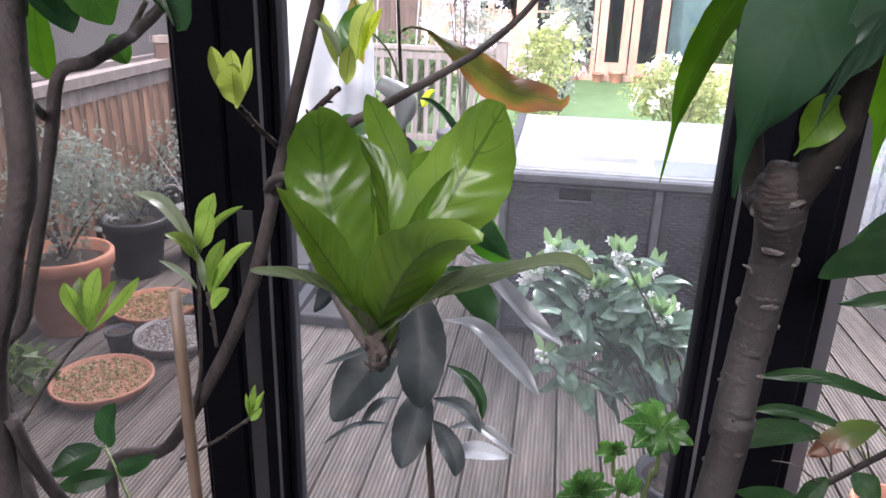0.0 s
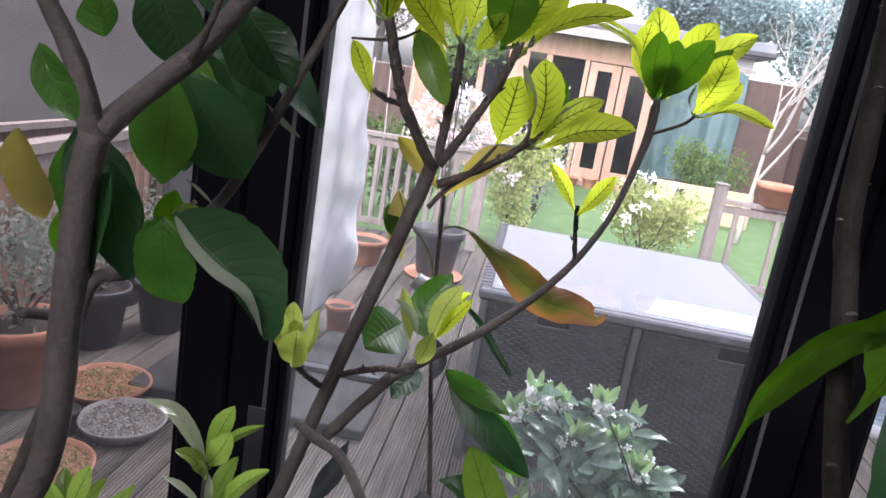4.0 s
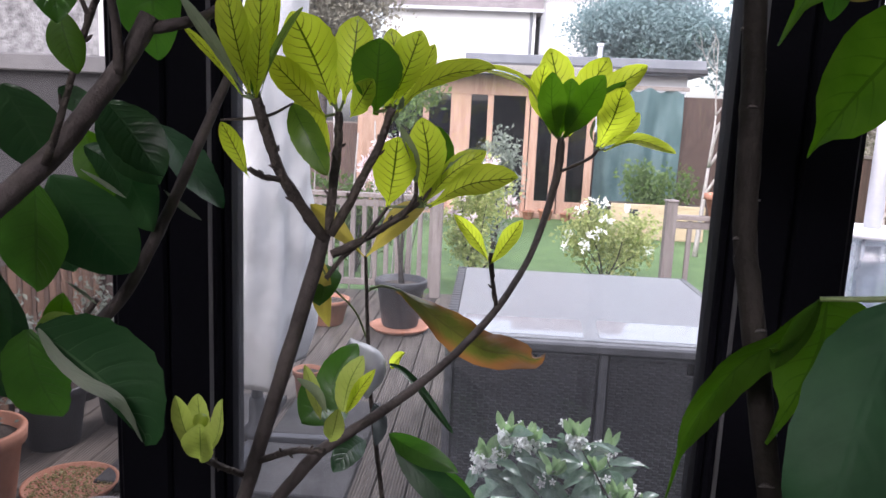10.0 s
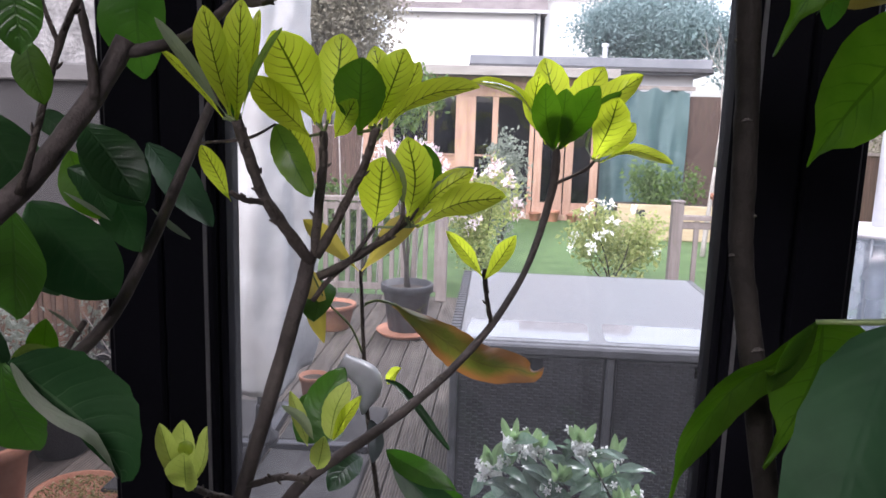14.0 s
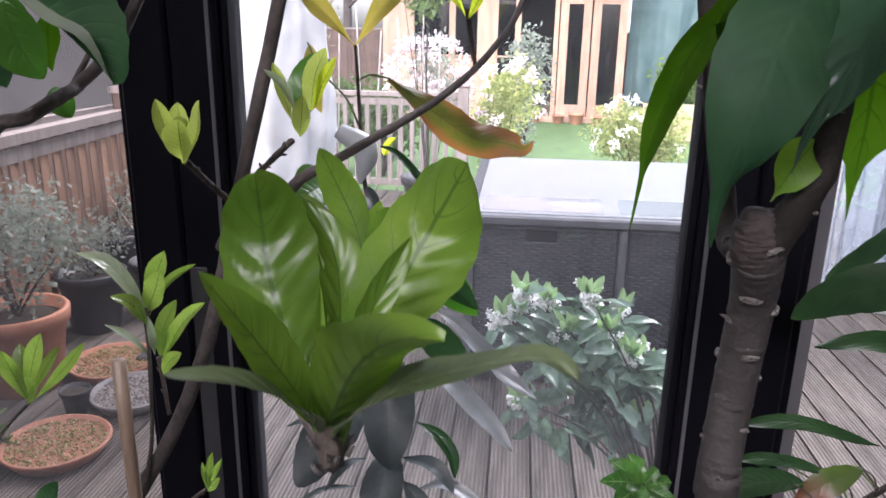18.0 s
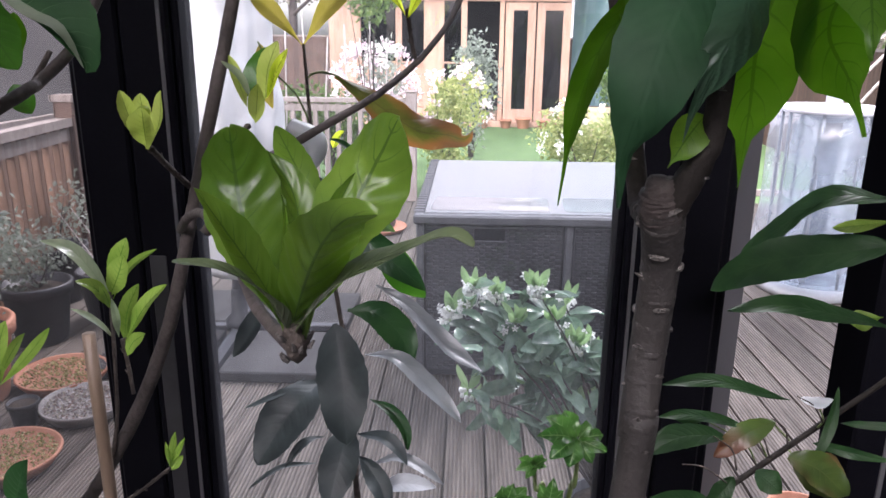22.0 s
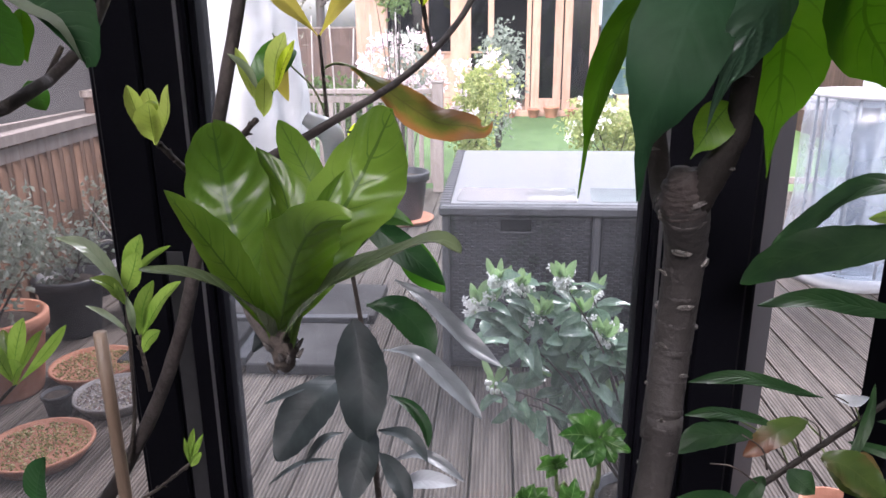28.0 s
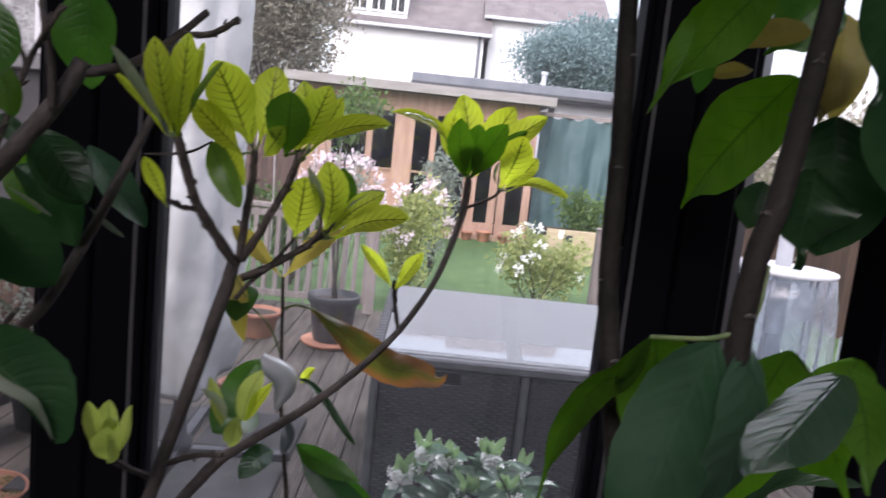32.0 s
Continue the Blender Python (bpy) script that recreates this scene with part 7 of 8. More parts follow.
def storage_box():
    x0, x1, y0, y1, top = 0.05, 1.34, 3.135, 4.56, 0.745
    s = thing("storage_box", ((x0 + x1) / 2, (y0 + y1) / 2, 0), "dark grey woven rattan garden storage unit with a frosted glass top", "storage box")
    boxed("carcass", (x0 + 0.012, y0 + 0.03, 0.02), (x1 - 0.012, y1 - 0.012, top - 0.03), M["darkpot"], s)
    for x in (x0, 0.662, x1 - 0.03):
        boxed("front_post", (x, y0 - 0.004, 0.0), (x + 0.03, y0 + 0.04, top - 0.04), M["rattan_top"], s, 0.006)
    for x in (x0, x1 - 0.03):
        boxed("back_post", (x, y1 - 0.04, 0.0), (x + 0.03, y1, top - 0.04), M["rattan_top"], s, 0.006)
    for a, b, hole in ((x0 + 0.04, 0.652, (0.29, 0.415, 0.638, 0.69)), (0.702, x1 - 0.04, (1.0, 1.12, 0.638, 0.69))):
        d = boxed("door", (a, y0 + 0.012, 0.05), (b, y0 + 0.028, top - 0.05), M["darkpot"], s)
        woven("weave", (a + 0.004, y0 + 0.012, 0.055), (b - 0.004, y0, top - 0.055), d, hole)
        boxed("door_edge", (a, y0 + 0.002, top - 0.056), (b, y0 + 0.014, top - 0.046), M["rattan_top"], d, 0.002)
        # solid black plate: the shade of the finger hole is painted, not hollow
        boxed("handle_slot", (hole[0], y0 + 0.004, hole[2]), (hole[1], y0 + 0.013, hole[3]), M["void"], d, 0.002, "dark finger slot")
        for lo, hi in (((hole[0] - 0.006, y0 + 0.001, hole[2] - 0.006), (hole[1] + 0.006, y0 + 0.008, hole[2])), ((hole[0] - 0.006, y0 + 0.001, hole[3]), (hole[1] + 0.006, y0 + 0.008, hole[3] + 0.006))):
            boxed("slot_trim", lo, hi, M["rattan_top"], d, 0.0015)
    # rim of the top and its glass
    for lo, hi in (((x0 - 0.012, y0 - 0.016, top - 0.04), (x1 + 0.012, y0 + 0.03, top)), ((x0 - 0.012, y1 - 0.03, top - 0.04), (x1 + 0.012, y1 + 0.012, top)), ((x0 - 0.012, y0 + 0.03, top - 0.04), (x0 + 0.034, y1 - 0.03, top)), ((x1 - 0.034, y0 + 0.03, top - 0.04), (x1 + 0.012, y1 - 0.03, top))):
        boxed("rim", lo, hi, M["rattan_top"], s, 0.008)
    for k in range(28):
        boxed("rim_strand", (x0 - 0.0135, y0 + 0.05 + k * 0.05, top + 0.0005), (x0 + 0.03, y0 + 0.075 + k * 0.05, top + 0.003), M["rattan"], s, 0.001)
    boxed("glass_top", (x0 + 0.034, y0 + 0.03, top - 0.012), (x1 - 0.034, y1 - 0.03, top + 0.004), M["white_glass"], s, 0.003, "frosted pale glass top")
    # smooth patches added to carry the bright reflections near the front edge
    for a, b in ((0.11, 0.61), (0.67, 1.27)):
        bm = bmesh.new()
        rim = []
        for k in range(28):
            g = 2 * math.pi * k / 28
            cx, cy = math.copysign(abs(math.cos(g)) ** 0.25, math.cos(g)), math.copysign(abs(math.sin(g)) ** 0.25, math.sin(g))
            rim.append(bm.verts.new(((a + b) / 2 + (b - a) / 2 * cx + 0.008 * math.sin(5 * g), y0 + 0.2 + 0.145 * cy + 0.012 * math.sin(3 * g + a), top + 0.0052)))
        bm.faces.new(rim)
        part("wet_patch", bm, M["puddle"], s, "film of rain water on the glass")
    side = woven("side_weave", (y0 + 0.04, 0, 0.05), (y1 - 0.04, 0, top - 0.05), s)
    side.matrix_parent_inverse = Matrix.Translation(-BASES[s.name]) @ pose(x0 + 0.01, 0, 0, 0, 0, 90) @ Matrix.Diagonal((1, -1, 1, 1))
    return s


storage_box()


def parasol():
    p = thing("garden_parasol", (-0.84, 3.6, 0), "furled parasol under a crumpled white weather cover, on a slab-weighted base", "parasol")
    bm = bmesh.new()
    seg, rows = 64, 70
    rings = []
    for i in range(rows + 1):
        u = i / rows
        z = 0.40 + 2.1 * u
        r = 0.255 - 0.06 * u - 0.05 * max(0, 0.12 - u) / 0.12
        ring = []
        for s in range(seg):
            a = 2 * math.pi * s / seg
            w = 1 + 0.07 * math.sin(5 * a + 3 * u + math.sin(4 * u)) + 0.03 * math.sin(11 * a - 6 * u) + 0.12 * noise.noise((2 * math.cos(a), 2 * math.sin(a), 7 * u)) + 0.06 * noise.noise((5 * math.cos(a), 5 * math.sin(a), 16 * u))
            sag = 0.05 * math.sin(2 * a + 1) * max(0, 0.2 - u) / 0.2
            ring.append(bm.verts.new((-0.86 + r * w * math.cos(a), 3.6 + r * w * math.sin(a), z + sag)))
        rings.append(ring)
    for a, b in zip(rings, rings[1:]):
        for s in range(seg):
            bm.faces.new((a[s], a[(s + 1) % seg], b[(s + 1) % seg], b[s]))
    bm.faces.new(rings[0][::-1])
    bm.faces.new(rings[-1])
    part("cover", bm, M["cover"], p, "crumpled off-white weather cover", True)
    bm = bmesh.new()
    lathe(bm, [(0.028, 0.05), (0.028, 0.5)], (-0.86, 3.6, 0), 16)
    part("pole", bm, M["steel"], p, "", True)
    bm = bmesh.new()
    lathe(bm, [(0.07, 0.05), (0.07, 0.09), (0.04, 0.12), (0.036, 0.24), (0.03, 0.25)], (-0.86, 3.6, 0), 20)
    part("socket", bm, M["steel"], p, "", True)
    for a in (0, 90):
        turn = Matrix.Rotation(radians(a + 3), 3, "Z")
        boxed("base_arm", (-0.86 - 0.5, 3.575, 0.03), (-0.86 + 0.5, 3.625, 0.06), M["steel"], p, 0.004, "", turn)
    for sx in (-1, 1):
        for sy in (-1, 1):
            cx, cy = -0.86 + sx * 0.29, 3.6 + sy * 0.29
            boxed("slab", (cx - 0.235, cy - 0.235, 0.001), (cx + 0.235, cy + 0.235, 0.05), M["slab"], p, 0.006, "square grey slate slab")
    return p


parasol()

dish(-1.46, 3.04, 0.185, "moss_stones", "terracotta", "shallow round terracotta pan filled with mossy grit", 1)
dish(-1.235, 2.79, 0.165, "grey_stones", "greystone", "shallow round grey stone pan filled with mixed gravel", 2)
dish(-1.31, 2.40, 0.18, "moss_stones", "terracotta", "shallow round terracotta pan filled with mossy grit", 3)
pot(-1.41, 2.68, 0.055, 0.1, "darkpot", "small square-shouldered black plastic pot of soil on the deck")
pot(-1.74, 2.86, 0.185, 0.34, "terracotta", "large rimmed terracotta pot on the deck holding a silvery shrub")
pot(-1.80, 3.48, 0.155, 0.30, "darkpot", "black plastic pot on the deck holding a clipped silvery plant")
pot(-1.62, 3.80, 0.14, 0.27, "darkpot", "black plastic pot on the deck with bare twigs")
pot(-2.02, 4.05, 0.16, 0.32, "darkpot", "black plastic pot on the deck beside the balustrade")
pot(-0.78, 4.25, 0.08, 0.17, "terracotta", "small terracotta pot on the deck behind the parasol")
pot(-0.44, 5.75, 0.19, 0.36, "darkpot", "dark grey pot with a standard tree, on a terracotta saucer", z=0.035)
pot(-1.02, 5.8, 0.17, 0.2, "terracotta", "low terracotta bowl on the deck by the back balustrade")
pot(0.67, 2.02, 0.12, 0.2, "darkpot", "black plastic pot on the deck with the white-flowering shrub")
pot(1.15, 1.93, 0.085, 0.25, "terracotta", "small orange terracotta pot on the deck beside the folded door")
for x, y, r in ((-0.44, 5.75, 0.23),):
    p = thing("pot_saucer", (x, y, 0), "terracotta saucer under the dark pot", "plant saucer")
    bm = bmesh.new()
    lathe(bm, [(r * 0.85, 0), (r, 0.03), (r, 0.036), (r * 0.93, 0.034), (0.01, 0.034)], (x, y, 0), 32)
    part("dish", bm, M["terracotta"], p, "", True)
shrub("silver_shrub", (-1.74, 2.86, 0.3), (-1.78, 2.95, 0.62), (0.34, 0.3, 0.36), "olive", 1300, 0.034, 21, "loose silvery-grey leafed shrub in a terracotta pot", lumps=12)
shrub("silver_shrub", (-1.80, 3.48, 0.26), (-1.80, 3.48, 0.42), (0.2, 0.2, 0.18), "olive", 500, 0.034, 22, "low silvery plant in a black pot", lumps=7)
shrub("silver_shrub", (-2.02, 4.05, 0.28), (-2.0, 4.0, 0.5), (0.24, 0.24, 0.28), "olive", 500, 0.034, 23, "wispy grey-leafed plant in a black pot", lumps=8)
shrub("weedy_plant", (-1.58, 2.33, 0.0), (-1.58, 2.33, 0.12), (0.16, 0.14, 0.12), "garden", 160, 0.06, 24, "small tuft of pale green leaves at the edge of the deck", "plant")
twigs = thing("bare_twigs", (-1.62, 3.8, 0.24), "bare pale branching twigs in a black pot", "plant")
for k in range(9):
    bm = bmesh.new()
    a = k * 0.8
    tube(bm, [(-1.62, 3.8, 0.24, 0.004), (-1.62 + 0.1 * math.cos(a), 3.8 + 0.1 * math.sin(a), 0.40, 0.003), (-1.62 + 0.24 * math.cos(a + 0.3), 3.8 + 0.2 * math.sin(a), 0.42 + 0.045 * (k % 5), 0.0014)], 5, 4, 0.1, k)
    part("twig", bm, M["palebark"], twigs, "", True)


def star_flower(c, way, r, parent, rng):
    """Five narrow pointed petals bent back about a small centre."""
    way = way.normalized()
    a = way.orthogonal().normalized()
    b = way.cross(a)
    v, faces, turn = [], [], rng.uniform(0, 1.2)
    for k in range(5):
        g = turn + k * 1.2566
        out, side = a * math.cos(g) + b * math.sin(g), b * math.cos(g) - a * math.sin(g)
        n0 = len(v)
        v += [c, c + out * r * 0.55 + side * r * 0.27 + way * r * 0.25, c + out * r * 0.6 + way * r * 0.14, c + out * r * 0.55 - side * r * 0.27 + way * r * 0.25, c + out * r - way * r * 0.1]
        faces += [(n0, n0 + 1, n0 + 2), (n0, n0 + 2, n0 + 3), (n0 + 1, n0 + 4, n0 + 2), (n0 + 2, n0 + 4, n0 + 3)]
    me = bpy.data.meshes.new("flower")
    me.from_pydata(v, [], faces)
    return mesh_part("flower", me, M["petal"], parent)


def flowering_shrub():
    """The grey-green shrub in white flower before the storage box: arching stems, pairs of leaves, star clusters."""
    p = thing("flowering_shrub", (0.67, 2.02, 0.17), "grey-green shrub with clusters of small white flowers, in a pot", "shrub")
    rng = random.Random(42)
    tips = []
    for k in range(22):
        to = Vector((0.40 + 0.24 * rng.uniform(-1, 1), 2.28 + 0.17 * rng.uniform(-1, 1), 0.51 + 0.20 * rng.uniform(-0.7, 1)))
        if k < 7:
            to = Vector((0.22 + 0.06 * k, 2.2 + 0.04 * (k % 3), (0.68, 0.735, 0.705, 0.65, 0.745, 0.63, 0.59)[k]))
        half = Vector((0.66, 2.05, 0.2)).lerp(to, 0.5) + Vector((0.03, 0, 0.05))
        bm = bmesh.new()
        tube(bm, [(0.67, 2.02, 0.17, 0.004), (*half, 0.003), (*to, 0.0018)], 6, 5, 0.06, k)
        part("branch", bm, M["darkbark"], p, "", True)
        tips.append((half, to))
    for half, to in tips:
        for j in range(8):
            u = 0.3 + 0.7 * j / 7
            at = half.lerp(to, u)
            d = Vector((rng.uniform(-1, 1), rng.uniform(-1, 0.6), rng.uniform(-0.85, 0.4))).normalized()
            bm = bmesh.new()
            uv = bm.loops.layers.uv.new("UVMap")
            blade(bm, uv, at, at + d * rng.uniform(0.08, 0.14), rng.uniform(0.032, 0.05), "elliptic", 0.2, 0.25, 0.08, (rng.uniform(-0.9, 0.9), -0.6, 0.8), 9, 4, j, 0, rng.uniform(-0.9, 0.9))
            part("leaf", bm, M["shrub"], p)
    for k, (half, to) in enumerate(tips):
        for j in range((26, 30, 24, 8, 20, 4, 5)[k] if k < 7 else (0, 0, 7, 0, 0)[k % 5]):
            c = to + Vector((rng.uniform(-1, 1), rng.uniform(-1, 1), rng.uniform(-0.6, 0.8))) * 0.036
            star_flower(c, Vector((rng.uniform(-1, 1), -0.6 + rng.uniform(-0.6, 0.6), rng.uniform(0.1, 1))), rng.uniform(0.011, 0.018), p, rng)
        if k in (0, 1, 2, 4, 6, 10, 15, 20):
            bm = bmesh.new()
            for j in range(30 if k < 7 else 14):
                c = to + Vector((rng.uniform(-1, 1), rng.uniform(-1, 0.6), rng.uniform(-0.9, 0.5))) * 0.026
                bmesh.ops.create_icosphere(bm, subdivisions=1, radius=rng.uniform(0.0045, 0.008), matrix=Matrix.Translation(c) @ Matrix.Diagonal((1, 1, 1.4, 1)))
            part("bud_cluster", bm, M["petal"], p, "cluster of small cream-white closed buds", True)
        for j in range(6 if k < 7 else 2):
            d = Vector((rng.uniform(-0.8, 0.8), rng.uniform(-0.8, 0.3), 1)).normalized()
            bm = bmesh.new()
            uv = bm.loops.layers.uv.new("UVMap")
            blade(bm, uv, to, to + d * rng.uniform(0.05, 0.085), rng.uniform(0.018, 0.027), "lance", 0.12, 0.25, 0.05, (rng.uniform(-0.6, 0.6), -1, 0.3), 7, 4, j)
            part("young_leaf", bm, M["shoot"], p, "fresh light green leaf")
    return p


flowering_shrub()


def heater():
    p = thing("patio_heater", (2.34, 4.55, 0), "silver patio heater with drum base, white collar and clear plastic cover", "patio heater")
    x, y = 2.34, 4.55
    for name, prof, mat, label in (("foot", [(0.3, 0.0), (0.3, 0.05), (0.27, 0.07)], "paleboard", "white foot ring"), ("drum", [(0.2, 0.07), (0.2, 0.98), (0.15, 1.04)], "clear", "clear plastic drum"), ("column", [(0.06, 0.05), (0.06, 1.04)], "zinc", ""), ("collar", [(0.06, 1.0), (0.12, 1.03), (0.30, 1.065), (0.305, 1.085), (0.30, 1.09), (0.05, 1.1)], "paleboard", "round white collar"), ("pole", [(0.045, 1.1), (0.045, 2.2)], "paleboard", ""), ("plastic_cover", [(0.36, 0.1), (0.34, 0.5), (0.32, 0.9), (0.305, 1.06)], "clear", "clear creased plastic cover")):
        bm = bmesh.new()
        lathe(bm, prof, (x, y, 0), 32, 0.05 if name == "plastic_cover" else 0.0)
        part(name, bm, M[mat], p, label, True)


    for k in range(8):
        bm = bmesh.new()
        a = k * math.pi / 4 + 0.2
        tube(bm, [(x + 0.26 * math.cos(a), y + 0.26 * math.sin(a), z, 0.009) for z in (0.06, 0.4, 0.75, 1.07)], 6, 2)
        part("rib", bm, M["zinc"], p, "", True)


M["zinc"] = surface("galvanised_zinc", (0.16, 0.17, 0.19), (0.28, 0.29, 0.31), 0.4, 6, 30, 0.1, 0.3)
heater()
cube = thing("plastic_crate", (2.85, 4.0, 0), "clear plastic-wrapped crate standing on the deck", "crate")
boxed("crate_body", (2.62, 3.8, 0.0), (3.1, 4.3, 0.55), M["paleboard"], cube, 0.02)
boxed("wrapping", (2.6, 3.78, 0.001), (3.12, 4.32, 0.78), M["clear"], cube, 0.03)


# ---------- balustrades ----------
def balustrade(name, a, b, posts, gap, label, rail_mat="greywood", bal_mat="baluster", height=0.98, post_h=1.08):
    p = thing(name, ((a[0] + b[0]) / 2, (a[1] + b[1]) / 2, 0), label, "balustrade")
    a, b = Vector((*a, 0)), Vector((*b, 0))
    d = (b - a).normalized()
    turn = Matrix.Rotation(math.atan2(d.y, d.x), 3, "Z")
    long, mid = (b - a).length, (a + b) / 2
    for name2, z0, z1, w in (("top_rail", height - 0.04, height, 0.045), ("under_rail", height - 0.12, height - 0.06, 0.022), ("bottom_rail", 0.08, 0.14, 0.022)):
        boxed(name2, mid + Vector((-long / 2, -w, z0)), mid + Vector((long / 2, w, z1)), M[rail_mat], p, 0.004, "", turn)
    n = int(long / gap)
    for k in range(n):
        c = a + d * (k + 0.5) * long / n
        boxed("baluster", c + Vector((-0.02, -0.02, 0.08)), c + Vector((0.02, 0.02, height - 0.05)), M[bal_mat], p, 0.003, "", turn)
    for u in posts:
        c = a + d * u * long
        q = boxed("post", c + Vector((-0.048, -0.048, 0.0)), c + Vector((0.048, 0.048, post_h)), M["fence" if bal_mat == "baluster" else rail_mat], p, 0.005, "", turn)
        boxed("post_cap", c + Vector((-0.058, -0.058, post_h)), c + Vector((0.058, 0.058, post_h + 0.022)), M[rail_mat], q, 0.008, "", turn)
    return p


balustrade("balustrade", (-1.84, 1.6), (-2.06, 4.42), (0.0, 1.0), 0.115, "timber deck balustrade with grey rail and orange-brown balusters", "greywood", "baluster")
balustrade("balustrade", (-2.2, 6.86), (-0.26, 6.86), (1.0,), 0.1, "weathered grey deck balustrade at the back", "greywood", "greywood", 0.93, 0.98)
balustrade("balustrade", (1.82, 6.95), (3.6, 6.95), (0.0,), 0.3, "weathered grey deck balustrade at the back", "greywood", "greywood", 0.86, 0.97)


def fence_panel(name, x0, x1, y, z1, label, along_y=False):
    p = thing(name, ((x0 + x1) / 2, y, 0) if not along_y else (y, (x0 + x1) / 2, 0), label, "fence", "", "structure")
    n = int((x1 - x0) / 0.12)
    for k in range(n):
        a = x0 + k * (x1 - x0) / n
        lo, hi = (a, y - 0.011, -0.3), (a + (x1 - x0) / n - 0.006, y + 0.011, z1)
        if along_y:
            lo, hi = (y - 0.011, lo[0], lo[2]), (y + 0.011, hi[0], hi[2])
        boxed("board", lo, hi, M["fence"], p)
    lo, hi = (x0, y - 0.03, z1), (x1, y + 0.03, z1 + 0.04)
    if along_y:
        lo, hi = (y - 0.03, lo[0], lo[2]), (y + 0.03, hi[0], hi[2])
    boxed("capping", lo, hi, M["greywood"], p)
    return p


fence_panel("fence_west", 0.9, 5.5, -2.75, 0.85, "stained brown close-board timber fence", True)
outhouse = thing("outhouse", (-4.2, 6.2, -0.3), "grey neighbouring lean-to with an obscured-glass upper part", "outhouse")
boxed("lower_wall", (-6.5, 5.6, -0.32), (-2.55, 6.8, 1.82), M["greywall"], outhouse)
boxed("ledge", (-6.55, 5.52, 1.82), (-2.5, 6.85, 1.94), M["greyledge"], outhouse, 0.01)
boxed("obscured_glass", (-6.4, 5.62, 1.94), (-2.66, 5.66, 3.3), M["hammered"], outhouse, 0, "hammered obscured glass")
boxed("corner_post", (-2.66, 5.58, 1.94), (-2.56, 5.7, 3.4), M["paleboard"], outhouse)
boxed("inner_wall", (-6.4, 6.2, 1.94), (-2.7, 6.25, 3.3), M["felt"], outhouse)

# ---------- garden ----------
shrub("rose_bush", (0.05, 8.9, -0.26), (0.08, 8.9, 0.5), (0.46, 0.4, 0.76), "variegated", 2600, 0.07, 31, "tall rose bush with pale yellowing leaves and pinkish blooms", "shrub", "pink", 24, lumps=16)
shrub("variegated_bush", (1.62, 9.1, -0.26), (1.62, 9.1, 0.28), (0.62, 0.5, 0.54), "variegated", 2600, 0.07, 32, "rounded bush with cream-edged leaves beside the lawn", "shrub", "petal", 14, lumps=16)
shrub("blossom_bush", (-0.72, 8.0, -0.26), (-0.72, 8.0, 0.95), (0.48, 0.4, 0.5), "olive", 900, 0.06, 33, "bush covered in pale pink-white blossom behind the balustrade", "shrub", "pink", 80, lumps=12)
shrub("silver_bush", (0.3, 11.2, -0.26), (0.3, 11.2, 0.75), (0.46, 0.4, 0.95), "olive", 1500, 0.08, 34, "upright silvery olive bush in front of the summerhouse", "shrub", lumps=12)
shrub("green_bush", (3.1, 13.6, -0.26), (3.1, 13.6, 0.45), (0.8, 0.6, 0.75), "garden", 1600, 0.1, 35, "loose green bush by the tarpaulin", "shrub", lumps=12)
shrub("green_bush", (-1.4, 9.0, -0.26), (-1.4, 9.2, 0.45), (0.8, 0.6, 0.75), "garden", 1800, 0.09, 36, "dense green bush behind the balustrade", "shrub", lumps=12)
shrub("green_bush", (-3.2, 9.5, -0.26), (-3.2, 9.5, 0.9), (1.2, 0.9, 1.3), "duntree", 2400, 0.1, 37, "dun twiggy hedge plant at the side of the lawn", "shrub", lumps=14)
shrub("standard_tree", (-0.44, 5.75, 0.33), (-0.46, 5.75, 1.75), (0.3, 0.3, 0.34), "garden", 900, 0.05, 38, "small standard tree in a dark grey pot", "tree", lumps=9)
for k in range(7):
    c = thing("garden_cane", (-1.75 + k * 0.2, 7.35, -0.26), "thin pale cane standing in the flower bed", "cane", "canes in the flower bed")
    bm = bmesh.new()
    tube(bm, [(-1.75 + k * 0.2, 7.35, -0.26, 0.009), (-1.74 + k * 0.2 + 0.02 * (k % 3), 7.36, 0.6, 0.009), (-1.73 + k * 0.2 + 0.04 * (k % 2), 7.35, 1.45 + 0.12 * (k % 3), 0.008)], 6, 3)
    part("shaft", bm, M["palebark"], c, "", True)


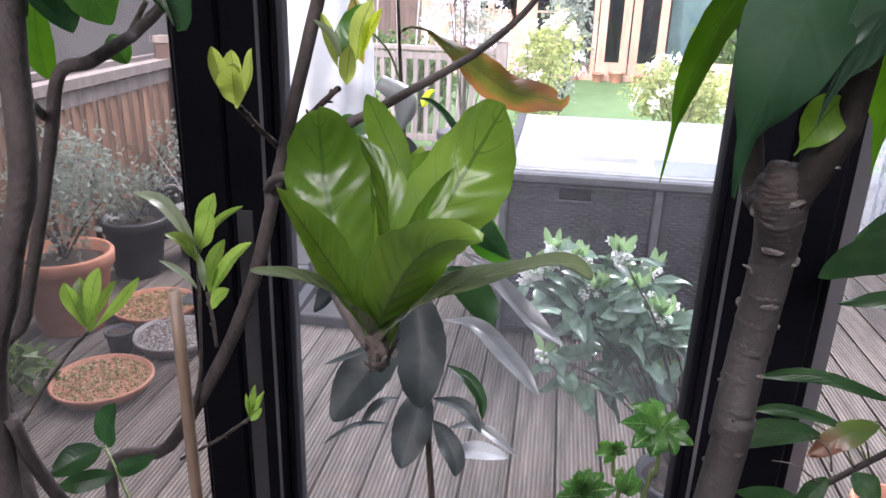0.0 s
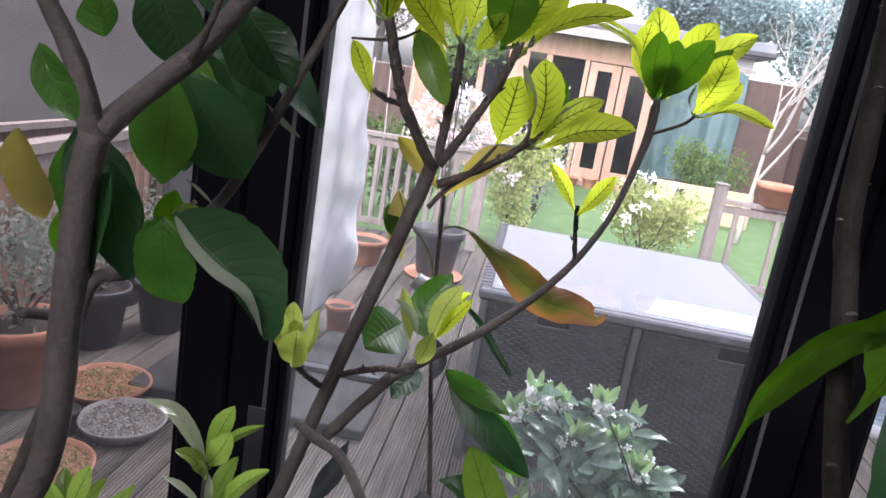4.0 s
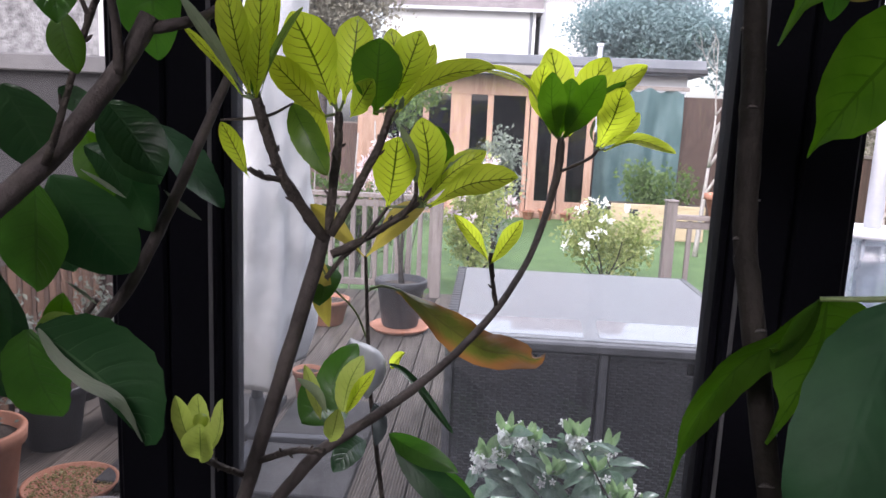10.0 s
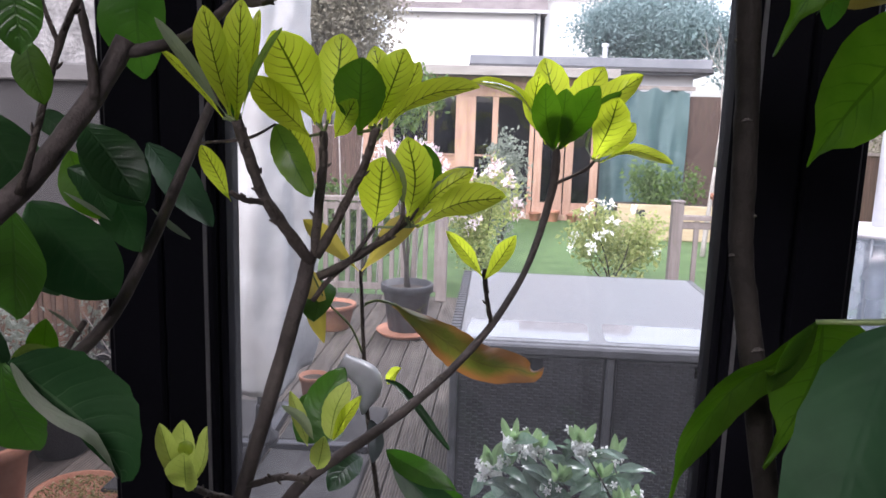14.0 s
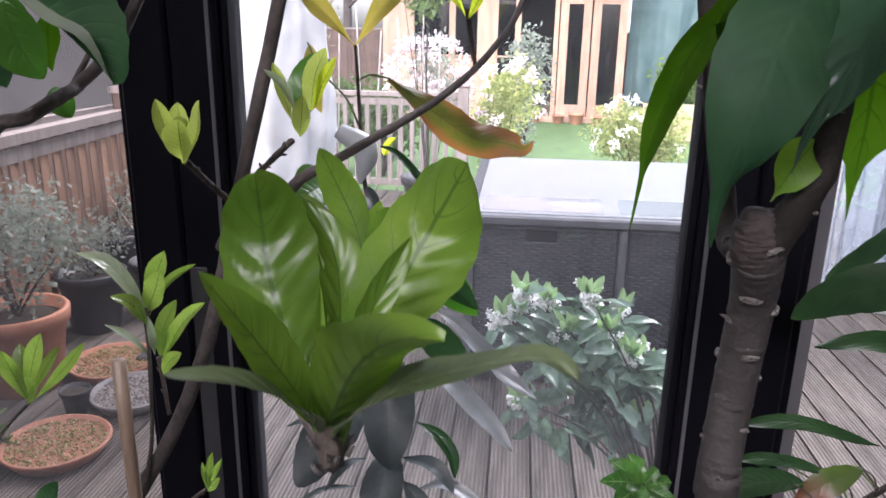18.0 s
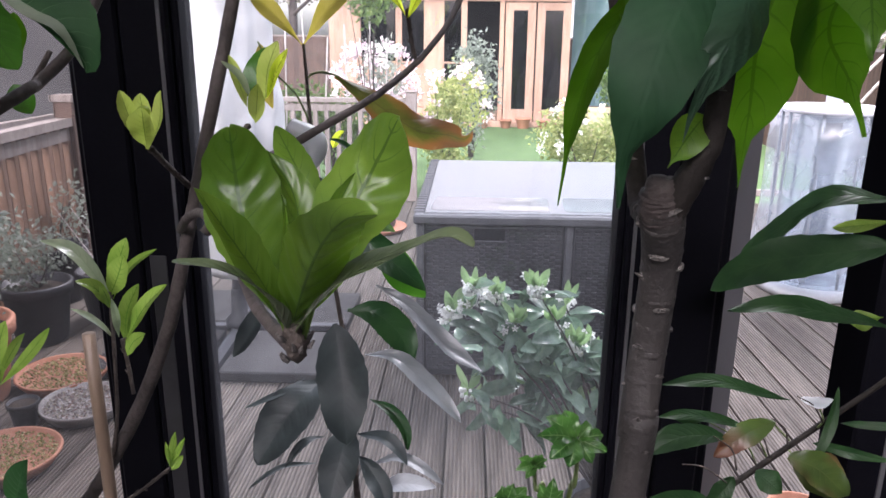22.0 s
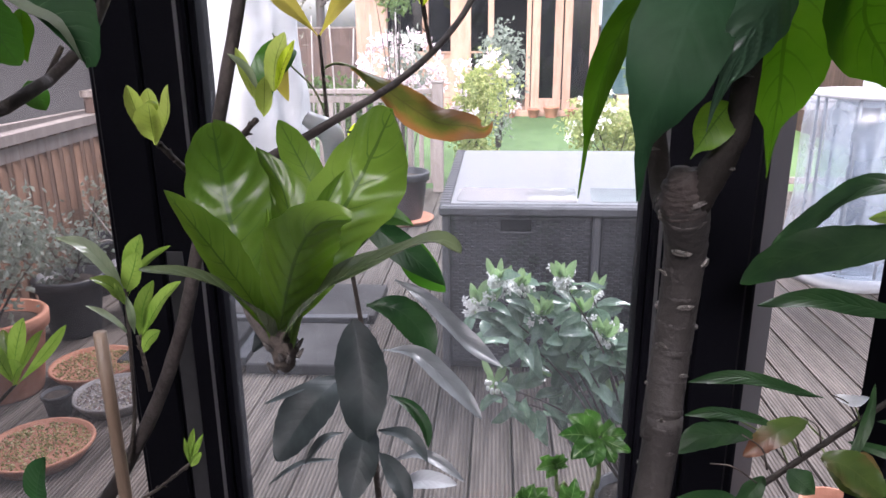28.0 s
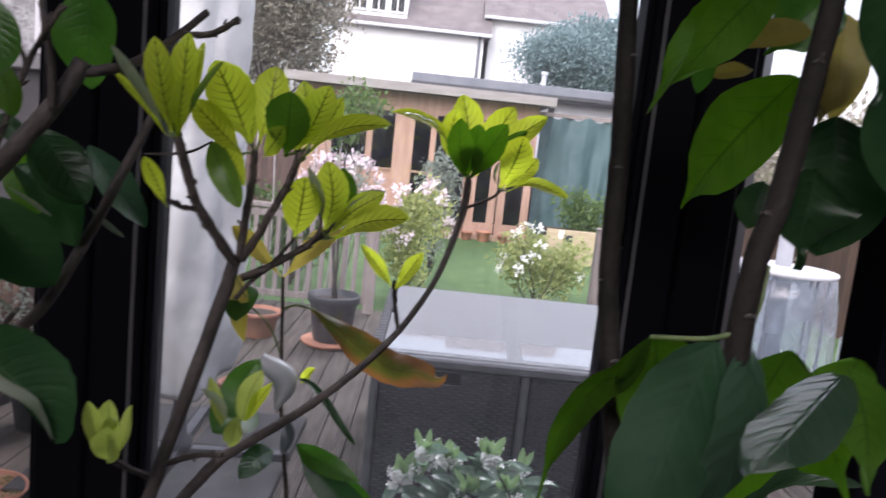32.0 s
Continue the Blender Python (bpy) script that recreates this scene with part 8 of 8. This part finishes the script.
def summerhouse():
    y = 15.5
    p = thing("summerhouse", (-0.2, 16.6, -0.3), "orange cedar summerhouse with glazed doors standing open", "summerhouse")
    boxed("back_wall", (-2.5, 17.9, -0.3), (2.25, 18.0, 2.55), M["cedar"], p)
    boxed("side_wall", (-2.6, 15.5, -0.3), (-2.5, 18.0, 2.55), M["cedar"], p)
    boxed("side_wall", (2.16, 15.56, -0.3), (2.25, 18.0, 2.55), M["cedar"], p)
    boxed("floor_slab", (-2.6, 15.3, -0.3), (2.25, 17.9, -0.14), M["cedar"], p)
    # dark sheet before the back wall paints the unlit inside
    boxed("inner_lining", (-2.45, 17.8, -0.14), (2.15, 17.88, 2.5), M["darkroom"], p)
    boxed("roof", (-2.9, 14.95, 2.62), (2.5, 18.2, 2.74), M["felt"], p)
    boxed("fascia", (-2.9, 14.9, 2.58), (2.5, 14.95, 2.76), M["fascia"], p, 0.01)
    boxed("front_beam", (-2.5, y - 0.05, 2.2), (2.25, y + 0.05, 2.6), M["cedar"], p, 0.006)
    # wall boards beside the openings
    for k in range(9):
        boxed("cladding_board", (-2.5, y - 0.02, -0.14 + k * 0.13), (-0.3, y + 0.02, -0.015 + k * 0.13), M["cedar"], p, 0.006)
    for x0, x1 in ((-2.5, -1.95), (-1.25, -1.12), (-0.68, -0.27), (0.07, 0.19), (0.84, 0.93)):
        boxed("post", (x0, y - 0.04, -0.14), (x1, y + 0.05, 2.2), M["cedar"], p, 0.006)
    for x0, x1 in ((-1.95, -1.25), (-1.12, -0.68), (-0.27, 0.07)):
        w = boxed("window", (x0, y + 0.01, 1.02), (x1, y + 0.02, 2.2), M["pane"], p)
        boxed("sill", (x0, y - 0.06, 0.99), (x1, y + 0.04, 1.03), M["cedar"], w, 0.004)
    for x0, x1, yy in ((0.95, 1.55, y - 0.06), (1.58, 2.25, y - 0.05)):
        d = thing("glazed_door", ((x0 + x1) / 2, yy, -0.14), "cedar-framed glazed door of the summerhouse", "door")
        for a, b in ((x0, x0 + 0.16), (x1 - 0.16, x1)):
            boxed("stile", (a, yy - 0.03, -0.14), (b, yy + 0.03, 2.18), M["cedar"], d, 0.006)
        for a, b in ((-0.14, 0.1), (2.03, 2.18)):
            boxed("rail", (x0 + 0.16, yy - 0.028, a), (x1 - 0.16, yy + 0.028, b), M["cedar"], d, 0.006)
        boxed("pane", (x0 + 0.16, yy - 0.004, 0.1), (x1 - 0.16, yy + 0.004, 2.03), M["pane"], d)
    for k, (x, r) in enumerate(((1.0, 0.12), (1.35, 0.15), (1.75, 0.11), (0.55, 0.1))):
        pot(x, 15.1, r, r * 1.4, "terracotta", "terracotta pot on the lawn before the summerhouse", "pots before the summerhouse", -0.25)


summerhouse()
planter = thing("timber_planter", (3.0, 13.0, -0.25), "pale timber raised planter with a dark slot", "planter")
boxed("front_board", (2.3, 13.0, -0.25), (3.9, 13.06, 0.36), M["paleoak"], planter, 0.01)
boxed("body", (2.32, 13.06, -0.25), (3.88, 13.6, 0.34), M["soil"], planter)
# dark plate on the board paints the hole's shade
boxed("slot", (2.62, 12.985, 0.05), (2.76, 13.003, 0.27), M["darkroom"], planter)
tr = thing("terracotta_trough", (2.28, 6.95, 0.86), "terracotta planter trough standing on the balustrade rail", "planter")
bm = bmesh.new()
lathe(bm, [(0.12, 0.0), (0.16, 0.15), (0.18, 0.15), (0.18, 0.2), (0.15, 0.2), (0.14, 0.16)], (2.28, 6.95, 0.861), 24)
part("pot_body", bm, M["terracotta"], tr, "", True)
bm = bmesh.new()
lathe(bm, [(0.14, 0.15), (0.1, 0.17), (0.01, 0.175)], (2.28, 6.95, 0.861), 16)
part("soil", bm, M["soil"], tr, "", True)
tarp = thing("tarpaulin_screen", (3.3, 16.2, -0.3), "sagging teal tarpaulin screen hung from a rail", "tarpaulin")
bm = bmesh.new()
cols, rows = 30, 14
grid = [[bm.verts.new((2.4 + 1.75 * i / cols, 16.2 + 0.16 * noise.noise((i * 0.21, j * 0.12, 3.0)) + 0.05 * noise.noise((i * 0.6, j * 0.3, 7.0)), -0.2 + 2.66 * j / rows + 0.05 * math.sin(i * 0.8) * (j == rows))) for i in range(cols + 1)] for j in range(rows + 1)]
for j in range(rows):
    for i in range(cols):
        bm.faces.new((grid[j][i], grid[j][i + 1], grid[j + 1][i + 1], grid[j + 1][i]))
part("sheet", bm, M["tarp"], tarp, "", True)
boxed("hanging_rail", (2.3, 16.16, 2.46), (4.25, 16.24, 2.54), M["greywood"], tarp)
fence_panel("fence_north", -9.0, 9.5, 18.6, 1.5, "dark close-board fence at the end of the garden")
fence_panel("fence_east", 1.5, 18.4, 5.4, 1.35, "weathered close-board fence along the garden", True)
brush = thing("brush_screen", (4.9, 16.3, -0.3), "brown brushwood screen panel", "fence")
boxed("panel", (4.16, 16.3, -0.3), (5.35, 16.36, 2.35), M["fence"], brush)


def grey_house():
    p = thing("flat_roof_building", (2.6, 21.5, -0.3), "pale flat-roofed garden building with a dark grey roof edge", "building")
    boxed("wall", (-0.2, 20.2, -0.3), (5.2, 24.0, 3.05), M["paleboard"], p)
    boxed("roof", (-0.6, 19.6, 3.05), (5.5, 24.3, 3.42), M["felt"], p, 0.02)
    boxed("gutter", (-0.62, 19.52, 3.08), (5.52, 19.6, 3.2), M["steel"], p, 0.02)
    for x in (0.5, 3.1):
        boxed("vent", (x, 20.15, 2.72), (x + 0.16, 20.2, 2.9), M["darkroom"], p)
    bm = bmesh.new()
    lathe(bm, [(0.07, 0), (0.07, 0.4), (0.1, 0.42), (0.1, 0.5)], (3.0, 21, 3.42), 12)
    part("flue", bm, M["paleboard"], p)


grey_house()


def house(x0, x1, y0, y1, eave, ridge, label, seed):
    p = thing("house", ((x0 + x1) / 2, (y0 + y1) / 2, -0.3), label, "house", "houses beyond the garden")
    boxed("wall", (x0, y0, -0.32), (x1, y1, eave), M["render_wall"], p)
    bm = bmesh.new()
    mid = (y0 + y1) / 2
    v = [bm.verts.new(q) for q in ((x0 - 0.3, y0 - 0.35, eave - 0.1), (x1 + 0.3, y0 - 0.35, eave - 0.1), (x1 + 0.3, mid, ridge), (x0 - 0.3, mid, ridge), (x0 - 0.3, y1 + 0.35, eave - 0.1), (x1 + 0.3, y1 + 0.35, eave - 0.1))]
    for f in ((0, 1, 2, 3), (3, 2, 5, 4), (1, 5, 2), (0, 3, 4), (0, 4, 5, 1)):
        bm.faces.new([v[k] for k in f])
    part("roof", bm, M["rooftile"], p)
    boxed("gutter", (x0 - 0.3, y0 - 0.45, eave - 0.2), (x1 + 0.3, y0 - 0.34, eave - 0.06), M["paleboard"], p, 0.02)
    return p


h = house(-4.6, 1.75, 32, 40, 6.45, 9.5, "white rendered house with a dark tiled roof and gutter", 1)
boxed("dormer", (-4.2, 32.2, 6.5), (-1.6, 34.0, 9.2), M["render_wall"], h)
for x in (-3.9, -3.1, -2.3):
    w = boxed("window", (x, 32.15, 7.0), (x + 0.55, 32.19, 8.8), M["pane"], h)
    boxed("window_frame", (x - 0.06, 32.12, 6.92), (x + 0.61, 32.16, 7.0), M["render_wall"], w)
    boxed("mullion", (x + 0.25, 32.12, 7.0), (x + 0.3, 32.16, 8.8), M["render_wall"], w)
bm = bmesh.new()
lathe(bm, [(0.06, 0), (0.06, 6.6)], (1.55, 31.9, -0.3), 8)
part("downpipe", bm, M["felt"], h)
h2 = house(2.0, 7.0, 33, 41, 7.4, 10.2, "white rendered house end beyond the garden buildings", 2)
wall2 = thing("parapet_wall", (-1.0, 26.0, -0.3), "white wall with a notched dark top behind the summerhouse", "wall")
boxed("wall_face", (-4.5, 26.0, -0.3), (1.2, 26.2, 3.2), M["render_wall"], wall2)
for k in range(8):
    boxed("coping_block", (-4.2 + k * 0.68, 25.98, 3.2), (-3.82 + k * 0.68, 26.22, 3.42), M["felt"], wall2)


def tree(name, at, h, centre, radii, mat, n, size, seed, label, trunk=0.18):
    p = thing(name, at, label, "tree")
    rng = random.Random(seed)
    bm = bmesh.new()
    tube(bm, [(*at, trunk), (at[0] + 0.1, at[1], at[2] + h * 0.5, trunk * 0.7), (at[0], at[1], at[2] + h, trunk * 0.2)], 8, 5, 0.08, seed)
    part("trunk", bm, M["bark"], p, "", True)
    for k in range(9):
        a, u = rng.uniform(0, 6.28), rng.uniform(0.35, 0.9)
        s = Vector((at[0], at[1], at[2] + h * u))
        e = s + Vector((math.cos(a) * radii[0] * 0.8, math.sin(a) * radii[1] * 0.8, radii[2] * 0.35))
        bm = bmesh.new()
        tube(bm, [(*s, trunk * 0.4), (*s.lerp(e, 0.5), trunk * 0.25), (*e, trunk * 0.06)], 5, 4, 0.1, k)
        part("limb", bm, M["bark"], p, "", True)
    if n:
        cloud_part("crown", mat, p, n, centre, radii, size, seed, "", 26, 0.2)
    return p


tree("conifer", (5.9, 28.0, -0.3), 6.5, (5.9, 28.0, 5.3), (3.3, 1.8, 1.9), "conifer", 42000, 0.14, 51, "broad blue-green conifer beyond the flat roof")
tree("conifer", (9.6, 27.0, -0.3), 6.0, (9.6, 27.0, 4.2), (2.6, 1.8, 2.6), "conifer", 9000, 0.2, 52, "blue-green conifer at the side of the gardens")
tree("leafy_tree", (-5.4, 24.0, -0.3), 6.5, (-5.1, 24.0, 4.6), (3.1, 1.6, 3.1), "duntree", 15000, 0.16, 53, "dun-leafed tree in front of the white house")
tree("leafy_tree", (-9.5, 22.0, -0.3), 6.5, (-9.5, 22.0, 4.4), (3.0, 1.6, 3.2), "duntree", 5000, 0.25, 54, "dun-leafed tree beyond the fence")


def bare_tree(at, h, seed, label):
    p = thing("bare_tree", at, label, "tree")
    rng = random.Random(seed)

    def grow(s, d, long, r, depth):
        e = s + d * long
        bm = bmesh.new()
        tube(bm, [(*s, r), (*(s.lerp(e, 0.5) + Vector((rng.uniform(-1, 1), 0, rng.uniform(-1, 1))) * long * 0.06), r * 0.8), (*e, r * 0.55)], 5, 3, 0.08, seed)
        part("branch" if depth else "trunk", bm, M["palebark"], p, "", True)
        if depth < 4:
            for k in range(3 if depth else 4):
                q = (d + Vector((rng.uniform(-0.8, 0.8), rng.uniform(-0.5, 0.5), rng.uniform(-0.1, 0.55)))).normalized()
                grow(e if k else s.lerp(e, 0.7), q, long * rng.uniform(0.55, 0.75), r * 0.55, depth + 1)

    grow(Vector(at), Vector((0.05, 0, 1)), h * 0.36, 0.045, 0)


bare_tree((3.36, 11.5, -0.3), 3.9, 61, "leafless pale-barked small tree beside the garden wall")
bare_tree((4.9, 9.5, -0.3), 3.6, 62, "leafless pale-barked small tree by the fence")
hedge = thing("hedge", (7.5, 14.0, -0.3), "tangled grey-green hedge along the side of the garden", "hedge")
cloud_part("crown", "duntree", hedge, 9000, (7.2, 12.0, 1.5), (1.6, 8.0, 2.0), 0.16, 71, "", 40)
cloud_part("crown", "garden", hedge, 4000, (7.2, 12.0, 0.6), (1.5, 8.0, 1.2), 0.16, 72, "", 40)
